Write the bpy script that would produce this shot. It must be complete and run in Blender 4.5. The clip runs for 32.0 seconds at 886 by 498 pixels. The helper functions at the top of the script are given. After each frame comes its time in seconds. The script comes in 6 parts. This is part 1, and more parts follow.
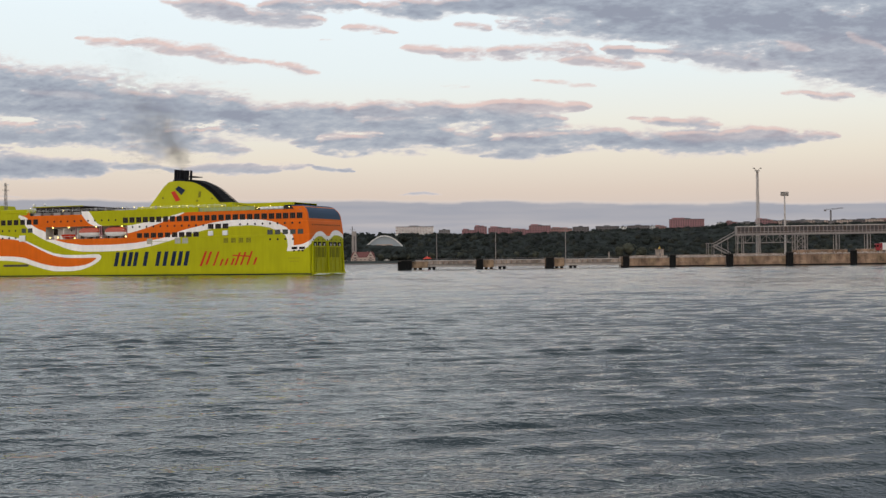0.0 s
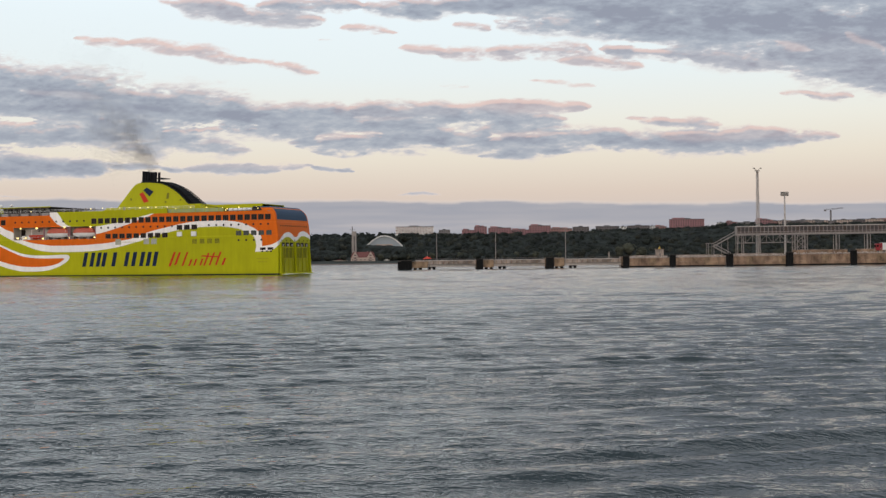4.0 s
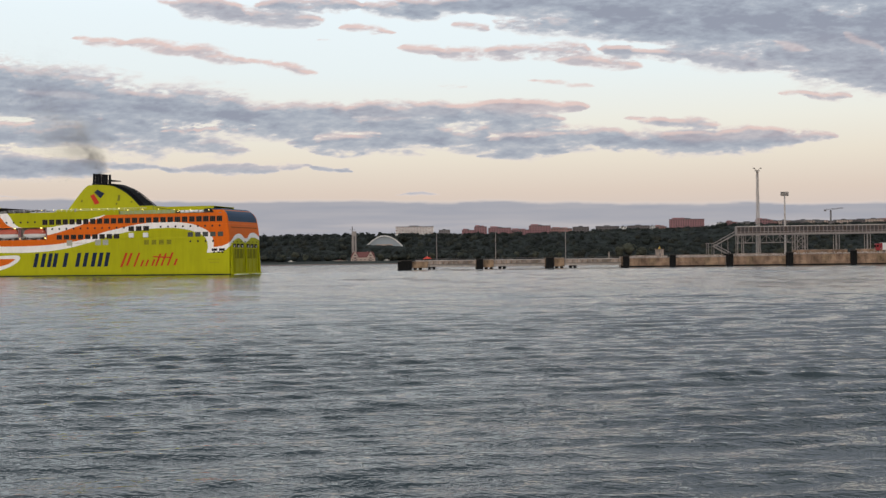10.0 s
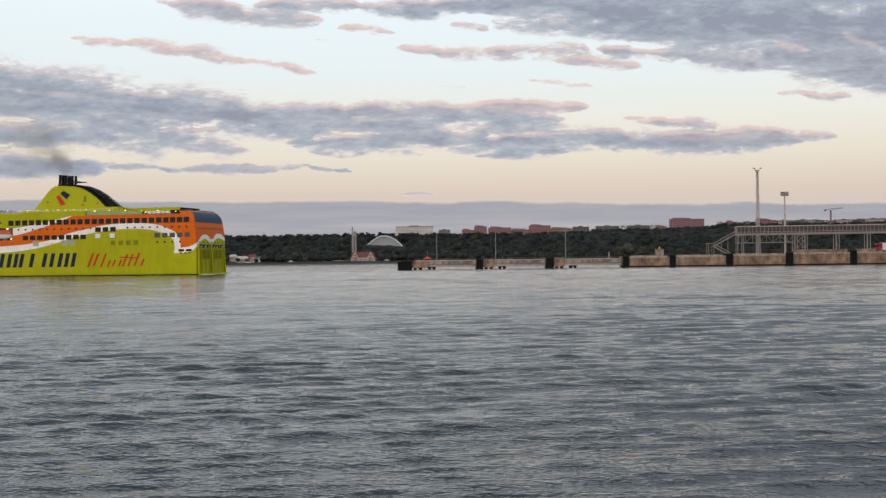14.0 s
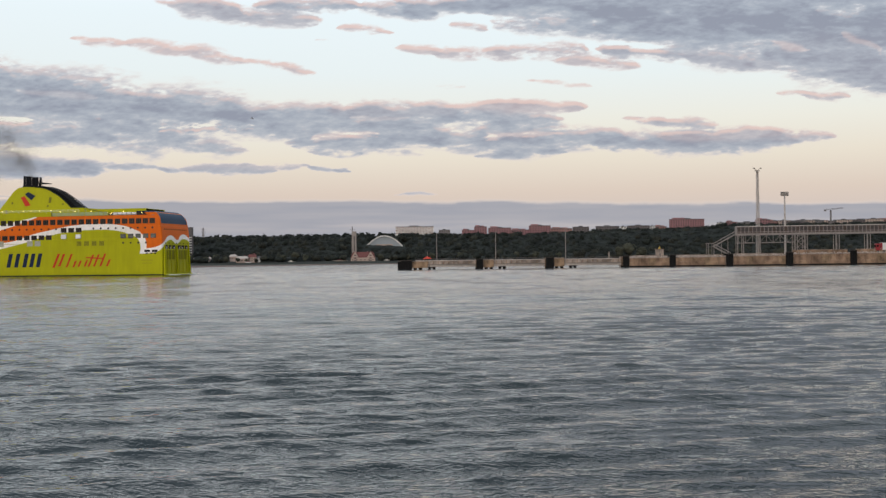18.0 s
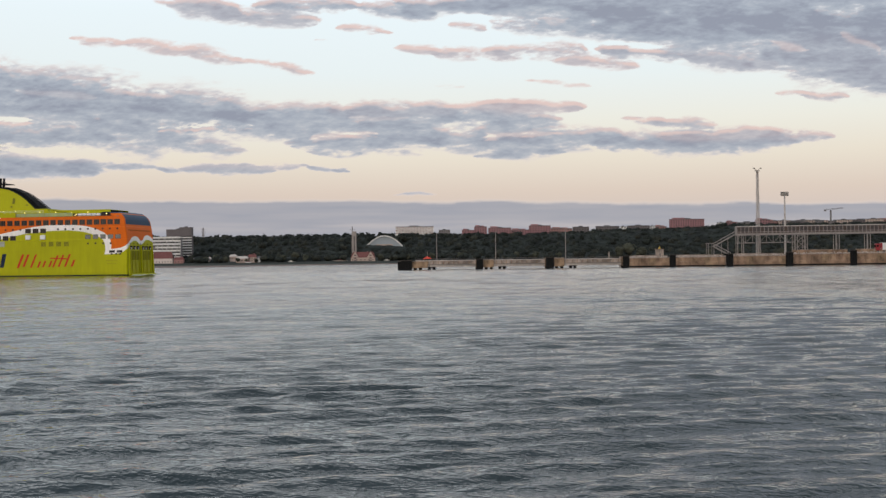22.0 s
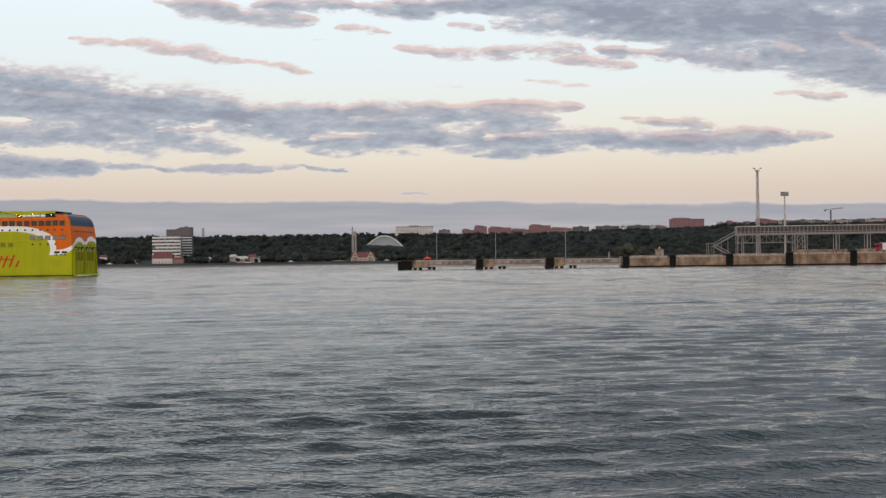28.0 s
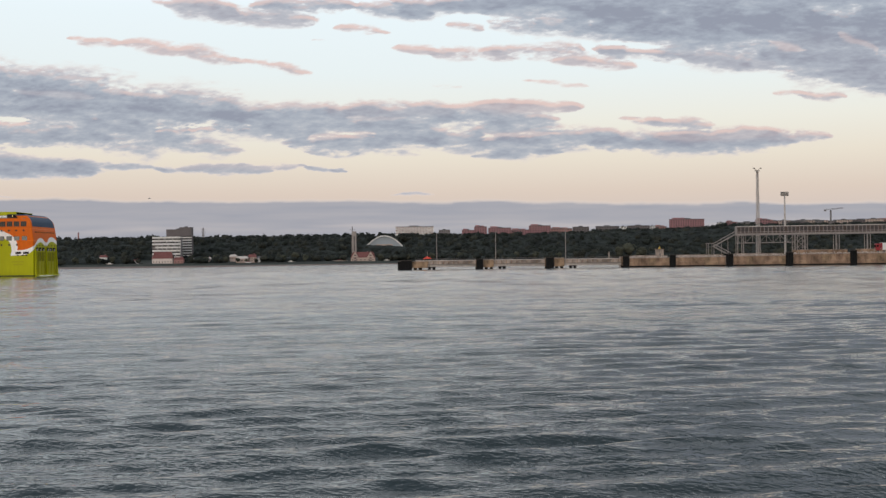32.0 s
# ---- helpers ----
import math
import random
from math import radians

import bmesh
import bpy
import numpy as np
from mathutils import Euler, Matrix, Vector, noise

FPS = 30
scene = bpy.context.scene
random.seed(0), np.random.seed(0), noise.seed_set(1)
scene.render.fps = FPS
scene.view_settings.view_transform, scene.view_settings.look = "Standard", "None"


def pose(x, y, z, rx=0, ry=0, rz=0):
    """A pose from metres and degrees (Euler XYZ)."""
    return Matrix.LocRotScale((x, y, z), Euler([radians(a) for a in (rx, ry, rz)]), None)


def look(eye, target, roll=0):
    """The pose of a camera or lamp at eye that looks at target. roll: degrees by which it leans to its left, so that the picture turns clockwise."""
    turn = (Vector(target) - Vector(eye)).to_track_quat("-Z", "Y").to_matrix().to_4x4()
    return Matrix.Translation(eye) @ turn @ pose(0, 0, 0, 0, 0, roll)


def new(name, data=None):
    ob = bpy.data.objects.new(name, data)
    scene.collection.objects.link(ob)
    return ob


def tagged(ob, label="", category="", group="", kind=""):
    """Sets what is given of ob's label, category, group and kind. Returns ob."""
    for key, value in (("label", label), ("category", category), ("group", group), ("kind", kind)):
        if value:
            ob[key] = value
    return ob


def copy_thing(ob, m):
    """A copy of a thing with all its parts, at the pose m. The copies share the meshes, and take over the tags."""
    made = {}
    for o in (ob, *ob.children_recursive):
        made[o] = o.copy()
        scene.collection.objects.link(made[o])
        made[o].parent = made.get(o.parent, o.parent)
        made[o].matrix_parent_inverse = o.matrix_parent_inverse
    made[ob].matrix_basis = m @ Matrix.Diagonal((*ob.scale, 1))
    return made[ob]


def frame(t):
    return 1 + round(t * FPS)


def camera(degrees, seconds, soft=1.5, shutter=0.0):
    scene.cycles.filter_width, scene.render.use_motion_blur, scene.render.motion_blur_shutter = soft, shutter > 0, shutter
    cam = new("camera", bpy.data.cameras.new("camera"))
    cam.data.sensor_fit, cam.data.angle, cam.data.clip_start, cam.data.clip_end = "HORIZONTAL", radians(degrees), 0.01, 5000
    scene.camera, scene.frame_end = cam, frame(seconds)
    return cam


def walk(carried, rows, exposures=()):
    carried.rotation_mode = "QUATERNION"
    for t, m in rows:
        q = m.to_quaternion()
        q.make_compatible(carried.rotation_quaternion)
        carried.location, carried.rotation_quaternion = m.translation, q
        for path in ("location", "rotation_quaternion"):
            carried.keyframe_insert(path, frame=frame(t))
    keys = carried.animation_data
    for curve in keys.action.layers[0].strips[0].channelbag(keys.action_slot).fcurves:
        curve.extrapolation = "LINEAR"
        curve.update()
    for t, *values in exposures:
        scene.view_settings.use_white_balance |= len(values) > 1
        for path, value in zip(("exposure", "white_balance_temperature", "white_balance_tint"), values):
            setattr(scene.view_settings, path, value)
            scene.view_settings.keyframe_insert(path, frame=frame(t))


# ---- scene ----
SECONDS = 32.0
LENS = 40.94                      # degrees across the picture
EYE = 4.77                        # eye height over the water
cam = camera(LENS, SECONDS, soft=1.4)
view = look((0, 0, EYE), (0, 1000, EYE + 9.36), roll=-0.693)
walk(cam, [(0.0, view), (SECONDS, view)], exposures=[(0.0, 0.0), (SECONDS, 0.0)])


# ---- colour and node helpers ----
def lin(r, g, b):
    """Linear colour from 0..255 display values."""
    return tuple(((c / 255) / 12.92 if c < 10 else ((c / 255 + 0.055) / 1.055) ** 2.4) for c in (r, g, b))


def node(tree, kind, **values):
    n = tree.nodes.new(kind)
    for k, v in values.items():
        if k == "operation":
            n.operation = v
        elif k == "blend":
            n.blend_type = v
        elif k == "mode":
            n.data_type = v
        else:
            n.inputs[k].default_value = v
    return n


def ramp(tree, fac, stops, mode="LINEAR"):
    n = tree.nodes.new("ShaderNodeValToRGB")
    n.color_ramp.interpolation = mode
    while len(n.color_ramp.elements) < len(stops):
        n.color_ramp.elements.new(0.5)
    for e, (p, c) in zip(n.color_ramp.elements, stops):
        e.position, e.color = p, (*c, 1) if len(c) == 3 else c
    tree.links.new(fac, n.inputs["Fac"])
    return n.outputs["Color"]


def math2(tree, op, a, b=None, c=None):
    n = tree.nodes.new("ShaderNodeMath")
    n.operation = op
    for i, v in enumerate((a, b, c)):
        if v is None:
            continue
        if isinstance(v, (int, float)):
            n.inputs[i].default_value = v
        else:
            tree.links.new(v, n.inputs[i])
    return n.outputs[0]


# ---- sky, sun ----
SUN_AZ, SUN_EL = -158.0, 9.0      # degrees from the view line, behind and a little to the left


def make_world():
    w = bpy.data.worlds.new("dusk_sky")
    scene.world = w
    w.use_nodes = True
    t = w.node_tree
    t.nodes.clear()
    out, bg = t.nodes.new("ShaderNodeOutputWorld"), t.nodes.new("ShaderNodeBackground")
    sky = t.nodes.new("ShaderNodeTexSky")
    sky.sky_type, sky.sun_disc = "NISHITA", False
    sky.sun_elevation, sky.sun_rotation = radians(SUN_EL), radians(SUN_AZ)
    sky.air_density, sky.dust_density = 1.0, 1.6
    co = t.nodes.new("ShaderNodeTexCoord")
    sep = t.nodes.new("ShaderNodeSeparateXYZ")
    t.links.new(co.outputs["Generated"], sep.inputs[0])
    up = sep.outputs["Z"]
    # clear evening sky from the skyline to the zenith
    clear = ramp(t, math2(t, "MULTIPLY", up, 1.0), [
        (0.0, lin(190, 182, 186)), (0.03, lin(204, 190, 186)), (0.056, lin(216, 199, 187)), (0.085, lin(229, 219, 204)),
        (0.115, lin(233, 231, 221)), (0.155, lin(230, 238, 239)), (0.21, lin(232, 243, 248)), (0.27, (0.98, 1.03, 1.06)), (0.5, (0.89, 0.96, 1.02)),
        (1.0, lin(162, 180, 204))])
    # broken cloud overhead and all round above the picture
    flat = t.nodes.new("ShaderNodeMapping")
    flat.inputs["Scale"].default_value = (1.0, 1.0, 5.0)
    t.links.new(co.outputs["Generated"], flat.inputs["Vector"])
    n1 = node(t, "ShaderNodeTexNoise", Scale=3.2, Detail=7.0, Roughness=0.58)
    t.links.new(flat.outputs[0], n1.inputs["Vector"])
    cover = ramp(t, n1.outputs["Fac"], [(0.45, (0, 0, 0)), (0.62, (1, 1, 1))])
    high = t.nodes.new("ShaderNodeMapRange")
    for i, v in ((1, 0.36), (2, 0.5), (3, 0.0), (4, 0.92)):
        high.inputs[i].default_value = v
    t.links.new(up, high.inputs[0])
    mix = t.nodes.new("ShaderNodeMixRGB")
    t.links.new(math2(t, "MULTIPLY", cover, high.outputs[0]), mix.inputs["Fac"])
    t.links.new(clear, mix.inputs["Color1"])
    mix.inputs["Color2"].default_value = (*lin(190, 196, 204), 1)
    # unseen upper sky is set brighter towards the sunset side, to balance the water
    lift = t.nodes.new("ShaderNodeMapRange")
    for i, v in ((1, 0.2), (2, 0.42), (3, 0.0), (4, -0.85)):
        lift.inputs[i].default_value = v
    t.links.new(up, lift.inputs[0])
    side = math2(t, "MINIMUM", math2(t, "MAXIMUM", math2(t, "MULTIPLY", sep.outputs["X"], lift.outputs[0]), -0.15), 0.15)
    tilt = t.nodes.new("ShaderNodeVectorMath")
    tilt.operation = "SCALE"
    t.links.new(mix.outputs[0], tilt.inputs[0])
    t.links.new(math2(t, "ADD", side, 1.0), tilt.inputs["Scale"])
    add = node(t, "ShaderNodeMixRGB", blend="ADD", Fac=0.008)
    t.links.new(tilt.outputs[0], add.inputs["Color1"])
    t.links.new(sky.outputs[0], add.inputs["Color2"])
    t.links.new(add.outputs[0], bg.inputs["Color"])
    bg.inputs["Strength"].default_value = 1.0
    t.links.new(bg.outputs[0], out.inputs[0])


make_world()
sun = new("sun", bpy.data.lights.new("sun", "SUN"))
sun.data.energy, sun.data.angle, sun.data.color = 0.85, radians(30), (1.0, 0.88, 0.76)
sun_way = Vector((math.sin(radians(SUN_AZ)) * math.cos(radians(SUN_EL)), math.cos(radians(SUN_AZ)) * math.cos(radians(SUN_EL)),
                  math.sin(radians(SUN_EL))))
sun.matrix_basis = look(sun_way * 300, (0, 0, 0))


# ---- materials ----
def surface(name, colour, rough=0.6, metal=0.0, vary=0.25, scale=1.0, bump=0.0, streak=0.0, per_piece=0.0, glow=None, spec=0.3, hard=0.2):
    """A painted, stone, leaf or metal surface: base colour with grain and stains at two scales, fine relief."""
    m = bpy.data.materials.new(name)
    m.use_nodes = True
    t = m.node_tree
    b = t.nodes["Principled BSDF"]
    b.inputs["Roughness"].default_value, b.inputs["Metallic"].default_value = rough, metal
    b.inputs["Specular IOR Level"].default_value = spec
    co = t.nodes.new("ShaderNodeTexCoord")
    big = node(t, "ShaderNodeTexNoise", Scale=0.23 * scale, Detail=4.0)
    fine = node(t, "ShaderNodeTexNoise", Scale=2.9 * scale, Detail=5.0)
    where = co.outputs["Object"]
    if streak:
        st = t.nodes.new("ShaderNodeMapping")
        st.inputs["Scale"].default_value = (1.0, 1.0, 1.0 / streak)
        t.links.new(where, st.inputs["Vector"])
        where = st.outputs[0]
    t.links.new(where, big.inputs["Vector"])
    t.links.new(where, fine.inputs["Vector"])
    amount = math2(t, "ADD", math2(t, "MULTIPLY", big.outputs["Fac"], 0.6), math2(t, "MULTIPLY", fine.outputs["Fac"], 0.4))
    dark = tuple(c * (1 - vary) for c in colour)
    light = tuple(min(1.0, c * (1 + vary)) for c in colour)
    col = ramp(t, amount, [(0.5 - hard, dark), (0.5, colour), (0.5 + hard, light)])
    if per_piece:
        info = t.nodes.new("ShaderNodeObjectInfo")
        geo = t.nodes.new("ShaderNodeNewGeometry")
        both = math2(t, "FRACT", math2(t, "ADD", info.outputs["Random"], geo.outputs["Random Per Island"]))
        hsv = t.nodes.new("ShaderNodeHueSaturation")
        t.links.new(math2(t, "MULTIPLY_ADD", both, 2 * per_piece, 1 - per_piece), hsv.inputs["Value"])
        t.links.new(math2(t, "MULTIPLY_ADD", both, 0.05 * per_piece, 0.5 - 0.025 * per_piece), hsv.inputs["Hue"])
        t.links.new(col, hsv.inputs["Color"])
        col = hsv.outputs[0]
    t.links.new(col, b.inputs["Base Color"])
    t.links.new(math2(t, "MULTIPLY_ADD", fine.outputs["Fac"], 0.2, max(0.0, rough - 0.1)), b.inputs["Roughness"])
    if bump:
        bp = node(t, "ShaderNodeBump", Strength=0.5, Distance=bump)
        t.links.new(fine.outputs["Fac"], bp.inputs["Height"])
        t.links.new(bp.outputs[0], b.inputs["Normal"])
    if glow:
        b.inputs["Emission Color"].default_value = (*glow[0], 1)
        b.inputs["Emission Strength"].default_value = glow[1]
    return m


LIME = surface("lime_green_hull_paint", (0.40, 0.385, 0.003), 0.5, spec=0.12, vary=0.10, scale=0.5, streak=6.0)
LIME_DOOR = surface("olive_green_door_paint", (0.36, 0.335, 0.006), 0.5, spec=0.15, vary=0.18, streak=5.0)
WHITE = surface("white_hull_paint", (0.78, 0.74, 0.72), 0.5, spec=0.2, vary=0.08, scale=0.5, streak=6.0)
NAVY = surface("navy_blue_paint", (0.010, 0.018, 0.045), 0.5, spec=0.12, vary=0.12)
RED = surface("red_paint", (0.50, 0.035, 0.012), 0.5, spec=0.12, vary=0.12)
GLASS = surface("dark_cabin_glass", (0.020, 0.015, 0.014), 0.15, spec=0.12, vary=0.3)
FRAME_G = surface("window_rubber_grey", (0.065, 0.052, 0.045), 0.6, spec=0.2)
GREYGLASS = surface("grey_green_cabin_glass", (0.055, 0.065, 0.06), 0.15, spec=0.4, vary=0.3)
BLACK = surface("black_funnel_paint", (0.010, 0.010, 0.013), 0.6, spec=0.12, vary=0.3)
DECKGREY = surface("grey_deck_coating", (0.20, 0.21, 0.20), 0.7, vary=0.2, bump=0.01)
STEEL = surface("galvanised_steel", (0.17, 0.15, 0.14), 0.55, 0.3, vary=0.25, streak=3.0)
PALESTEEL = surface("pale_grey_painted_steel", (0.265, 0.224, 0.208), 0.55, 0.1, vary=0.22, streak=3.0)
CORAL = surface("coral_lifeboat_canopy", (0.48, 0.10, 0.06), 0.45, vary=0.12)
LAMPGLOW = surface("warm_deck_lamp", (0.9, 0.8, 0.5), 0.4, glow=((1.0, 0.74, 0.20), 4.5))
CONCRETE = surface("weathered_concrete", (0.235, 0.150, 0.100), 0.85, vary=0.48, scale=1.3, bump=0.05, streak=1.6, per_piece=0.16, hard=0.09)
PALECONC = surface("pale_quay_concrete", (0.295, 0.235, 0.198), 0.85, vary=0.5, scale=1.2, bump=0.04, streak=1.5, hard=0.1)
MASTPALE = surface("pale_galvanised_mast", (0.44, 0.39, 0.36), 0.6, 0.1, vary=0.2, streak=3.0)
GIRDER = surface("pale_precast_girder", (0.46, 0.40, 0.37), 0.8, vary=0.3, scale=1.0, bump=0.02, streak=1.5, hard=0.12)
RUST = surface("rust_stained_concrete", (0.235, 0.155, 0.098), 0.85, vary=0.55, scale=1.4, bump=0.05, streak=1.6, hard=0.1)
TYRE = surface("black_rubber_fender", (0.012, 0.011, 0.011), 0.8, spec=0.15, vary=0.4, bump=0.03)
SOIL = surface("wooded_slope_soil", (0.026, 0.030, 0.023), 0.95, vary=0.4, scale=0.2, bump=0.3)
SAND = surface("beach_sand_and_stones", (0.14, 0.092, 0.074), 0.9, vary=0.4, scale=0.4, bump=0.1)
LEAF = surface("dark_broad_leaves", (0.0225, 0.026, 0.0225), 0.85, vary=0.45, scale=0.14, per_piece=0.07, spec=0.1, hard=0.1)
LEAF2 = surface("mid_green_leaves", (0.032, 0.033, 0.026), 0.85, vary=0.4, scale=0.2, per_piece=0.1, spec=0.1, hard=0.1)
LEAF3 = surface("pale_olive_leaves", (0.058, 0.058, 0.042), 0.85, vary=0.3, scale=0.3, per_piece=0.14, spec=0.1)
BARK = surface("grey_brown_bark", (0.06, 0.045, 0.035), 0.9, vary=0.3)
BRICK = surface("red_brick_facade", (0.285, 0.138, 0.145), 0.85, vary=0.15, scale=0.4)
BRICK2 = surface("brown_red_facade", (0.30, 0.16, 0.145), 0.85, vary=0.15, scale=0.4)
PANEL = surface("pale_concrete_panels", (0.50, 0.44, 0.40), 0.8, vary=0.12, scale=0.3)
GREYBLD = surface("grey_concrete_facade", (0.19, 0.17, 0.17), 0.8, vary=0.15, scale=0.3)
DARKBLD = surface("brown_grey_facade", (0.13, 0.11, 0.11), 0.8, vary=0.15, scale=0.3)
CREAM = surface("cream_rendered_wall", (0.44, 0.335, 0.285), 0.85, vary=0.12, scale=0.3)
WHITEBLD = surface("white_rendered_wall", (0.68, 0.65, 0.62), 0.8, vary=0.1, scale=0.3)
TILE = surface("red_roof_tiles", (0.165, 0.062, 0.056), 0.8, vary=0.2, scale=0.8)
ROOFGREY = surface("grey_roof_felt", (0.10, 0.10, 0.105), 0.85, vary=0.2)
FARGLASS = surface("far_window_glass", (0.07, 0.058, 0.058), 0.3, vary=0.3, spec=0.2)
SHELLSKIN = surface("pale_blue_grey_shell", (0.30, 0.33, 0.36), 0.45, vary=0.06)
MARKRED = surface("orange_red_canvas", (0.62, 0.06, 0.03), 0.6, vary=0.1)
TOWERSTONE = surface("grey_pink_stone", (0.29, 0.25, 0.23), 0.85, vary=0.15, scale=0.3)
FEATHER = surface("grey_white_feathers", (0.35, 0.34, 0.34), 0.8, vary=0.2)
MAROON = surface("dark_red_cab_paint", (0.28, 0.022, 0.028), 0.4, vary=0.1)
YELLOW = surface("yellow_beacon_paint", (0.50, 0.34, 0.05), 0.5, vary=0.15)
GLAZE = surface("dull_walkway_glazing", (0.080, 0.058, 0.052), 0.35, vary=0.3, spec=0.2)
SCREEN = surface("pale_green_wind_screen", (0.30, 0.34, 0.16), 0.35, vary=0.25, spec=0.3)
# greyed white: holds the boat recess's shade, also serves plain pale gear
DIMWHITE = surface("grey_white_paint_and_shade", (0.42, 0.38, 0.36), 0.6, vary=0.2, spec=0.2)
VILLAWALL = surface("bright_cream_render", (0.62, 0.52, 0.47), 0.85, vary=0.1, scale=0.3)
VENT = surface("olive_louvre_paint", (0.16, 0.15, 0.012), 0.6, vary=0.2, spec=0.15)
RECESS_SHADE = surface("olive_recess_shade", (0.19, 0.178, 0.010), 0.7, vary=0.3, spec=0.1)
FOAM = surface("white_water_foam", (0.70, 0.72, 0.70), 0.8, vary=0.15)


def soot():
    m = bpy.data.materials.new("thin_exhaust_soot")
    m.use_nodes = True
    t = m.node_tree
    b = t.nodes["Principled BSDF"]
    b.inputs["Base Color"].default_value = (0.24, 0.22, 0.212, 1)
    b.inputs["Roughness"].default_value = 1.0
    return m


SOOT = soot()


def water_material():
    m = bpy.data.materials.new("rippled_harbour_water")
    m.use_nodes = True
    t = m.node_tree
    b = t.nodes["Principled BSDF"]
    b.inputs["Base Color"].default_value = (0.021, 0.031, 0.033, 1)
    b.inputs["IOR"].default_value = 1.333
    co = t.nodes.new("ShaderNodeTexCoord")

    def ripples(scale, stretch, turn, detail, rough=0.55):
        mp = t.nodes.new("ShaderNodeMapping")
        mp.inputs["Rotation"].default_value = (0, 0, radians(turn))
        mp.inputs["Scale"].default_value = (1.0, stretch, 1.0)
        t.links.new(co.outputs["Object"], mp.inputs["Vector"])
        n = node(t, "ShaderNodeTexNoise", Scale=scale, Detail=detail, Roughness=rough)
        t.links.new(mp.outputs[0], n.inputs["Vector"])
        return n.outputs["Fac"]

    def spread(value, a, b0, c, d):
        r = t.nodes.new("ShaderNodeMapRange")
        for i, v in ((1, a), (2, b0), (3, c), (4, d)):
            r.inputs[i].default_value = v
        t.links.new(value, r.inputs[0])
        return r.outputs[0]

    # gusts: patches of rougher and smoother water
    calm = spread(ripples(0.035, 4.0, 4, 3.0), 0.35, 0.65, 0.6, 1.2)
    # open water is ruffled more than the lee under the quay
    length = t.nodes.new("ShaderNodeVectorMath")
    length.operation = "LENGTH"
    t.links.new(co.outputs["Object"], length.inputs[0])
    open_water = math2(t, "ADD", spread(length.outputs["Value"], 60.0, 420.0, 0.05, 0.075), spread(length.outputs["Value"], 480.0, 1100.0, 0.0, 0.14))
    t.links.new(math2(t, "MULTIPLY", open_water, calm), b.inputs["Roughness"])
    ruffle = spread(length.outputs["Value"], 50.0, 300.0, 1.0, 0.45)
    normal = None
    for scale, stretch, turn, detail, deep in ((0.9, 2.4, 10, 1.0, 0.048), (2.2, 2.2, 6, 1.5, 0.053), (4.6, 1.8, 12, 1.5, 0.050), (9.0, 1.4, -4, 1.0, 0.028)):
        bp = node(t, "ShaderNodeBump", Distance=deep)
        t.links.new(math2(t, "MULTIPLY", calm, ruffle), bp.inputs["Strength"])
        t.links.new(ripples(scale, stretch, turn, detail), bp.inputs["Height"])
        if normal is not None:
            t.links.new(normal, bp.inputs["Normal"])
        normal = bp.outputs[0]
    t.links.new(normal, b.inputs["Normal"])
    return m


WATER = water_material()


# ---- mesh helpers ----
def mesh_of(name, verts, faces, mats, index=None, smooth=False):
    me = bpy.data.meshes.new(name)
    me.from_pydata(verts, [], faces)
    for m in (mats if isinstance(mats, (list, tuple)) else [mats]):
        me.materials.append(m)
    if index is not None:
        me.polygons.foreach_set("material_index", np.asarray(index, dtype=np.int32))
    if smooth:
        me.polygons.foreach_set("use_smooth", np.ones(len(me.polygons), dtype=bool))
    me.update()
    return me


def part(name, bm, material, parent, label=""):
    """Links a bmesh, or a mesh, as one object under a thing or part."""
    if isinstance(bm, bmesh.types.BMesh):
        me = bpy.data.meshes.new(name)
        bm.to_mesh(me)
        bm.free()
        for m in (material if isinstance(material, (list, tuple)) else [material]):
            me.materials.append(m)
    else:
        me = bm
    ob = new(name, me)
    ob.parent = parent
    if label:
        ob["label"] = label
    return ob


def thing(name, x, y, z, label, category, group="", kind="", turn=0.0):
    ob = new(name)
    ob.matrix_basis = pose(x, y, z, 0, 0, turn)
    return tagged(ob, label, category, group, kind)


def box(bm, x0, x1, y0, y1, z0, z1, mat=0, bevel=0.0):
    made = bmesh.ops.create_cube(bm, size=1.0)["verts"]
    for v in made:
        v.co = Vector((x0 + (v.co.x + 0.5) * (x1 - x0), y0 + (v.co.y + 0.5) * (y1 - y0), z0 + (v.co.z + 0.5) * (z1 - z0)))
    faces = {f for v in made for f in v.link_faces}
    for f in faces:
        f.material_index = mat
    if bevel:
        edges = list({e for v in made for e in v.link_edges})
        bmesh.ops.bevel(bm, geom=edges, offset=bevel, segments=1, affect="EDGES", profile=0.5)
    return made


def one_box(x0, x1, y0, y1, z0, z1, bevel=0.0):
    bm = bmesh.new()
    box(bm, x0, x1, y0, y1, z0, z1, 0, bevel)
    return bm


def bar(bm, a, b, r, sides=6, r2=None, mat=0):
    """A round bar or taper from a to b."""
    a, b = Vector(a), Vector(b)
    way = b - a
    made = bmesh.ops.create_cone(bm, cap_ends=True, segments=sides, radius1=r, radius2=r if r2 is None else r2, depth=way.length)["verts"]
    m = Matrix.Translation((a + b) / 2) @ way.to_track_quat("Z", "Y").to_matrix().to_4x4()
    bmesh.ops.transform(bm, matrix=m, verts=made)
    for f in {f for v in made for f in v.link_faces}:
        f.material_index = mat
    return made


def one_bar(a, b, r, sides=6, r2=None):
    bm = bmesh.new()
    bar(bm, a, b, r, sides, r2)
    return bm


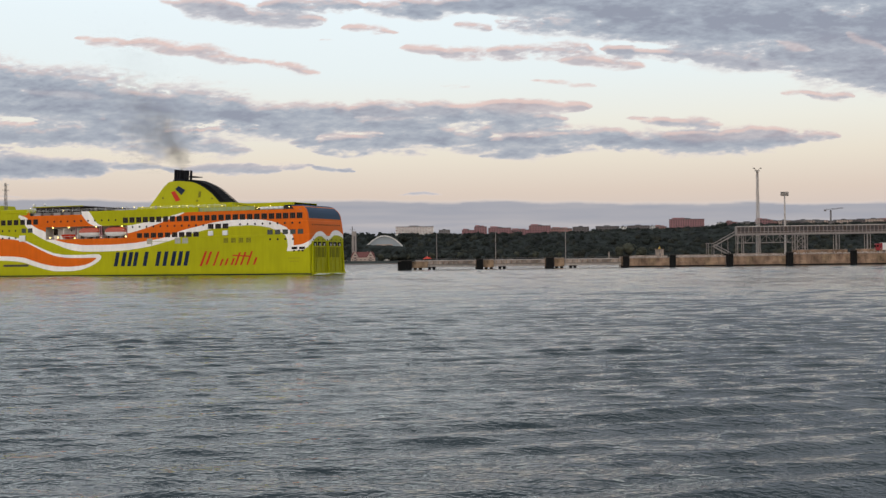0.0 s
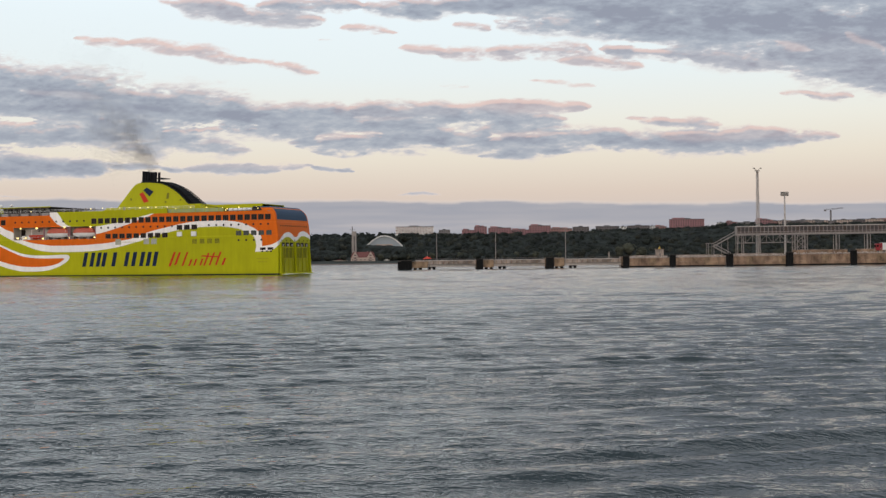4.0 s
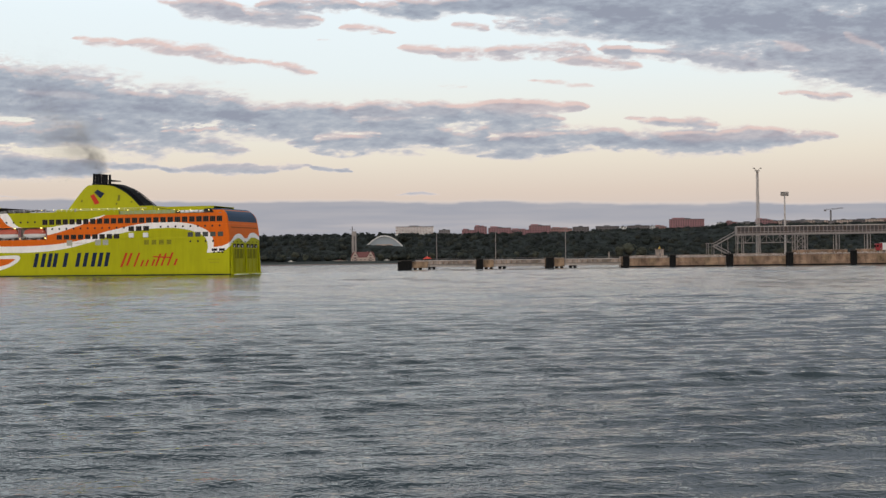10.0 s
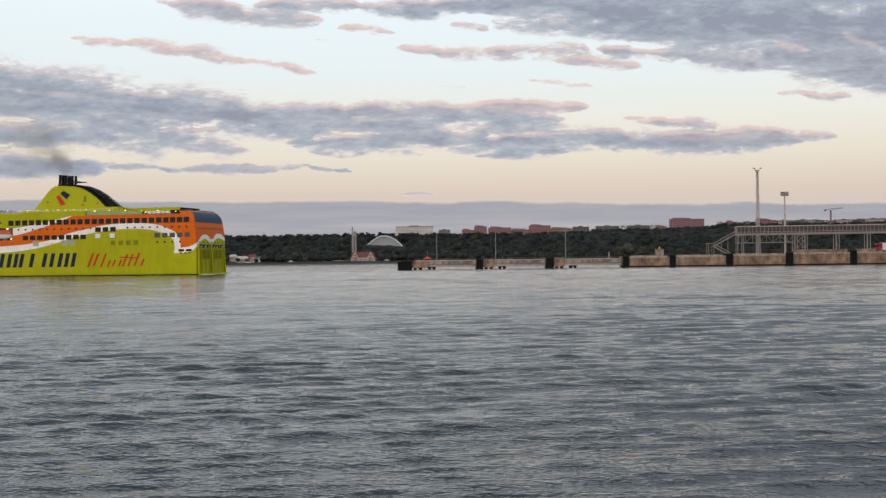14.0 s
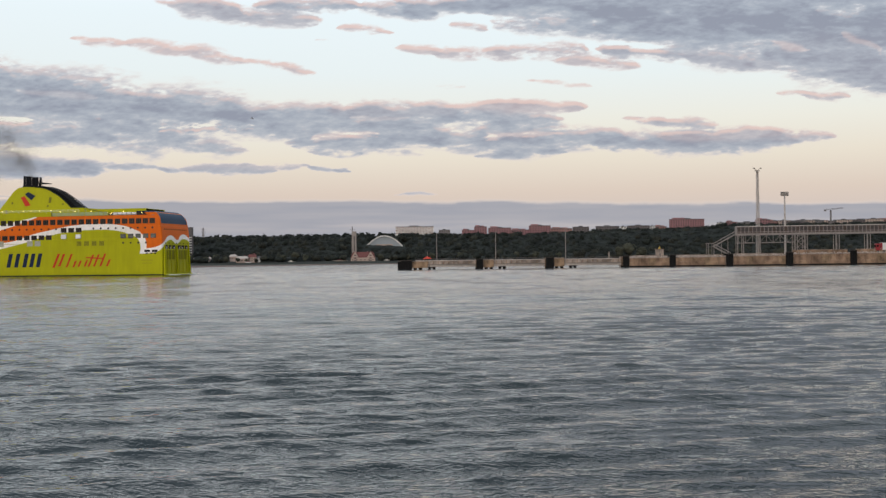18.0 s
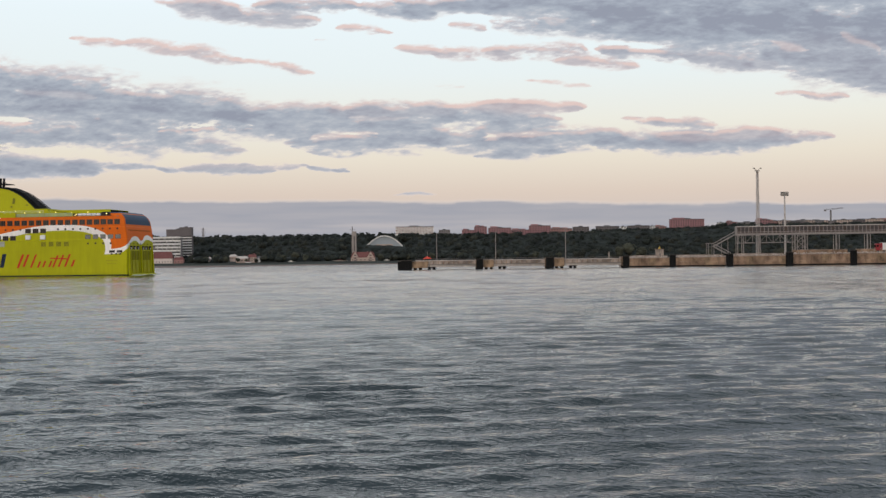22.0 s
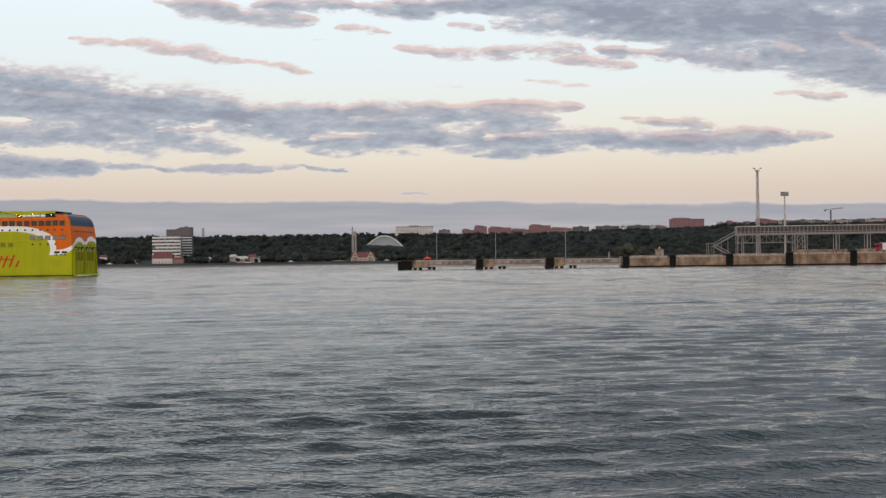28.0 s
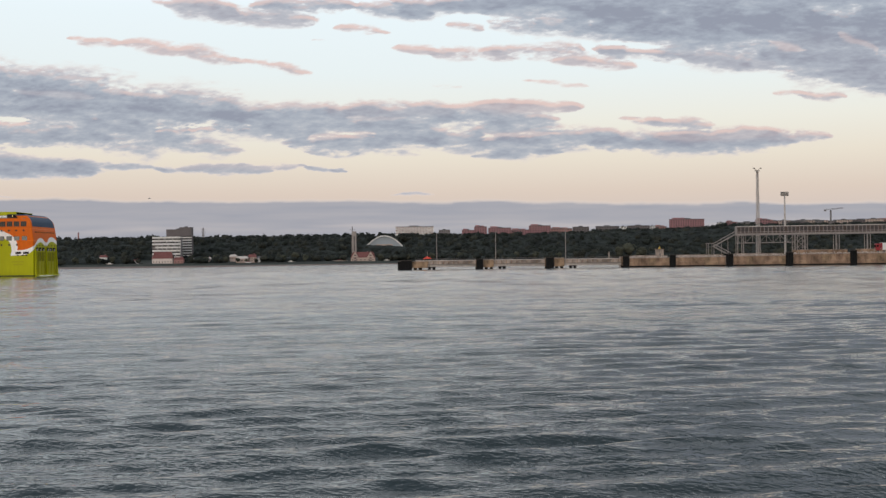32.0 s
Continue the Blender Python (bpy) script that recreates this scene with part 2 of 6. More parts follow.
def fast_mesh(name, verts, tris, mats, index=None, soft=False):
    me = bpy.data.meshes.new(name)
    me.vertices.add(len(verts))
    me.vertices.foreach_set("co", np.asarray(verts, dtype=np.float32).ravel())
    me.loops.add(tris.size)
    me.loops.foreach_set("vertex_index", np.asarray(tris, dtype=np.int32).ravel())
    me.polygons.add(len(tris))
    me.polygons.foreach_set("loop_start", np.arange(0, tris.size, 3, dtype=np.int32))
    for m in mats:
        me.materials.append(m)
    if index is not None:
        me.polygons.foreach_set("material_index", np.asarray(index, dtype=np.int32))
    me.update(calc_edges=True)
    if soft:
        me.polygons.foreach_set("use_smooth", np.ones(len(tris), dtype=bool))
    return me


def smooth_curve(xs, zs, x):
    """Smooth curve through a few knots (monotone cubic)."""
    xs, zs = np.asarray(xs, float), np.asarray(zs, float)
    o = np.argsort(xs)
    xs, zs = xs[o], zs[o]
    d = np.diff(zs) / np.diff(xs)
    m = np.concatenate([[d[0]], np.where(d[:-1] * d[1:] > 0, 2 * d[:-1] * d[1:] / (d[:-1] + d[1:] + 1e-12), 0), [d[-1]]])
    x = np.asarray(x, float)
    i = np.clip(np.searchsorted(xs, x) - 1, 0, len(xs) - 2)
    hgt = xs[i + 1] - xs[i]
    u = np.clip((x - xs[i]) / hgt, 0, 1)
    return ((2 * u**3 - 3 * u**2 + 1) * zs[i] + (u**3 - 2 * u**2 + u) * hgt * m[i]
            + (-2 * u**3 + 3 * u**2) * zs[i + 1] + (u**3 - u**2) * hgt * m[i + 1])


def grid_noise(x, y, seed):
    """Smooth value noise on the plane, 0..1."""
    xi, yi = np.floor(x).astype(np.int64), np.floor(y).astype(np.int64)
    fx, fy = x - xi, y - yi
    fx, fy = fx * fx * (3 - 2 * fx), fy * fy * (3 - 2 * fy)
    def rnd(a, b):
        n = (a * 374761393 + b * 668265263 + seed * 974711) & 0x7FFFFFFF
        n = ((n ^ (n >> 13)) * 1274126177) & 0x7FFFFFFF
        return ((n ^ (n >> 16)) & 0xFFFFF) / 0xFFFFF
    return ((rnd(xi, yi) * (1 - fx) + rnd(xi + 1, yi) * fx) * (1 - fy) + (rnd(xi, yi + 1) * (1 - fx) + rnd(xi + 1, yi + 1) * fx) * fy)


def fbm(x, y, seed, octaves=5, gain=0.55):
    total, amp, norm = 0.0, 1.0, 0.0
    for k in range(octaves):
        total = total + amp * grid_noise(x * 2**k, y * 2**k, seed + k)
        norm += amp
        amp *= gain
    return total / norm


# ---- cloud backdrop ----
def clouds():
    """Evening cloud on a far upright sheet. a runs to the right, b above the skyline, in metres at 2100 m."""
    FAR = 4150.0
    a = np.concatenate([np.linspace(-1150, -840, 40, endpoint=False), np.linspace(-840, 860, 1060), np.linspace(870, 1150, 36)])
    b = np.concatenate([np.linspace(-30, 100, 50, endpoint=False), np.linspace(100, 490, 290), np.linspace(494, 1060, 110)])
    na, nb = len(a), len(b)
    A, B = np.meshgrid(a, b)
    wa = A + 60 * (fbm(A / 110, B / 34, 11, 4) - 0.5)
    wb = B + 20 * (fbm(A / 80, B / 24, 23, 5) - 0.5)
    tear = fbm(A / 30, B / 8, 57, 5, 0.6)
    field = np.zeros_like(A)
    rose = np.zeros_like(A)

    def strip(a0, b0, a1, b1, half, weight=1.0, soft_end=0.3, rosy=0.0):
        """A long streak of cloud from one end to the other."""
        nonlocal field, rose
        la, lb = a1 - a0, b1 - b0
        u = ((wa - a0) * la + (wb - b0) * lb) / (la * la + lb * lb)
        uc = np.clip(u, 0, 1)
        away = np.hypot((wa - a0 - uc * la) * 0.5, wb - b0 - uc * lb) / (1.25 if weight > 0 else 1.0)
        taper = np.clip(np.minimum(uc, 1 - uc) / soft_end, 0.0, 1) ** 0.5 * 0.7 + 0.3
        shape = np.exp(-((away / (half * taper)) ** 2) * 0.8)
        rose = np.maximum(rose, rosy * np.clip(1.6 * shape, 0, 1))
        if weight < 0:
            field = field + weight * shape * np.clip(2.6 * tear - 0.5, 0, 1.3)
        else:
            field = np.maximum(field, weight * shape) + 0.3 * np.minimum(field, weight * shape)

    # the great bank across the middle
    strip(-1151, 335, -631, 296, 40, 1.05)
    strip(-731, 304, -491, 272, 34, 1)
    strip(-531, 287, -321, 259, 26, 1)
    strip(-371, 262, 9, 261, 17, 0.95)
    strip(-1151, 237, -581, 224, 22, 1)
    strip(-641, 253, -451, 228, 30, 0.95)
    strip(-481, 214, -351, 203, 12, 0.7)
    strip(-461, 261, -231, 231, 15, 0.85)
    strip(-246, 242, 9, 246, 13, 0.85)
    strip(-191, 267, 29, 270, 9, 0.75, rosy=0.2)
    strip(-251, 214, 9, 218, 17, 1)
    strip(-31, 214, 319, 214, 16, 1.1)
    strip(269, 205, 629, 201, 15, 1.15)
    strip(389, 216, 609, 217, 8, 0.9, rosy=0.5)
    strip(569, 211, 701, 212, 8, 0.95, rosy=0.3)
    strip(9, 273, 255, 271, 9, 0.9, rosy=0.75)
    strip(-7, 256, 219, 248, 13, 0.95)
    strip(69, 244, 169, 239, 9, 0.8)
    strip(59, 186, 225, 189, 7, 0.85)
    strip(-231, 195, -131, 190, 7, 0.6)
    strip(-101, 194, -31, 187, 5, 0.4)
    strip(317, 247, 399, 243, 6, 0.75, rosy=0.35)
    strip(379, 240, 481, 231, 7, 0.75, rosy=0.25)
    # bright gaps in it
    strip(-811, 262, -719, 261, 6, -0.95)
    strip(-491, 241, -336, 243, 6, -0.8)
    strip(-231, 223, -101, 226, 4, -0.5, rosy=0.9)
    strip(79, 222, 219, 219, 4, -0.6, rosy=0.9)
    strip(-761, 310, -601, 298, 5, -0.35, rosy=0.3)
    strip(-521, 255, -461, 252, 5, -0.35)
    strip(-851, 208, -651, 202, 7, -0.7)
    strip(-151, 254, -51, 254, 3, -0.4, rosy=0.4)
    # lower streaks
    strip(-1151, 173, -611, 172, 16, 1.2)
    strip(-671, 179, -486, 173, 5, 0.8)
    strip(-501, 171, -311, 164, 6, 0.9)
    strip(-461, 173, -251, 168, 5, 0.85, rosy=0.3)
    strip(-251, 164, -151, 160, 2.6, 0.9)
    strip(-76, 117, -13, 116, 2.2, 0.42)
    strip(-911, 126, -739, 121, 2.5, 0.5)
    # rosy streak
    strip(-641, 402, -546, 391, 6, 0.62, rosy=1)
    strip(-556, 393, -431, 376, 9, 0.74, rosy=1)
    strip(-451, 380, -341, 355, 9, 0.74, rosy=0.8)
    strip(-361, 359, -206, 335, 6, 0.66, rosy=0.8)
    # upper clouds
    strip(-491, 463, -351, 445, 13, 0.85, rosy=0.3)
    strip(-411, 442, -231, 431, 11, 0.8, rosy=0.3)
    strip(-321, 460, -151, 450, 10, 0.85)
    strip(-195, 413, -86, 408, 6, 0.65, rosy=0.7)
    strip(-231, 393, -201, 391, 3, 0.4, rosy=0.3)
    strip(-146, 450, -1, 437, 9, 0.8)
    strip(-71, 457, 169, 451, 12, 0.9)
    strip(-63, 381, 9, 369, 6, 0.6, rosy=0.8)
    strip(-1, 367, 139, 359, 8, 0.75, rosy=0.6)
    strip(89, 368, 254, 370, 9, 0.8, rosy=0.4)
    strip(199, 356, 339, 343, 9, 0.75, rosy=0.75)
    strip(289, 369, 424, 357, 9, 0.85, rosy=0.2)
    strip(9, 417, 89, 408, 6, 0.55, rosy=0.2)
    strip(-11, 309, 49, 306, 3, 0.35, rosy=0.8)
    strip(159, 314, 269, 305, 4, 0.4, rosy=0.8)
    # the bank at the upper right
    strip(9, 459, 369, 438, 18, 1.05)
    strip(99, 421, 409, 396, 13, 0.9)
    strip(269, 435, 849, 398, 42, 1.25)
    strip(429, 355, 609, 341, 11, 0.95, rosy=0.25)
    strip(589, 361, 869, 324, 28, 1.15, rosy=0.1)
    strip(689, 322, 869, 300, 14, 1, rosy=0.1)
    strip(604, 290, 659, 289, 3.5, 0.5, rosy=0.5)
    strip(644, 283, 719, 280, 6, 0.65, rosy=0.4)
    strip(664, 446, 754, 440, 12, -2.2)
    strip(589, 379, 659, 367, 5, -0.4, rosy=0.9)
    strip(299, 381, 399, 376, 5, -0.6, rosy=0.2)
    strip(29, 432, 169, 419, 6, -0.5)
    strip(709, 392, 777, 367, 4, -0.3, rosy=0.7)
    # cloud goes on above the picture, unseen; on the right added to darken the water
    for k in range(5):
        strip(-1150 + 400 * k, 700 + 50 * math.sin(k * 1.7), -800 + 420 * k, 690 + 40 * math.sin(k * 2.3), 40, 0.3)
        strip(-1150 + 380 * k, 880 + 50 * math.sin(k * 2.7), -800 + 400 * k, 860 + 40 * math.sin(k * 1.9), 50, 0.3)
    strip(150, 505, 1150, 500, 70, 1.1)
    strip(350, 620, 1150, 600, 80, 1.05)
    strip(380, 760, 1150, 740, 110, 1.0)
    puff = fbm(wa / 40 + 3.1, B / 12, 5, 5, 0.6) - 0.5
    big = fbm(A / 150, B / 40, 77, 4) - 0.5
    fine = fbm(A / 16 + 7.7, B / 4.6, 19, 4, 0.6) - 0.5
    body = field * (1.42 + 0.7 * big) + puff * 1.75 * np.clip(field * 1.6, 0.07, 1) - 0.2
    cover = body + fine * 1.15 * np.clip(field * 1.6, 0.05, 1)
    # the low light catches the upper edges
    above = np.stack([np.interp(b + 6, b, body[:, j]) for j in range(na)], 1)
    rim = np.clip((np.clip(body, 0, 0.8) - np.clip(above, 0, 0.8)) * 1.3, 0, 0.85) * np.clip((B - 172) / 60, 0.1, 1) + 0.5 * rose
    rim = np.clip(rim, 0, 1)
    cover = np.clip(cover, 0, 2.0) / 2.0
    edge = 108 - 0.016 * A + 12 * (fbm(A / 90, B / 40, 9, 5) - 0.5)
    veil = np.clip((edge - B) / 7, 0, 1) * np.clip(0.95 + 0.14 * (fbm(A / 120, B / 6, 41, 4) - 0.5), 0, 1)
    veil = veil * (1 - 0.22 * np.exp(-(((B - 60) / 7) ** 2)) * np.clip(2.4 * fbm(A / 130, B / 9, 61, 3) - 0.8, 0, 1))
    cover = cover * np.clip((1040 - B) / 200, 0, 1)
    k = FAR / 2100
    pts = np.stack([A * k, np.full_like(A, FAR), EYE + B * k], -1).reshape(-1, 3)
    idx = np.arange(na * nb).reshape(nb, na)
    quads = np.stack([idx[:-1, :-1], idx[:-1, 1:], idx[1:, 1:], idx[1:, :-1]], -1).reshape(-1, 4)
    m = bpy.data.materials.new("evening_cloud")
    m.use_nodes = True
    t = m.node_tree
    t.nodes.clear()
    out = t.nodes.new("ShaderNodeOutputMaterial")
    mixer, clear, glow = t.nodes.new("ShaderNodeMixShader"), t.nodes.new("ShaderNodeBsdfTransparent"), t.nodes.new("ShaderNodeEmission")
    at = t.nodes.new("ShaderNodeAttribute")
    at.attribute_name = "cover"
    ve = t.nodes.new("ShaderNodeAttribute")
    ve.attribute_name = "veil"
    col = ramp(t, at.outputs["Fac"], [(0.0, lin(232, 222, 216)), (0.10, lin(222, 212, 210)), (0.22, lin(196, 195, 202)), (0.38, lin(175, 181, 192)), (0.6, lin(162, 170, 184)), (0.85, lin(152, 159, 174)), (1.0, lin(146, 152, 168))])
    ri = t.nodes.new("ShaderNodeAttribute")
    ri.attribute_name = "rim"
    lit = t.nodes.new("ShaderNodeMixRGB")
    t.links.new(math2(t, "MULTIPLY", ri.outputs["Fac"], 0.75), lit.inputs["Fac"])
    t.links.new(col, lit.inputs["Color1"])
    lit.inputs["Color2"].default_value = (*lin(238, 204, 193), 1)
    col = lit.outputs[0]
    mix = t.nodes.new("ShaderNodeMixRGB")
    t.links.new(ve.outputs["Fac"], mix.inputs["Fac"])
    t.links.new(col, mix.inputs["Color1"])
    mix.inputs["Color2"].default_value = (*lin(160, 162, 172), 1)
    t.links.new(mix.outputs[0], glow.inputs["Color"])
    a1 = ramp(t, at.outputs["Fac"], [(0.0, (0, 0, 0)), (0.045, (0.12, 0.12, 0.12)), (0.14, (0.5, 0.5, 0.5)), (0.3, (0.88, 0.88, 0.88)), (1.0, (0.97, 0.97, 0.97))])
    t.links.new(math2(t, "MAXIMUM", a1, ve.outputs["Fac"]), mixer.inputs[0])
    t.links.new(clear.outputs[0], mixer.inputs[1])
    t.links.new(glow.outputs[0], mixer.inputs[2])
    t.links.new(mixer.outputs[0], out.inputs[0])
    me = bpy.data.meshes.new("cloud_backdrop")
    me.vertices.add(len(pts))
    me.vertices.foreach_set("co", pts.ravel())
    me.loops.add(quads.size)
    me.loops.foreach_set("vertex_index", quads.ravel().astype(np.int32))
    me.polygons.add(len(quads))
    me.polygons.foreach_set("loop_start", np.arange(0, quads.size, 4, dtype=np.int32))
    me.update(calc_edges=True)
    me.materials.append(m)
    for name, values in (("cover", cover), ("veil", veil), ("rim", rim)):
        me.attributes.new(name, "FLOAT", "POINT").data.foreach_set("value", values.ravel().astype(np.float32))
    ob = new("backdrop", me)
    return tagged(ob, "broken grey and rosy evening clouds over a pale sky", "sky", kind="structure")


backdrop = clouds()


# ---- water ----
def water():
    """The harbour basin: swell and chop as real waves, one sheet out to the skyline."""
    r = [0.6, 3, 6, 9, 12, 15]
    while r[-1] < 4900:
        d = r[-1]
        r.append(d + (0.115 + max(0.0, d - 74) * 0.0030 if d < 2050 else d * 0.03))
    r = np.array(r)
    az = np.radians(np.concatenate([np.linspace(-180, -32, 38, endpoint=False), np.linspace(-32, -24, 14, endpoint=False),
                                    np.linspace(-24, 24, 290), np.linspace(26, 180, 40)]))
    step = np.gradient(r)
    Rg, Ag = np.meshgrid(r, az, indexing="ij")
    x, y = Rg * np.sin(Ag), Rg * np.cos(Ag)
    z = np.zeros_like(x)
    rng = np.random.default_rng(7)
    for low, high, count, height, spread in ((6.5, 13.0, 14, 0.11, 0.40), (2.1, 3.9, 9, 0.064, 0.07), (1.8, 3.4, 16, 0.029, 0.28), (0.9, 1.7, 16, 0.025, 0.18), (0.45, 0.85, 24, 0.020, 0.3)):
        for k in range(count):
            lam = low * (high / low) ** rng.random()
            way = math.radians(-90 + (16 if low == 2.1 else 11)) + rng.normal(0, spread)
            kx, ky = math.cos(way) * 2 * math.pi / lam, math.sin(way) * 2 * math.pi / lam
            ph = rng.random() * 6.283
            keep = np.clip((lam / (3.2 * step) - 1), 0, 1)[:, None] * np.clip((lam / 0.22 * 200 / np.maximum(Rg, 1)) - 1, 0, 1)
            if low == 1.8:
                keep = keep * np.clip((Rg - 55) / 45, 0, 1)
            elif 1 < low < 6:
                keep = keep * (1 - 0.35 * np.clip((Rg - 60) / 150, 0, 1))
            if low < 1:
                keep = keep * (1 + 0.55 * np.clip((Rg - 38) / 45, 0, 1))
            if low > 6:
                keep = keep * np.clip((Rg - 170) / 260, 0, 1)
            s = np.sin(kx * x + ky * y + ph)
            z += keep * height / math.sqrt(count) * (s + 0.22 * s * s)
    patch = 0.25 + 1.5 * fbm(x / 26, y / 40, 3, 3)
    z *= patch
    n, m = x.shape
    idx = np.arange(n * m).reshape(n, m)
    nxt = np.roll(idx, -1, axis=1)
    quads = np.stack([idx[:-1], idx[1:], nxt[1:], nxt[:-1]], -1).reshape(-1, 4)
    pts = np.stack([x, y, z], -1).reshape(-1, 3)
    me = bpy.data.meshes.new("water")
    me.vertices.add(len(pts))
    me.vertices.foreach_set("co", pts.ravel())
    me.loops.add(quads.size)
    me.loops.foreach_set("vertex_index", quads[:, ::-1].ravel().astype(np.int32))
    me.polygons.add(len(quads))
    me.polygons.foreach_set("loop_start", np.arange(0, quads.size, 4, dtype=np.int32))
    me.update(calc_edges=True)
    me.polygons.foreach_set("use_smooth", np.ones(len(quads), dtype=bool))
    me.materials.append(WATER)
    ob = new("water", me)
    return tagged(ob, "grey-blue rippled harbour water with low swell", "water", kind="structure")


sea = water()


# ---- the ferry ----
BEAM, LENGTH, HULLTOP = 27.7, 186.0, 26.0
HALF = BEAM / 2


def plan_outline():
    """Plan of the hull from the bow along the port side, round the stern and back: points (s, y), and the run l from the port stern corner."""
    s_side = np.concatenate([np.arange(0, 80.9, 0.3), [81.0], np.arange(81.3, 120.9, 0.3), [121.0], np.arange(121.3, 150, 0.3), np.arange(150, 186, 1.5), [185.9]])
    s_side = np.unique(np.round(s_side[s_side >= 0.5], 3))[::-1]
    half = np.where(s_side > 148, HALF * np.sqrt(np.clip(1 - (np.clip(s_side - 148, 0, 38) / 38.0) ** 2.2, 0, 1)), HALF)
    port = np.stack([s_side, half], -1)
    rad = 0.5
    turn = np.linspace(0, math.pi / 2, 9)[1:]
    corner = np.stack([rad - rad * np.sin(turn), HALF - rad + rad * np.cos(turn)], -1)
    face = np.stack([np.zeros(110), np.linspace(HALF - rad, -HALF + rad, 112)[1:-1]], -1)
    corner2 = np.stack([corner[::-1, 0], -corner[::-1, 1]], -1)
    star = np.stack([port[::-1, 0], -port[::-1, 1]], -1)
    return np.concatenate([port, corner, face, corner2, star])


def livery(s, y, z):
    """Paint scheme of the shell: for each colour a field that is positive, in metres, where that colour lies."""
    names = ("lime", "white", "orange", "blue", "boot")
    field = {n: np.full(s.shape, 6.0 if n == "lime" else -6.0) for n in names}

    def cover(colour, *limits):
        inside = np.minimum.reduce([np.clip(v, -6, 6) for v in limits])
        for n in names:
            field[n] = np.maximum(field[n], inside) if n == colour else np.minimum(field[n], -inside)

    upper = smooth_curve([190, 150, 140, 134, 130.5, 128.6, 125.2, 121.4, 118.6, 115.7, 111, 106.4, 101.7, 95, 88, 82.5, 77.2, 70, 64.8, 61.3, 57, 52.7, 48.4, 44.2, 39, 33, 26, 21, 16.1, 12.1, 9.8],
                         [28, 27, 26.5, 25.2, 23.9, 21.6, 19.6, 18.2, 15.6, 14.7, 13.6, 13.0, 12.5, 12.45, 12.5, 12.75, 13.05, 13.9, 14.65, 15.7, 17.05, 18.05, 18.85, 19.7, 20.5, 21.0, 21.1, 20.8, 20.1, 18.75, 17.8], s)
    lower = smooth_curve([190, 150, 140, 136, 133.9, 130, 125.2, 120.5, 115.7, 111, 106.4, 101.7, 95, 88, 82.5, 77.2, 70, 64.8, 61.3, 57, 52.7, 48.4, 44.2, 39, 33, 26, 21, 16.2, 12.2],
                         [26, 25.6, 25, 24.6, 23.6, 19.3, 16.5, 14.5, 12.9, 11.3, 10.3, 9.9, 9.8, 9.9, 10.1, 10.6, 11.6, 12.75, 13.5, 14.65, 15.9, 16.7, 17.5, 18.0, 18.6, 18.75, 18.4, 17.5, 16.1], s)
    cover("white", z - lower)
    cover("orange", z - upper)
    pocket = smooth_curve([54, 58.6, 61.25, 65.6, 70, 74.4, 80.7, 88, 91.5, 94.25, 96.5, 97.9, 100], [24.6, 23.6, 23.05, 22.2, 21.35, 20.7, 19.9, 19.75, 19.85, 20.4, 22, 24, 26.6], s)
    under = smooth_curve([52, 55.2, 56.9, 61.3, 65.6, 70, 74.5, 77.1, 81.2, 86, 92, 97, 99.8, 102.5, 104.5], [25.2, 23.9, 23.2, 21.9, 20.5, 19.3, 18.1, 17.5, 16.8, 16.6, 17.2, 19.97, 21.3, 24, 26.5], s)
    cover("white", s - 52, 104.5 - s, z - under)
    cover("lime", s - 54, 100.0 - s, z - pocket)
    cover("lime", s - 57, 72 - s, z - 24.6)
    cover("lime", s - 4.5, 60 - s, z - 24.35)
    cover("lime", s - 130.5, z - 25.2)
    cover("lime", s - 135, z - 21)
    # the long tail below
    t_out = smooth_curve([190, 165, 144.7, 138.8, 133, 127.2, 121.5, 115.8, 110, 104.5, 97.1, 94.8, 94.0, 93.6], [27, 20.5, 17.3, 16.5, 15.3, 13.1, 10.9, 9.25, 8.65, 8.6, 8.8, 8.75, 8.3, 7.7], s)
    b_out = smooth_curve([190, 165, 144.7, 138.8, 133, 127.3, 121.5, 115.8, 110, 104.6, 99, 95, 94.0, 93.6], [7.6, 7.0, 6.75, 6.5, 5.85, 4.4, 2.95, 2.15, 2.1, 2.5, 4.0, 6.0, 6.9, 7.7], s)
    t_in = smooth_curve([190, 165, 144.7, 138.8, 133, 127.2, 121.5, 115.8, 110, 104.5, 97.2, 96.0], [23, 18.4, 15.9, 15.45, 14.5, 12.3, 9.95, 8.2, 7.5, 7.35, 7.35, 7.1], s)
    b_in = smooth_curve([190, 165, 144.8, 138.9, 133, 127.3, 121.5, 115.8, 110, 104.6, 99.9, 96.0], [9.6, 9.0, 8.55, 8.4, 7.9, 6.4, 4.95, 4.15, 3.95, 4.2, 5.1, 7.1], s)
    cover("white", s - 93.6, t_out - z, z - b_out)
    cover("orange", s - 96.0, t_in - z, z - b_in)
    # the after end: the white comes down, turns aft and runs out into the arches on the stern
    q = HALF - y
    run = np.where(s < 0.5, q, -s)
    arch = smooth_curve([-12, -6.8, -3.5, -1.1, 2.1, 5, 7.35, 9.2, 11.1, 14.1, 15.65, 17.5, 19.6, 22, 24.3, 27.5, 30, 40], [10.7, 10.95, 11.3, 12.1, 13.7, 15.5, 16.1, 16.2, 15.75, 14.4, 14.45, 15.8, 16.6, 16.8, 16.35, 14.9, 13, 12], run)
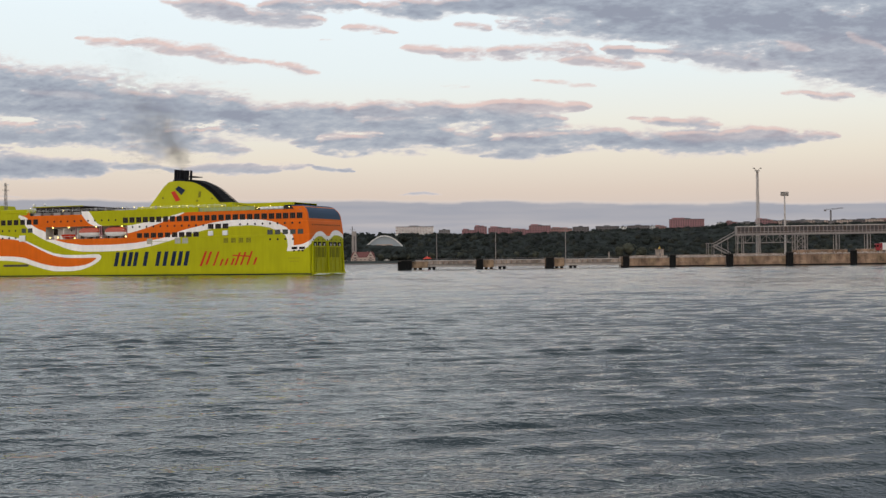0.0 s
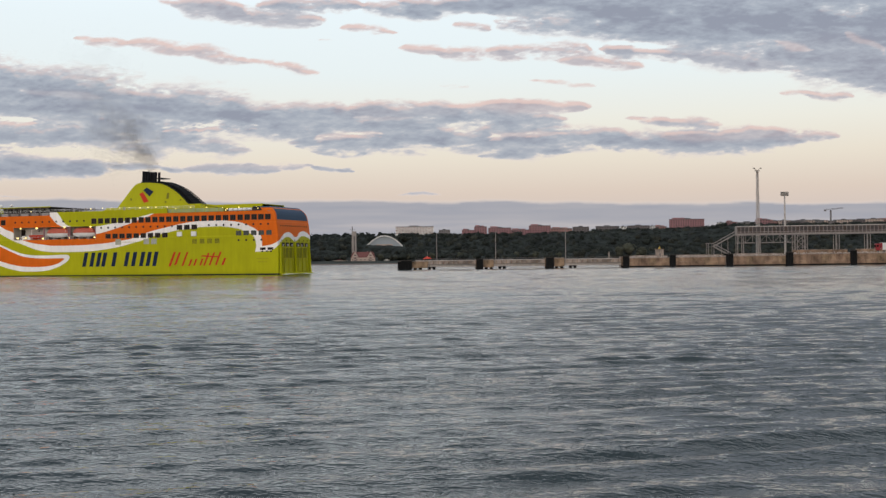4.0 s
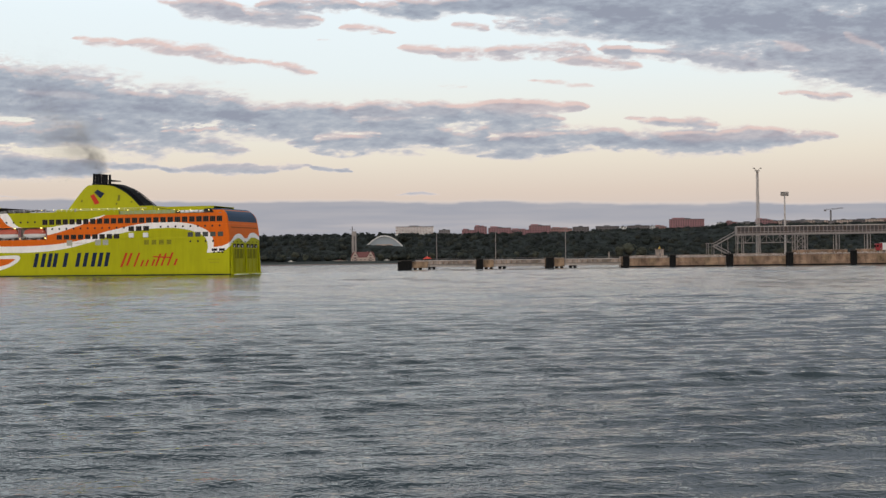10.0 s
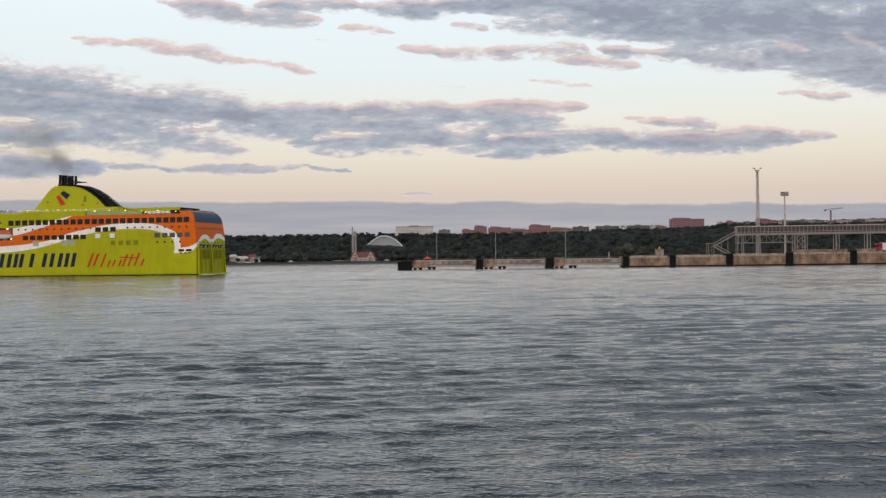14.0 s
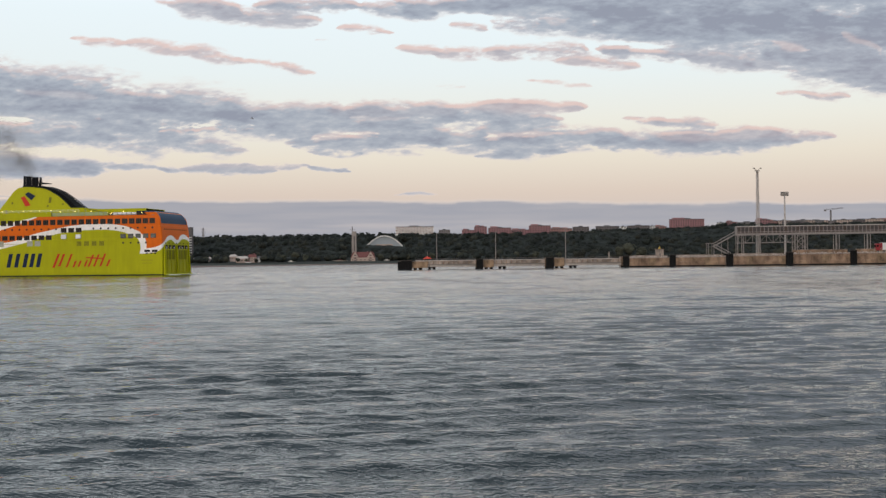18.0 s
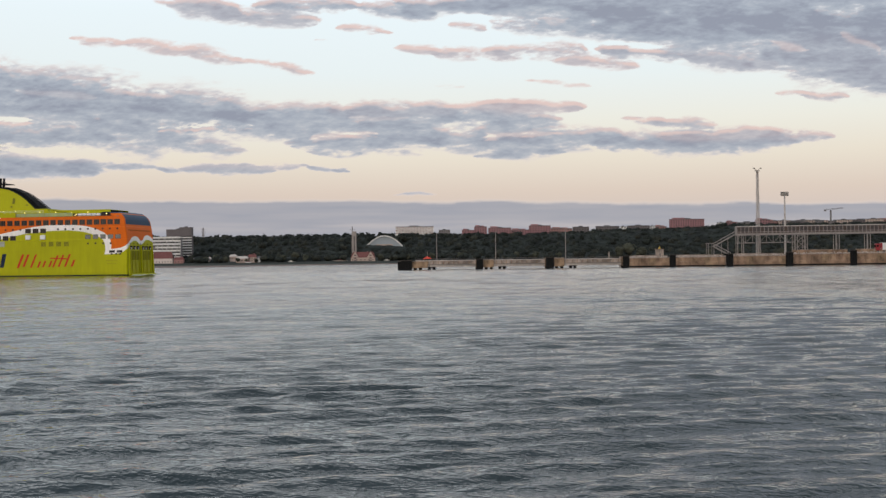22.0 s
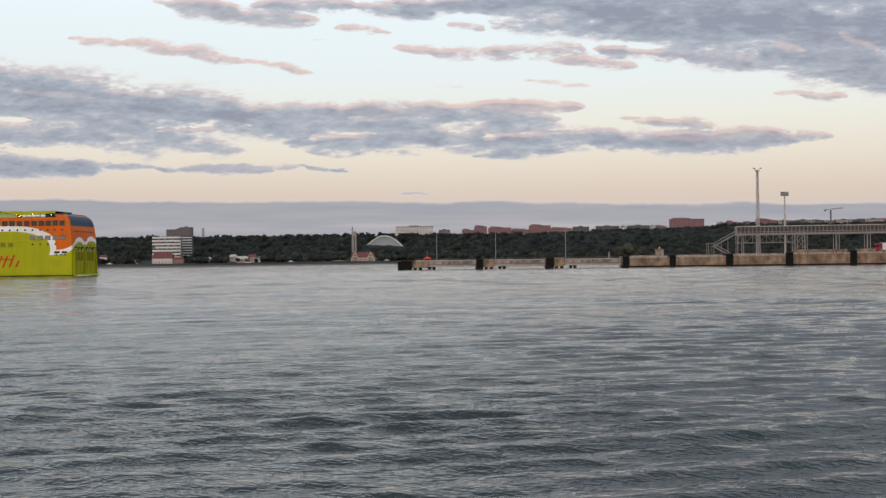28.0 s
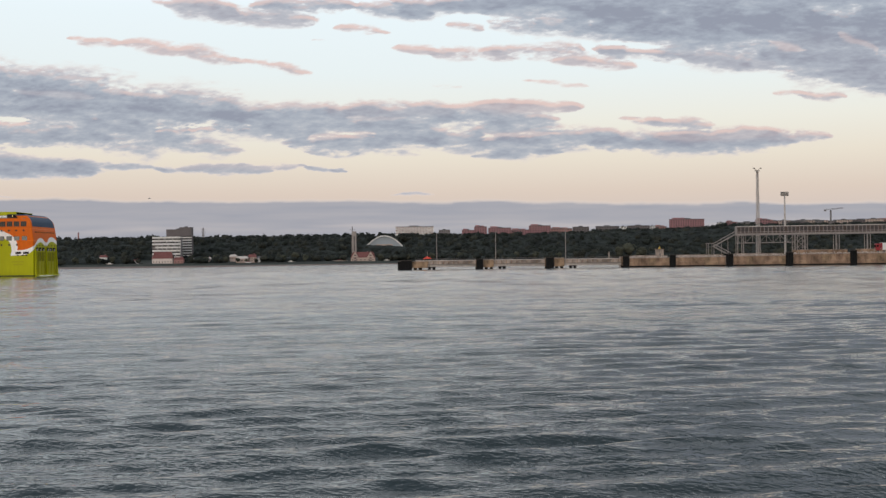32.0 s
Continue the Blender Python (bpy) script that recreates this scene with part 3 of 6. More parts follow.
    rim = smooth_curve([-12, -9.7, -5.5, -2.7, -0.4, 2.8, 5.2, 7.3, 8.8, 10.3, 14.1, 16.4, 18.4, 20.3, 22.3, 24.3, 27.5, 30, 40], [8.8, 8.8, 8.95, 9.3, 10.6, 12.5, 13.8, 14.3, 14.35, 13.95, 12.7, 13.3, 14.3, 14.8, 14.8, 14.5, 13.5, 11.5, 10.5], run)
    edge_w = np.interp(z, [8.9, 10.8, 12.9, 14.7, 16.1, 17.5], [9.7, 9.2, 9.4, 10.2, 12.2, 16.2])
    edge_o = np.interp(z, [10.8, 12.5, 14.3, 16.1, 17.8, 18.7], [6.8, 6.65, 7.0, 7.8, 9.8, 12.1])
    cover("white", edge_w - s, z - rim, upper - z)
    cover("orange", edge_o - s, z - arch)
    cover("lime", 9.7 - s, rim - z)
    cover("blue", 1.2 - s, z - 20.9, 25.2 - z, q - 1.0, 26.8 - q)
    cover("blue", 7 - s, z - 25.5)
    cover("boot", 0.55 - z)
    return field


def livery_paint():
    """One coat of ship's paint whose colours meet along the painted edges."""
    m = bpy.data.materials.new("ferry_livery_paint")
    m.use_nodes = True
    t = m.node_tree
    b = t.nodes["Principled BSDF"]
    b.inputs["Specular IOR Level"].default_value = 0.12
    co = t.nodes.new("ShaderNodeTexCoord")
    stretch = t.nodes.new("ShaderNodeMapping")
    stretch.inputs["Scale"].default_value = (1.0, 1.0, 0.14)
    t.links.new(co.outputs["Object"], stretch.inputs["Vector"])
    streaks = node(t, "ShaderNodeTexNoise", Scale=0.9, Detail=5.0)
    plates = node(t, "ShaderNodeTexNoise", Scale=0.11, Detail=3.0)
    t.links.new(stretch.outputs[0], streaks.inputs["Vector"])
    t.links.new(co.outputs["Object"], plates.inputs["Vector"])
    col = None
    for name, rgb in (("lime", (0.40, 0.385, 0.003)), ("white", (0.88, 0.81, 0.77)), ("orange", (0.68, 0.125, 0.005)), ("blue", (0.026, 0.056, 0.105)), ("boot", (0.010, 0.020, 0.016))):
        if col is None:
            base = t.nodes.new("ShaderNodeRGB")
            base.outputs[0].default_value = (*rgb, 1)
            col = base.outputs[0]
            continue
        at = t.nodes.new("ShaderNodeAttribute")
        at.attribute_name = name
        edge = math2(t, "MULTIPLY_ADD", at.outputs["Fac"], 14.0, 0.5)
        t.nodes[-1].use_clamp = True
        mix = t.nodes.new("ShaderNodeMixRGB")
        t.links.new(edge, mix.inputs["Fac"])
        t.links.new(col, mix.inputs["Color1"])
        mix.inputs["Color2"].default_value = (*rgb, 1)
        col = mix.outputs[0]
    # weathering: streaks down the plates and broad tone
    tone = math2(t, "MULTIPLY_ADD", streaks.outputs["Fac"], 0.30, math2(t, "MULTIPLY_ADD", plates.outputs["Fac"], 0.34, 0.68))
    hsv = t.nodes.new("ShaderNodeHueSaturation")
    t.links.new(tone, hsv.inputs["Value"])
    t.links.new(col, hsv.inputs["Color"])
    t.links.new(hsv.outputs[0], b.inputs["Base Color"])
    t.links.new(math2(t, "MULTIPLY_ADD", streaks.outputs["Fac"], 0.2, 0.4), b.inputs["Roughness"])
    return m


def rake(z):
    """How far the after end leans forward with height."""
    z = np.asarray(z, float)
    return 1.3 * np.clip((z - 14.5) / 9.0, 0, 1) ** 1.5 + 3.0 * np.clip((z - 22.6) / 3.4, 0, 1) ** 2


def build_hull(ship):
    plan = plan_outline()
    zs = np.unique(np.concatenate([[-2.0, 0.0, 0.35], np.arange(0.6, HULLTOP + 0.01, 0.2), [15.0, 20.0]]))
    S, Z = np.meshgrid(plan[:, 0], zs)
    Yv = np.meshgrid(plan[:, 1], zs)[0]
    lean = rake(Z) * np.clip((14 - S) / 14, 0, 1)
    round_top = np.clip((Z - 20.5) / 5.5, 0, 1) ** 2 * np.clip((5 - S) / 5, 0, 1)
    flare = np.clip((S - 150) / 36, 0, 1) * np.clip((12 - Z) / 14, 0, 1)
    X3 = S + lean - flare * 7
    Y3 = Yv * (1 - 0.11 * round_top) * (1 - 0.5 * flare)
    n, m = S.shape
    idx = np.arange(n * m).reshape(n, m)
    quads = np.stack([idx[:-1, :-1], idx[:-1, 1:], idx[1:, 1:], idx[1:, :-1]], -1)
    cs, cz = (S[:-1, :-1] + S[1:, 1:]) / 2, (Z[:-1, :-1] + Z[1:, 1:]) / 2
    keep = ~((cs > 81) & (cs < 121) & (cz > 15) & (cz < 20)) & ~((cs > 5) & (cs < 48) & (cz > 24.4)) & ~((cs > 103.1) & (cs < 129) & (cz > 24.8))
    me = mesh_of("hull", np.stack([X3, Y3, Z], -1).reshape(-1, 3).tolist(), quads[keep].tolist(), livery_paint(), None, True)
    for name, values in livery(S, Yv, Z).items():
        me.attributes.new(name, "FLOAT", "POINT").data.foreach_set("value", values.ravel().astype(np.float32))
    part("hull", me, None, ship, "lime green shell with orange and white waves")
    # weather deck closing the top
    rim = [(float(X3[-1, k]), float(Y3[-1, k])) for k in range(0, m, 3)]
    top = [(a, b if 48 < a < 103 or a > 129 else max(-8.8, min(8.8, b)), HULLTOP) for a, b in rim]
    part("weather_deck", mesh_of("weather_deck", top, [list(range(len(top)))], DECKGREY), None, ship, "grey coated open deck")
    part("aft_deck", one_box(3.5, 49.0, -HALF + 0.3, HALF - 0.3, 24.15, 24.4), DECKGREY, ship)
    part("terrace_deck", one_box(102.9, 129.2, -HALF + 0.2, HALF - 0.2, 24.5, 24.75), DECKGREY, ship)
    # added dark block fills the dark gap under the aft roof
    part("aft_house", one_box(5.5, 49.0, -8.6, 8.6, 24.4, 25.98), FRAME_G, ship, "dark block in the gap under the aft roof")
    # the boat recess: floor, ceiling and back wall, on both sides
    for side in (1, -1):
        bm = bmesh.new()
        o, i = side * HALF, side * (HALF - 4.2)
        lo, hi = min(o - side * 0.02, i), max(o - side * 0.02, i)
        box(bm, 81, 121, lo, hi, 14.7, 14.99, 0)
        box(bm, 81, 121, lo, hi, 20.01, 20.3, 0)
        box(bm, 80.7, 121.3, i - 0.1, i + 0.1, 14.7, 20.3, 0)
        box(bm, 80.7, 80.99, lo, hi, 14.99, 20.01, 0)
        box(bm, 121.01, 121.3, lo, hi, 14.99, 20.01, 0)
        # white walls coloured grey, since the recess lies in shade
        part("boat_deck_recess", bm, DIMWHITE, ship, "white open boat deck, greyed for its shade")
        for s0 in (81.4, 93.6, 94.4, 106.2):
            part("davit_frame", one_box(s0 - 0.22, s0 + 0.22, *sorted((side * (HALF - 0.5), side * (HALF - 0.15))), 15.0, 20.0), BRICK, ship, "red-brown davit frame")
        for k in range(12):
            s0 = 82.2 + 2.05 * k
            part("winch_gear", one_box(s0, s0 + 1.1, *sorted((side * (HALF - 3.6), side * (HALF - 2.6))), 15.0, 15.7 + 0.35 * (k % 3), 0.05), FRAME_G if k % 2 else DIMWHITE, ship)
        part("side_door", one_box(118.4, 120.4, *sorted((side * (HALF - 4.02), side * (HALF - 3.95))), 15.2, 19.4), GLASS, ship, "dark open doorway")


def pane_mesh(w, hgt, panes, depth=0.07):
    """A cabin window seen from outside: rubber frame and dark panes, facing +y."""
    bm = bmesh.new()
    box(bm, -w / 2, w / 2, 0, depth * 0.5, -hgt / 2, hgt / 2, 0)
    gap = 0.16
    pw = (w - gap * (panes + 1)) / panes
    for k in range(panes):
        x0 = -w / 2 + gap + k * (pw + gap)
        box(bm, x0, x0 + pw, depth * 0.5, depth, -hgt / 2 + 0.1, hgt / 2 - 0.1, 1)
    me = bpy.data.meshes.new("window")
    bm.to_mesh(me)
    bm.free()
    me.materials.append(FRAME_G)
    me.materials.append(GLASS)
    return me


def round_port(r):
    bm = bmesh.new()
    bar(bm, (0, -0.02, 0), (0, 0.06, 0), r, 10, None, 0)
    bar(bm, (0, 0.05, 0), (0, 0.09, 0), r * 0.8, 10, None, 1)
    me = bpy.data.meshes.new("porthole")
    bm.to_mesh(me)
    bm.free()
    me.materials.append(FRAME_G)
    me.materials.append(GLASS)
    return me


def build_ferry():
    ship = thing("ferry", 0, 0, 0, "lime green passenger ferry with orange and white waves under way", "ship")
    build_hull(ship)
    triple, wide, tall, port = pane_mesh(2.4, 2.15, 3), pane_mesh(2.5, 1.9, 3), pane_mesh(2.3, 1.8, 2), round_port(0.42)
    vent = pane_mesh(2.2, 2.0, 4)
    vent.materials[0], vent.materials[1] = LIME_DOOR, VENT

    # the tall windows take a paler grey-green pane colour
    tall.materials[1] = GREYGLASS
    grey_vent = pane_mesh(2.6, 2.2, 5)
    grey_vent.materials[0], grey_vent.materials[1] = SCREEN, DIMWHITE

    def put(name, me, s, z, side=1, label=""):
        ob = part(name, me, None, ship, label)
        lean = float(rake(np.array(z))) * max(0.0, (14 - s) / 14)
        ob.matrix_basis = pose(s + lean, side * (HALF + 0.01 - 0.05 * max(0, (6 - s) / 6) * max(0, (z - 20) / 6) ** 2 * HALF), z, 0, 0, 0 if side > 0 else 180)
        return ob

    for side in (1, -1):
        for k in range(26):
            put("window", triple, 3.4 + 3.14 * k, 22.0, side)
        for k in range(6):
            put("window", triple, 126.2 + 3.35 * k, 22.3, side)
        for k in range(11):
            put("porthole", port, 86.6 + 3.35 * k, 22.2, side)
        for k in range(11):
            put("porthole", port, 45.9 + 3.26 * k, 19.25, side)
        for k in range(9):
            put("porthole", port, 3.7 + 3.235 * k, 19.25, side)
        for k in range(9):
            put("window", wide, 49.2 + 3.26 * k, 15.85, side)
        for k in range(3):
            put("window", wide, 36.0 + 3.3 * k, 18.7, side)
        for k in range(5):
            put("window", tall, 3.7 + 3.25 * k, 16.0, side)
            if k:
                put("porthole", port, 3.7 + 3.25 * k, 13.3, side)
        for k in range(4):
            put("louvre", vent, 26.0 + 3.3 * k, 13.2, side, "olive ventilation louvre")
        for k in range(2):
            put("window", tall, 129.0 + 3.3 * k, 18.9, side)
        for k in range(3):
            put("porthole", port, 136.5 + 3.4 * k, 18.9, side)
            put("porthole", port, 136.5 + 3.4 * k, 15.9, side)
        # mooring openings near the stern
        for s0 in (3.2, 6.4):
            put("mooring_opening", one_slab(2.4, 0.95), s0, 9.9, side, "dark mooring opening")
        for s0 in (3.0, 4.6, 6.6):
            put("fairlead", one_slab(0.8, 0.6), s0, 8.9, side)
        for s0 in (42.5, 36.1):
            part("embarkation_box", one_box(s0 - 1.1, s0 + 1.1, *sorted((side * HALF, side * (HALF + 0.5))), 15.2, 17.0, 0.1), WHITE, ship, "white box platform on the shell")
        part("embarkation_box", one_box(131.3, 134.3, *sorted((side * HALF, side * (HALF + 0.7))), 14.4, 16.9, 0.1), WHITE, ship)
        for s0, w, z0, z1 in ((44.0, 9.0, 10.2, 14.6), (66.0, 7.5, 10.0, 13.4)):
            part("shell_door", shell_door(w, z1 - z0), LIME_DOOR, ship, "outline of a flush shell door").matrix_basis = pose(s0, side * (HALF + 0.005), z0, 0, 0, 0 if side > 0 else 180)
        for s0 in (54.2, 57.6, 70.6):
            put("louvre", grey_vent, s0, 13.5, side, "pale grey ventilation louvre")
        # rubbing strake
        part("rubbing_strake", one_box(3, 150, *sorted((side * HALF, side * (HALF + 0.18))), 1.05, 1.3), LIME, ship)

    # name along the side, as plain slanted bars
    for s0 in (86.2, 82.8, 79.8, 77.2, 72.5, 66.7, 63.3, 59.6, 56.6, 53.6):
        part("name_bar", slant_block(1.75, 5.6, 1.3), NAVY, ship, "navy painted slanted bar").matrix_basis = pose(s0, HALF + 0.02, 6.65)
    for s0, w, hgt, zz in ((46.0, 1.0, 5.6, 6.4), (43.6, 1.0, 5.0, 6.6), (40.3, 0.8, 5.4, 6.4), (37.9, 0.8, 2.6, 5.0), (35.7, 0.8, 2.6, 5.1), (33.0, 0.8, 2.6, 5.2), (30.8, 0.8, 4.9, 6.2), (28.4, 0.8, 4.9, 6.3), (25.6, 0.8, 5.1, 6.5), (23.2, 0.9, 2.7, 5.3)):
        part("script_bar", slant_block(w, hgt, 2.4 * hgt / 5.5), RED, ship, "red painted slanted bar").matrix_basis = pose(s0, HALF + 0.02, zz)
    part("script_bar", slant_block(8.0, 0.5, 0.4), RED, ship).matrix_basis = pose(29.0, HALF + 0.022, 7.3, 0, -3)
    part("web_line", slant_block(13.0, 0.9, 0.1), FRAME_G, ship, "small grey line of lettering as a bar").matrix_basis = pose(136.5, HALF + 0.02, 4.6)
    for zz, w in ((6.2, 5.0), (5.0, 4.0)):
        part("port_name_line", slant_block(w, 0.42, 0.05), LIME_DOOR, ship, "faint olive line of lettering as a bar").matrix_basis = pose(6.6, HALF + 0.02, zz)

    build_stern(ship)
    build_boats(ship)
    build_topside(ship)
    build_funnel(ship)
    return ship


def shell_door(w, hgt):
    """The thin raised rim of a door in the shell plating."""
    bm = bmesh.new()
    for x0, x1, z0, z1 in ((-w / 2, w / 2, 0, 0.12), (-w / 2, w / 2, hgt - 0.12, hgt), (-w / 2, -w / 2 + 0.12, 0.12, hgt - 0.12), (w / 2 - 0.12, w / 2, 0.12, hgt - 0.12)):
        box(bm, x0, x1, 0, 0.04, z0, z1)
    return bm


def one_slab(w, hgt):
    bm = bmesh.new()
    box(bm, -w / 2, w / 2, 0, 0.06, -hgt / 2, hgt / 2, 0, 0.02)
    me = bpy.data.meshes.new("opening")
    bm.to_mesh(me)
    bm.free()
    me.materials.append(GLASS)
    return me


def slant_block(w, hgt, shift):
    """A painted parallelogram 2 cm proud of the shell, leaning aft at its top."""
    bm = bmesh.new()
    for v in box(bm, -w / 2, w / 2, 0, 0.03, -hgt / 2, hgt / 2):
        v.co.x -= shift * v.co.z / hgt
    return bm


def build_stern(ship):
    # two ramp doors with frames and ribs, dark openings above them
    for y0, y1 in ((-10.6, -1.2), (1.2, 10.4)):
        door = part("stern_door", one_box(-0.25, 0.05, y0, y1, 0.9, 10.3, 0.06), LIME_DOOR, ship, "olive green stern ramp door")
        # flat darker plate on the door face, coloured as a recess in shade
        part("upper_recess", one_box(-0.29, -0.25, y0 + 0.5, y1 - 0.5, 6.4, 10.2), RECESS_SHADE, door, "dark olive plate for the shade of the door recess")
        part("rail", one_box(-0.42, -0.25, y0 + 0.2, y1 - 0.2, 6.1, 6.4), LIME_DOOR, door)
        for yy, lean in ((y0 + 1.3, 0.5), ((y0 + y1) / 2, 0.0), (y1 - 1.3, -0.5)):
            part("strut", one_bar((-0.4, yy - lean, 1.0), (-0.4, yy + lean, 10.2), 0.13, 5), LIME_DOOR, door)
    for y0, y1 in ((-11.2, -8.6), (-7.8, -5.0), (-4.2, -1.4), (1.4, 4.2), (5.0, 7.6), (8.4, 10.8)):
        part("stern_opening", one_box(-0.08, 0.05, y0, y1, 10.7, 12.2, 0.02), GLASS, ship, "dark mooring deck opening")
    for y0 in (-10.6, -6.1, -3.1, 2.2, 5.6, 9.5):
        part("mooring_gear", one_box(-0.3, -0.06, y0, y0 + 0.9, 10.75, 11.6, 0.08), DIMWHITE, ship, "white mooring gear in the opening")
    for k in range(3):
        yy = -12.05 + k * 12.1
        part("stern_pillar", one_bar((-0.55, yy * 1.06, 0.4), (-0.2, yy, 12.4), 0.42, 6, 0.3), LIME, ship)
    # the ducktail step at the waterline
    part("ducktail", one_box(-1.6, 0.2, -12.6, 12.6, -1.0, 0.75, 0.2), LIME, ship)
    port = round_port(0.3)
    for k in range(13):
        ob = part("stern_porthole", port, None, ship)
        ob.matrix_basis = pose(float(rake(np.array(18.6))) - 0.06, -10.8 + 1.8 * k, 18.6, 0, 0, 90)
        if k % 2 == 0:
            ob = part("stern_porthole", port, None, ship)
            ob.matrix_basis = pose(float(rake(np.array(14.0))) - 0.06, -10.8 + 1.8 * k, 13.0, 0, 0, 90)
    # mullions of the glazed band
    for k in range(13):
        yy = -11.6 + k * 1.95
        part("mullion", one_bar((float(rake(np.array(21.0))) - 0.03, yy, 21.0), (float(rake(np.array(24.9))) - 0.03, yy, 24.9), 0.06, 4), NAVY, ship)
    # white post on the starboard quarter
    part("quarter_post", one_box(1.0, 1.4, -14.5, -14.1, 9.5, 15.5, 0.05), WHITE, ship, "white ladder post")
    foam = bmesh.new()
    rng = random.Random(8)
    for k in range(60):
        bmesh.ops.create_icosphere(foam, subdivisions=1, radius=1.0, matrix=Matrix.Translation((-rng.uniform(0.6, 3.4), rng.uniform(-13.5, 12), 0.12)) @ Matrix.Diagonal((rng.uniform(0.3, 0.9), rng.uniform(0.4, 1.3), rng.uniform(0.08, 0.3), 1)))
    part("stern_foam", foam, FOAM, ship, "white foam behind the stern")
    # the wake: low broken ridges that trail off in the curve of the turn
    for y0, high in ((11.5, 0.62), (4.0, 0.35), (-5.0, 0.35), (-13.5, 0.55)):
        bm = bmesh.new()
        rows = []
        for k in range(120):
            a = -2.0 - 1.15 * k
            swell = high * (0.25 + 0.75 * abs(math.sin(k * 0.37 + y0) * math.sin(k * 0.113 + 2 * y0))) * min(1.0, k / 6) * (1 - k / 122)
            mid = y0 * (1 + k / 260) - 0.235 * a + 0.0015 * a * a + 0.5 * math.sin(k * 0.21 + y0)
            rows.append([bm.verts.new((a, mid + d, swell * h - 0.1)) for d, h in ((2.6, 0), (1.3, 0.6), (0.4, 1.0), (-0.6, 0.8), (-2.4, 0))])
        for a, b in zip(rows[:-1], rows[1:]):
            for c in range(4):
                bm.faces.new((a[c], a[c + 1], b[c + 1], b[c])).smooth = True
        part("wake_ridge", bm, WATER, ship, "low ridge of disturbed water astern")
    part("quarter_bracket", one_box(1.0, 1.4, -14.2, -13.4, 15.0, 15.4), WHITE, ship)


def build_boats(ship):
    for side in (1, -1):
        for s0 in (87.6, 100.2):
            boat = part("lifeboat", boat_hull(11.2), WHITE, ship, "white lifeboat with coral canopy on davits")
            boat.matrix_basis = pose(s0, side * (HALF - 1.5), 16.1)
            part("canopy", boat_canopy(10.6), CORAL, boat, "coral red canopy")
            for k in (-1, 1):
                part("davit", one_bar((k * 4.2, -side * 1.2, 3.6), (k * 4.2, side * 0.9, 2.2), 0.16), WHITE, boat)
                part("fall", one_bar((k * 4.2, 0.0, 1.9), (k * 4.2, 0.0, 3.9), 0.05), FRAME_G, boat)
        rescue = part("rescue_boat", boat_hull(7.0), RED, ship, "red rescue boat")
        rescue.matrix_basis = pose(111.0, side * (HALF - 1.6), 15.6)
        part("crane_post", one_bar((2.4, 0, 0), (2.4, 0, 3.6), 0.18), WHITE, rescue)
        part("crane_jib", one_bar((2.4, 0, 3.4), (-1.6, side * 0.8, 3.9), 0.13), WHITE, rescue)
        for s0 in (107.5, 114.8, 117.6):
            part("locker", one_box(s0, s0 + 1.7, *sorted((side * (HALF - 4.0), side * (HALF - 2.8))), 15.0, 16.7, 0.06), WHITE, ship)
        for k in range(14):
            s0 = 81.4 + 3.03 * k
            part("rail_post", one_bar((s0, side * (HALF - 0.1), 15.0), (s0, side * (HALF - 0.1), 16.1), 0.04, 4), WHITE, ship)
        part("handrail", one_bar((81, side * (HALF - 0.1), 16.1), (121, side * (HALF - 0.1), 16.1), 0.05, 4), WHITE, ship)
        for k in range(6):
            put_s = 83.5 + 7.0 * k
            part("recess_porthole", round_port(0.4), None, ship).matrix_basis = pose(put_s, side * (HALF - 4.1), 18.6, 0, 0, 0 if side > 0 else 180)
        for s0, zz in ((82.2, 15.4), (84.0, 19.6), (94.0, 15.3), (96.5, 19.6), (107.0, 15.3), (110.0, 19.6), (115.5, 15.6), (118.0, 19.6), (119.5, 15.6)):
            part("recess_lamp", one_box(s0 - 0.25, s0 + 0.25, *sorted((side * (HALF - 0.8), side * (HALF - 0.4))), zz, zz + 0.35, 0.05), LAMPGLOW, ship, "lit warm deck lamp")


def boat_hull(length):
    bm = bmesh.new()
    made = bmesh.ops.create_uvsphere(bm, u_segments=20, v_segments=10, radius=1.0)["verts"]
    for v in made:
        v.co.x *= length / 2
        v.co.y *= 1.5
        v.co.z = v.co.z * 1.75 if v.co.z < 0 else v.co.z * 0.12
        v.co.z += 1.3
    return bm


def boat_canopy(length):
    bm = bmesh.new()
    made = bmesh.ops.create_uvsphere(bm, u_segments=20, v_segments=10, radius=1.0)["verts"]
    for v in made:
        v.co.x = math.copysign(abs(v.co.x) ** 0.5, v.co.x) * length / 2
        v.co.y *= 1.42
        v.co.z = v.co.z * 2.1 if v.co.z > 0 else v.co.z * 0.05
        v.co.z += 1.42
    return bm


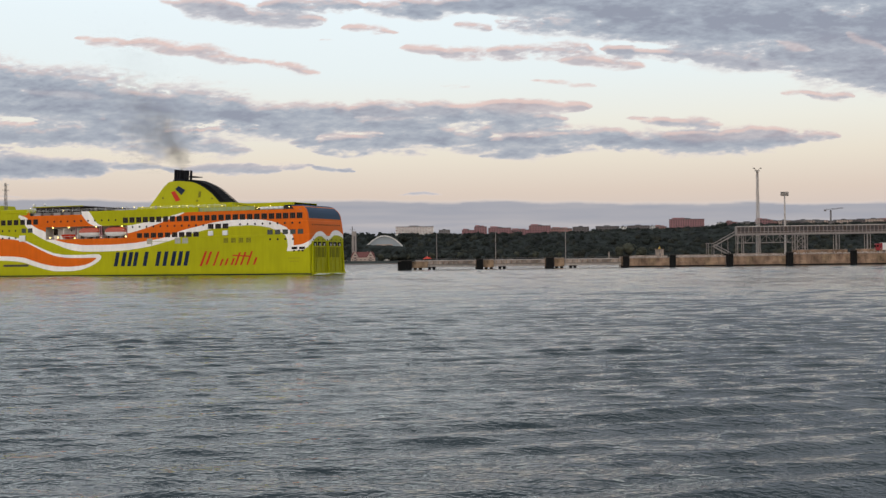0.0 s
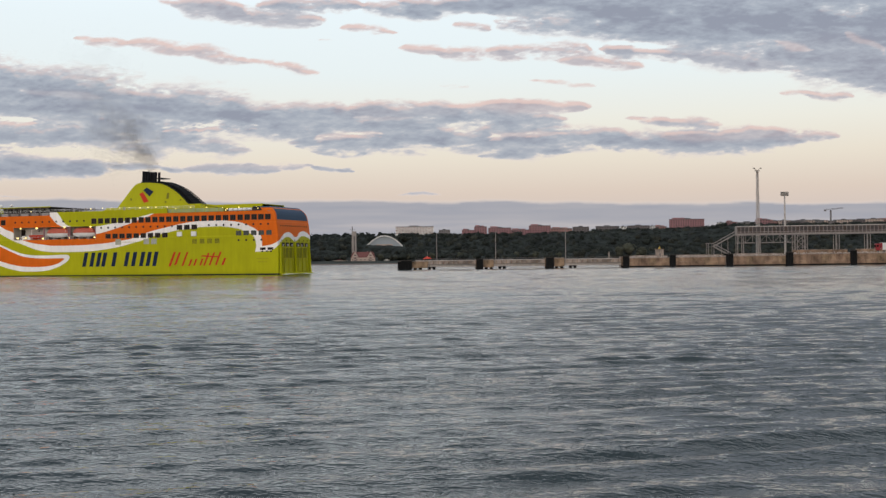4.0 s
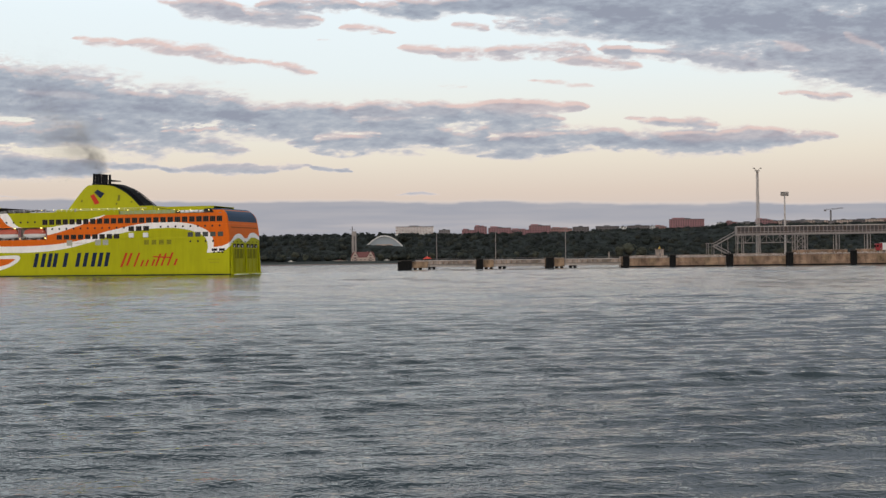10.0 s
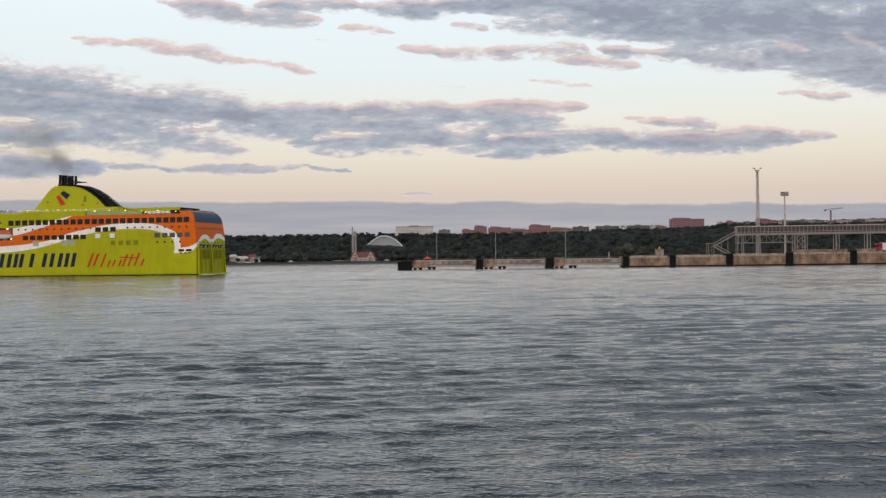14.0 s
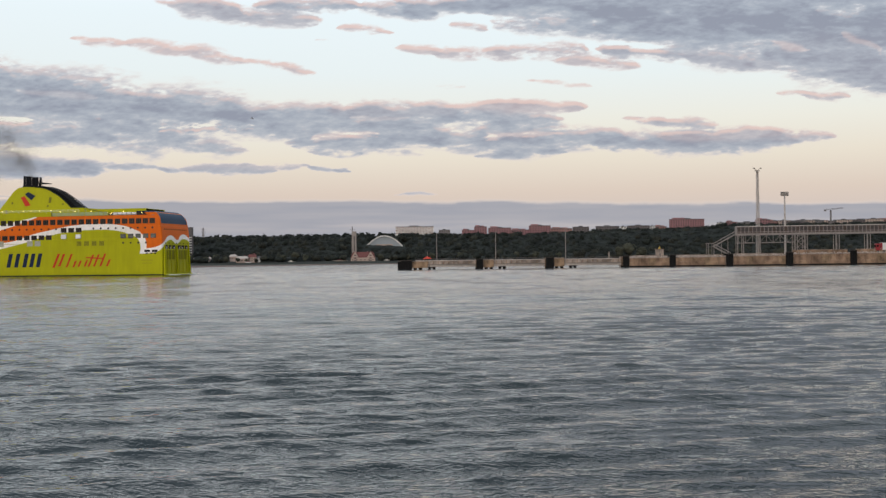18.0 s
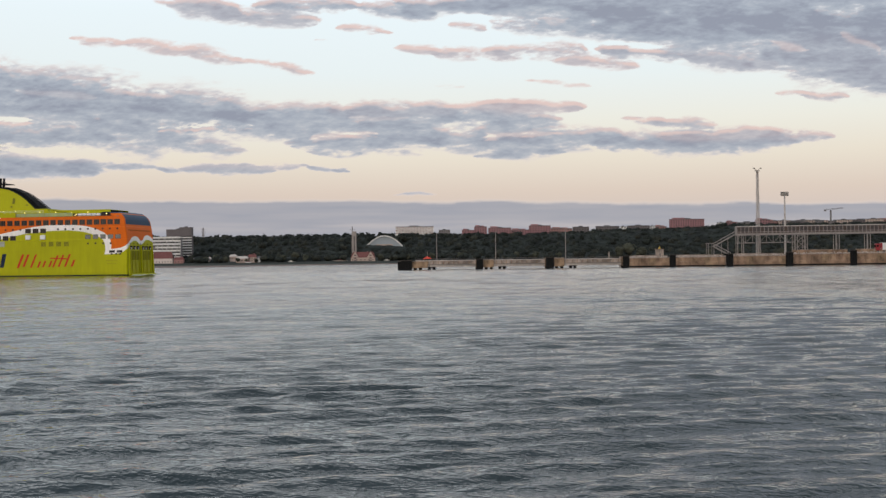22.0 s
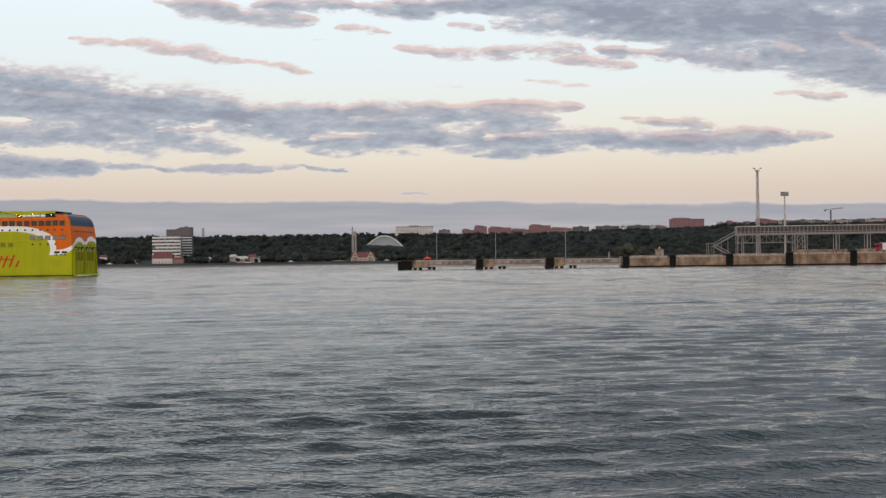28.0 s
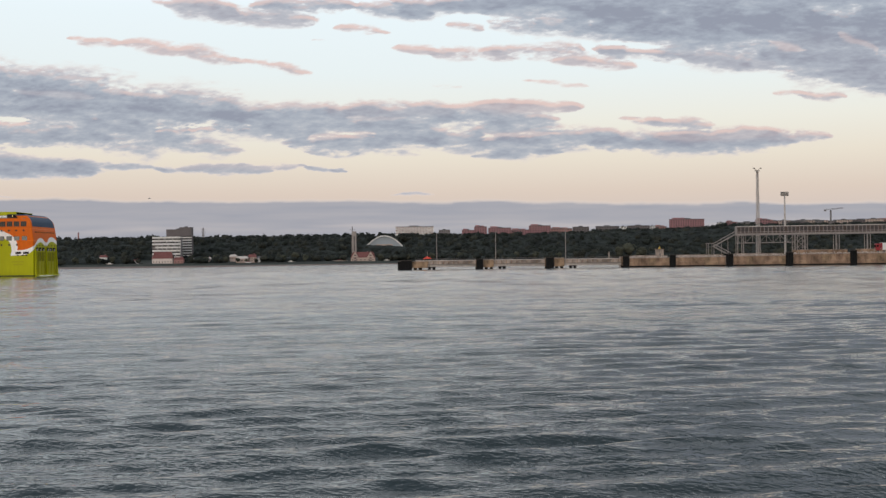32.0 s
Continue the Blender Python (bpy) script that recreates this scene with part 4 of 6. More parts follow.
def build_topside(ship):
    # long green house on the upper deck that carries the funnel
    part("upper_house", house_shell(36, 82, 7.6, 26.0, 27.4, 1.2), LIME, ship, "lime green upper house")
    for side in (1, -1):
        part("sun_deck_bulwark", one_box(9.0, 35, *sorted((side * 9.0, side * 8.8)), 25.8, 27.3), LIME, ship, "lime green deck bulwark")
        for k in range(12):
            part("wind_screen", one_box(23.4 + 2.05 * k, 25.25 + 2.05 * k, *sorted((side * (HALF - 0.35), side * (HALF - 0.25))), 24.5, 25.9, 0.03), SCREEN, ship, "pale green glass wind screen")
            part("screen_post", one_box(23.2 + 2.05 * k, 23.36 + 2.05 * k, *sorted((side * (HALF - 0.4), side * (HALF - 0.2))), 24.4, 26.0), LIME, ship)
        for k in range(5):
            part("life_raft", one_bar((11.6 + 2.0 * k, side * (HALF - 1.0), 25.05), (13.2 + 2.0 * k, side * (HALF - 1.0), 25.05), 0.52, 10), WHITE, ship, "white life raft canister")
        part("stay_cable", one_bar((24, side * (HALF - 0.8), 25.6), (34, side * 9.2, 27.2), 0.09, 5), BLACK, ship)
    part("aft_roof", one_box(4.6, 12, -11.6, 11.6, 25.7, 26.1, 0.15), NAVY, ship, "dark curved deck roof")
    part("aft_roof", one_box(9.0, 34.8, -8.8, 8.8, 27.0, 27.25, 0.1), LIME, ship)
    # a covered terrace forward of the funnel: roof on posts, dark band below
    part("terrace_roof", one_box(104.0, 129.5, -11.5, 11.9, 28.1, 28.45, 0.08), FRAME_G, ship, "dark terrace roof")
    part("terrace_edge", one_box(104.0, 129.5, 11.9, 12.05, 28.25, 28.55), LIME, ship)
    part("terrace_wall", one_box(106.0, 128.4, -11.0, 11.0, 24.75, 28.1), FRAME_G, ship, "dark glazed terrace wall")
    for side in (1, -1):
        for k in range(9):
            part("terrace_pane", one_box(106.6 + 2.4 * k, 108.5 + 2.4 * k, *sorted((side * 11.0, side * 11.08)), 25.9, 27.7, 0.02), GLASS, ship)
        for z in (25.35, 25.85):
            part("terrace_rail", one_bar((103, side * (HALF - 0.3), z), (129, side * (HALF - 0.3), z), 0.07, 4), PALESTEEL, ship)
        for k in range(5):
            part("terrace_screen", one_box(104.0 + 5.0 * k, 107.4 + 5.0 * k, *sorted((side * (HALF - 0.5), side * (HALF - 0.4))), 24.8, 25.9), PALESTEEL if k % 2 else DIMWHITE, ship, "pale wind screen panel")
    for k in range(8):
        part("terrace_post", one_bar((106 + 3.3 * k, 11.8, 24.75), (106 + 3.3 * k, 11.8, 28.2), 0.09, 5), PALESTEEL, ship)
    part("awning_frame", one_box(90, 105, -6, 8, 27.35, 27.5), STEEL, ship, "open steel frame")
    for k in range(6):
        part("awning_post", one_bar((90.5 + 2.8 * k, 7.9, 26.0), (90.5 + 2.8 * k, 7.9, 27.4), 0.08, 5), STEEL, ship)
    # wheelhouse block and masts towards the bow
    part("forward_house", house_shell(131, 168, 12.0, 26.0, 27.7, 1.0), LIME, ship, "lime green forward house")
    part("wheelhouse", house_shell(158, 170, 11.5, 27.5, 30.5, 1.2), LIME, ship)
    part("wheelhouse_windows", one_box(169.2, 170.2, -10.0, 10.0, 28.7, 29.8), GLASS, ship)
    mast = part("signal_mast", lattice_mesh(1.0, 0.5, 12.0, 6, 0.06), STEEL, ship, "lattice signal mast")
    mast.matrix_basis = pose(150.5, 4.0, 27.6)
    part("yard", one_bar((0, -2.0, 9.0), (0, 2.0, 9.0), 0.1, 5), STEEL, mast)
    part("radar_bar", one_box(-1.6, 1.6, -0.2, 0.2, 11.0, 11.4), WHITE, mast)
    for s0, yy in ((127.4, 7.0), (132.8, 7.0)):
        dome = bmesh.new()
        bmesh.ops.create_uvsphere(dome, u_segments=12, v_segments=8, radius=0.6, matrix=Matrix.Translation((s0, yy, 29.6)))
        bar(dome, (s0, yy, 27.6), (s0, yy, 29.3), 0.14)
        part("satellite_dome", dome, WHITE, ship, "white satellite dome on a post")
    # deck lamps
    lamps = [(s, HALF - 0.9, z) for s, z in ((9, 25.4), (17, 25.9), (22, 25.4), (22.6, 25.0), (24, 25.9), (31, 26.2), (36.8, 25.6), (38, 26.4), (44.6, 26.2), (48.6, 27), (53.8, 26.9), (57.4, 26.9), (61, 26.9), (66, 27), (70.4, 27), (74.5, 27), (78.4, 27), (84, 26.9), (113, 26.7), (129.6, 27.9))]
    bm = bmesh.new()
    bmesh.ops.create_icosphere(bm, subdivisions=1, radius=0.17)
    bar(bm, (0, 0, -0.9), (0, 0, 0), 0.05, 5, None, 1)
    me = bpy.data.meshes.new("deck_lamp")
    bm.to_mesh(me)
    bm.free()
    me.materials.append(LAMPGLOW)
    me.materials.append(STEEL)
    for p in lamps:
        part("deck_lamp", me, None, ship, "lit warm deck lamp").location = p
    # railings along the deck edge
    for side in (1, -1):
        for z in (26.5, 27.0):
            part("deck_rail", one_bar((36, side * (HALF - 0.2), z), (131, side * (HALF - 0.2), z), 0.04, 4), WHITE, ship)
        bm = bmesh.new()
        for k in range(40):
            box(bm, 36 + 2.4 * k, 36.06 + 2.4 * k, side * (HALF - 0.23), side * (HALF - 0.17), 26.0, 27.0)
        part("rail_stanchions", bm, WHITE, ship)
    for s0 in (70, 84, 88, 94, 99):
        part("deck_ventilator", one_bar((s0, 10.5, 26.0), (s0, 10.5, 27.5), 0.32, 8), PALESTEEL, ship)


def house_shell(s0, s1, half, z0, z1, slope):
    bm = bmesh.new()
    box(bm, s0, s1, -half, half, z0, z1, 0, 0.25)
    for v in bm.verts:
        if v.co.z > (z0 + z1) / 2:
            v.co.x += slope if v.co.x < (s0 + s1) / 2 else -slope
    return bm


def lattice_mesh(w0, w1, hgt, bays, r=0.09):
    """A tapering four-legged lattice mast standing on the origin."""
    bm = bmesh.new()
    def corner(k, z):
        w = (w0 + (w1 - w0) * z / hgt) / 2
        return Vector((w * (1, 1, -1, -1)[k % 4], w * (1, -1, -1, 1)[k % 4], z))
    for k in range(4):
        bar(bm, corner(k, 0), corner(k, hgt), r * 1.4, 4)
    for b in range(bays):
        z0, z1 = hgt * b / bays, hgt * (b + 1) / bays
        for k in range(4):
            bar(bm, corner(k, z0), corner(k + 1, z1), r, 4)
            bar(bm, corner(k, z1), corner(k + 1, z1), r, 4)
    return bm


def ribbon_bar(points, r):
    """A bent round bar through the points."""
    bm = bmesh.new()
    for a, b in zip(points[:-1], points[1:]):
        bar(bm, a, b, r, 5)
    return bm


def cheek_patch(corners, side, cheek):
    """A thin plate lying on the sloping cheek of the funnel."""
    bm = bmesh.new()
    v = [bm.verts.new((a, side * (cheek(b) + lift), b)) for lift in (0.09, 0.03) for a, b in corners]
    n = len(corners)
    bm.faces.new(v[:n])
    bm.faces.new(v[n:][::-1])
    for k in range(n):
        bm.faces.new((v[k], v[n + k], v[n + (k + 1) % n], v[(k + 1) % n]))
    return bm


def build_funnel(ship):
    """The swept casing, its black after slope of louvres, and the uptakes."""
    # side profile of the casing, from its forward foot over the crown to its after foot
    knots = ([77.36, 76.66, 73.57, 70.46, 68.34, 66.16, 62.44, 59.1, 57.26, 52.72, 49.03, 46.25, 44.34, 42.67], [26.9, 27.75, 31.9, 35.9, 37.3, 37.45, 37.3, 37.0, 36.7, 34.7, 32.4, 30.1, 28.4, 27.0])
    s = np.linspace(77.3, 42.7, 61)
    top = smooth_curve(*knots, s)

    def cheek(z):
        return 5.2 - 0.22 * (float(z) - 27)

    bm = bmesh.new()
    for half, flip in ((1, 1), (-1, -1)):
        low = [bm.verts.new((float(a), half * 5.2, 26.8)) for a in s]
        high = [bm.verts.new((float(a), half * cheek(b), float(b))) for a, b in zip(s, top)]
        for k in range(len(s) - 1):
            f = (low[k], low[k + 1], high[k + 1], high[k])
            bm.faces.new(f if flip > 0 else f[::-1])
        if half == 1:
            first = high
        else:
            for k in range(len(s) - 1):
                bm.faces.new((first[k], first[k + 1], high[k + 1], high[k])).material_index = 1 if s[k] < 60 else 0
    part("funnel_casing", bm, [LIME, BLACK], ship, "swept lime green funnel casing")
    part("funnel_foot", one_box(37.5, 46.0, -6.5, 6.5, 27.2, 28.1, 0.15), LIME, ship)
    # black louvred back that stands off the casing and runs down to the deck
    a = np.linspace(0, 1, 19)
    inner = np.stack([np.interp(a, [0, 0.25, 0.5, 0.75, 1], [58.6, 54.2, 49.8, 46.0, 42.8]), np.zeros(19)], -1)
    inner[:, 1] = smooth_curve(*knots, inner[:, 0])
    outer = inner + np.stack([-np.interp(a, [0, 0.4, 1], [0.4, 1.0, 1.5]), np.interp(a, [0, 0.4, 1], [0.7, 1.2, 0.9])], -1)
    back = inner + (outer - inner) * 0.2
    bm = bmesh.new()
    rows = []
    for (s0, z0), (s1, z1) in zip(inner, back):
        w0, w1 = cheek(z0) + 0.05, cheek(z1) + 0.02
        rows.append([bm.verts.new(v) for v in ((s0, w0, z0 - 0.3), (s1, w1, z1), (s1, -w1, z1), (s0, -w0, z0 - 0.3))])
    for k in range(18):
        for c in range(3):
            bm.faces.new((rows[k][c], rows[k][c + 1], rows[k + 1][c + 1], rows[k + 1][c]))
    bm.faces.new(rows[0])
    bm.faces.new(rows[-1][::-1])
    part("louvre_back", bm, BLACK, ship, "black louvred after slope of the funnel")
    for k in range(19):
        (s0, z0), (s1, z1) = back[k], outer[k]
        w1 = cheek(z1)
        bm = bmesh.new()
        v = [bm.verts.new((s0 + d, y, z0 + e)) for d, e in ((0.16, 0.1), (-0.16, -0.12)) for y in (w1, -w1)]
        v += [bm.verts.new((s1 + d, y, z1 + e)) for d, e in ((0.16, 0.1), (-0.16, -0.12)) for y in (w1, -w1)]
        for f in ((0, 1, 3, 2), (4, 6, 7, 5), (0, 4, 5, 1), (2, 3, 7, 6), (0, 2, 6, 4), (1, 5, 7, 3)):
            bm.faces.new([v[c] for c in f])
        part("louvre_rib", bm, BLACK, ship)
    for side in (1, -1):
        part("louvre_edge", ribbon_bar([(float(p[0]), side * cheek(p[1]), float(p[1])) for p in outer], 0.13), BLACK, ship)
        # plain red and blue emblem, small fittings on the cheek
        for quad, m in ((((67.31, 33.0), (65.68, 33.6), (62.4, 29.7), (64.64, 29.2)), RED), (((65.57, 34.3), (64.2, 35.4), (60.69, 33.7), (62.35, 31.7)), NAVY)):
            part("emblem", cheek_patch(quad, side, cheek), m, ship, "plain painted emblem block")
        for quad in (((54.4, 32.9), (53.3, 32.9), (53.3, 30.5), (54.4, 30.5)), ((55.0, 29.6), (54.2, 29.6), (54.2, 28.9), (55.0, 28.9)), ((71.2, 31.2), (70.5, 31.2), (70.5, 30.3), (71.2, 30.3)), ((48.2, 30.2), (47.4, 30.2), (47.4, 29.6), (48.2, 29.6))):
            part("cheek_vent", cheek_patch(quad, side, cheek), VENT, ship, "small olive louvre on the funnel")
    # uptakes
    part("uptake_box", one_box(61.8, 67.4, -2.5, 2.5, 36.6, 38.1, 0.2), BLACK, ship, "black uptake casing")
    for k, (s0, across) in enumerate(((67.2, (-1.3, 1.3)), (66.0, (-1.3, 1.3)), (64.8, (-1.3, 1.3)), (63.6, (-0.6,)), (62.0, (0.3,)), (60.5, (0.3,)))):
        for yy in across:
            part("exhaust_pipe", one_bar((s0, yy, 37), (s0 - 0.3, yy, 42.2 - 0.12 * k), 0.5, 10), BLACK, ship, "black exhaust pipe")
    part("top_platform", one_box(57.4, 61.6, -3.5, 3.5, 38.9, 39.2), BLACK, ship)
    for k in range(3):
        part("platform_post", one_bar((57.8 + 1.6 * k, 3.4, 37.0), (57.8 + 1.6 * k, 3.4, 40.0), 0.09, 4), BLACK, ship)


ferry = build_ferry()


def build_smoke():
    """Dark exhaust that leans away from the uptakes, in puffs of fine soot. Origin at the pipe mouths."""
    plume = thing("smoke_plume", 0, 0, 0, "thin dark exhaust smoke trailing from the funnel", "smoke")
    rng = np.random.default_rng(4)
    # along the plume: forward run, height, spread, number of flecks
    for run, up, spread, share in ((0.2, 0.8, 1.5, 500), (1.2, 3.4, 2.4, 1300), (3.0, 6.6, 4.4, 3900), (6.5, 10.2, 6.8, 9000), (11.0, 13.4, 8.6, 11000), (15.5, 17.0, 9.6, 8000), (18.5, 22.5, 9.6, 5200), (21.5, 29.5, 10.8, 3800), (24.5, 37.5, 12.0, 2900), (27.0, 46.0, 13.5, 2000)):
        count = int(3.7 * share)
        c = rng.normal(0, 1, (count, 3)) * np.array([spread * 0.62, spread * 0.6, spread * 0.55])
        lumps = rng.normal(0, 0.55, (9, 3)) * spread
        pick = rng.integers(0, 9, count)
        c = np.where(rng.random((count, 1)) < 0.55, lumps[pick] + c * 0.42, c) + np.array([run, 0, up])
        size = rng.uniform(0.044, 0.077, len(c))[:, None, None]
        tri = rng.normal(0, 1, (len(c), 3, 3))
        tri /= np.linalg.norm(tri, axis=2, keepdims=True)
        pts = (c[:, None, :] + tri * size).reshape(-1, 3)
        ob = part("puff", fast_mesh("puff", pts, np.arange(3 * len(c)).reshape(-1, 3), [SOOT]), None, plume)
        ob["kind"] = "stuff"
    return plume


smoke = build_smoke()


# ---- the far shore ----
SHORE = 1950.0


def land_height(x, y):
    """Beach, wooded slope and the plateau behind."""
    d = y - SHORE - 14 * np.sin(x / 160.0) - 8 * np.sin(x / 57.0 + 1)
    # the flats reach further out on one side of the bay
    d = np.where(d < 0, d * np.interp(x, [-420, -250, -60, 200], [0.62, 0.7, 1.4, 1.8]), d)
    base = smooth_curve([-900, -700, -470, -450, 0, 7, 60, 150, 240, 320, 420, 3000], [-3, -2.5, -0.7, 0.25, 1.3, 3.2, 5.5, 15, 34, 44, 46, 48], d)
    rough = 5 * (fbm(x / 90, y / 90, 31, 4) - 0.5) * np.clip(d / 120, 0, 1)
    right = 14.5 * np.clip((x - 150) / 450, 0, 1) * np.clip((d - 60) / 200, 0, 1)
    return base + rough + right


def land():
    xs = np.linspace(-2600, 2600, 210)
    ys = np.concatenate([np.concatenate([np.linspace(SHORE - 880, SHORE - 30, 90), np.linspace(SHORE - 26, SHORE + 60, 40), np.linspace(SHORE + 66, SHORE + 480, 70)]), np.linspace(SHORE + 520, 4100, 22)])
    X, Y = np.meshgrid(xs, ys)
    Z = land_height(X, Y)
    idx = np.arange(X.size).reshape(X.shape)
    quads = np.stack([idx[:-1, :-1], idx[:-1, 1:], idx[1:, 1:], idx[1:, :-1]], -1).reshape(-1, 4)
    mat_index = (Z[:-1, :-1].ravel() > 0.85).astype(int)
    me = mesh_of("ground", np.stack([X, Y, Z], -1).reshape(-1, 3).tolist(), quads.tolist(), [SAND, SOIL], mat_index, True)
    tagged(new("ground", me), "stony beach and wooded slope of the far shore", "ground", kind="structure")


land()


def clump_points(rng, centres, sizes):
    """Small uneven leaf clumps (eight-sided) at the centres: vertices and faces."""
    base = np.array([(1, 0, 0), (-1, 0, 0), (0, 1, 0), (0, -1, 0), (0, 0, 1), (0, 0, -1)], float)
    tris = np.array([(0, 2, 4), (2, 1, 4), (1, 3, 4), (3, 0, 4), (2, 0, 5), (1, 2, 5), (3, 1, 5), (0, 3, 5)])
    n = len(centres)
    v = base[None] * sizes[:, None, None] * rng.uniform(0.55, 1.25, (n, 6, 1)) + rng.normal(0, 0.18, (n, 6, 3)) * sizes[:, None, None]
    v = (v + centres[:, None, :]).reshape(-1, 3)
    f = (np.arange(n)[:, None, None] * 6 + tris[None]).reshape(-1, 3)
    return v, f


def crown_cloud(rng, hgt, width, count):
    """Clump centres of one crown: an uneven dome with lobes and gaps."""
    lobes = rng.uniform(-0.26, 0.26, (5, 3)) * np.array([width, width, hgt * 0.7]) + np.array([0, 0, hgt * 0.62])
    pick = lobes[rng.integers(0, 5, count)]
    off = rng.normal(0, 1, (count, 3))
    off /= np.linalg.norm(off, axis=1, keepdims=True)
    return pick + off * rng.uniform(0.55, 1.0, (count, 1)) * np.array([width * 0.3, width * 0.3, hgt * 0.24])


def lobe_shapes():
    """Vertices and faces of a small round lobe, 42 corners."""
    bm = bmesh.new()
    bmesh.ops.create_icosphere(bm, subdivisions=2, radius=1.0)
    v = np.array([p.co[:] for p in bm.verts])
    f = np.array([[p.index for p in q.verts] for q in bm.faces])
    bm.free()
    return v, f


def woods():
    """Rounded crowns that stand shoulder to shoulder up the slope, each of a few uneven lobes with a ragged fringe."""
    rng = np.random.default_rng(12)
    ball, ball_faces = lobe_shapes()
    verts, faces, index, total = [], [], [], 0

    def add(v, f, which):
        nonlocal total
        verts.append(v)
        faces.append(f + total)
        index.append(np.full(len(f), which))
        total += len(v)

    for row in range(16):
        d = 28 + row * 25
        count = 172
        for k in range(count):
            x = -980 + 2000 * (k + rng.random()) / count
            y = SHORE + d + rng.uniform(-13, 13)
            if row == 0 and rng.random() < 0.35:
                continue
            if row < 4 and any(abs(x * 2050 / y - c) < w for c, w in ((-490, 36), (-345, 26), (-142, 28), (-157, 8))):
                continue
            if abs(x * 2100 / y + 103) < 37 and row in (7, 8):
                continue
            gz = float(land_height(np.array(x), np.array(y)))
            stand = float(grid_noise(np.array(x / 55.0), np.array(row * 0.9), 5))
            hgt = (rng.uniform(8, 13.5) if row > 1 else rng.uniform(6, 11)) * (0.7 + 0.6 * stand) * (0.68 if x > 430 and row > 6 else 0.78 if x > 150 and row > 8 else 0.62 if abs(x * 2100 / y + 103) < 38 and row in (5, 6) else 1.0)
            width = rng.uniform(6.5, 16)
            which = 1 if rng.random() < (0.4 if row < 3 else 0.1 + 0.25 * stand) else 0
            lobes = 4
            c = rng.uniform(-0.3, 0.3, (lobes, 3)) * np.array([width, width, hgt * 0.5]) + np.array([x, y, gz + hgt * 0.6])
            c[0] = (x, y, gz + hgt * 0.62)
            size = rng.uniform(0.24, 0.36, lobes) * width
            size[0] = width * 0.36
            jag = rng.uniform(0.66, 1.24, (lobes, len(ball), 1))
            v = ball[None] * size[:, None, None] * jag * np.array([1.0, 1.0, 0.8 * hgt / width + 0.25])
            f = (np.arange(lobes)[:, None, None] * len(ball) + ball_faces[None]).reshape(-1, 3)
            add((v + c[:, None, :]).reshape(-1, 3), f, which)
            n = 14
            fringe = c[rng.integers(0, lobes, n)] + rng.normal(0, 1, (n, 3)) * np.array([0.26, 0.26, 0.3]) * width
            fringe[:, 2] = np.clip(fringe[:, 2], gz, gz + hgt * 1.02)
            v, f = clump_points(rng, fringe, rng.uniform(0.6, 1.7, n))
            add(v, f, which)
    # closed canopy between the crowns
    xs, ds = np.linspace(-990, 1030, 380), np.linspace(30, 425, 84)
    X, Dn = np.meshgrid(xs, ds)
    X = X + rng.uniform(-2.4, 2.4, X.shape)
    Y = SHORE + Dn + rng.uniform(-2, 2, X.shape)
    lift = 6.2 * np.clip((Dn - 34) / 14, 0, 1) * (0.8 + 0.45 * fbm(X / 55, Dn / 28, 5, 2)) + rng.uniform(-1.3, 1.3, X.shape)
    for c, w in ((-490, 36), (-345, 26), (-142, 28), (-157, 8)):
        lift = np.where((np.abs(X * 2050 / Y - c) < w + 6) & (Dn < 112), -1.0, lift)
    lift = np.where((np.abs(X * 2100 / Y + 103) < 41) & (Dn > 188) & (Dn < 240), -1.0, lift)
    lift = np.where((X > 430) & (Dn > 170), lift * 0.75, lift)
    sheet = np.stack([X, Y, land_height(X, Y) + lift], -1).reshape(-1, 3)
    n = np.arange(X.size).reshape(X.shape)
    q = np.concatenate([np.stack([n[:-1, :-1], n[:-1, 1:], n[1:, 1:]], -1).reshape(-1, 3), np.stack([n[:-1, :-1], n[1:, 1:], n[1:, :-1]], -1).reshape(-1, 3)])
    add(sheet, q, 0)
    me = fast_mesh("woodland", np.concatenate(verts), np.concatenate(faces), [LEAF, LEAF2], np.concatenate(index), True)
    tagged(new("woodland", me), "dense dark green broadleaf wood on the slope", "woodland", kind="stuff")


woods()


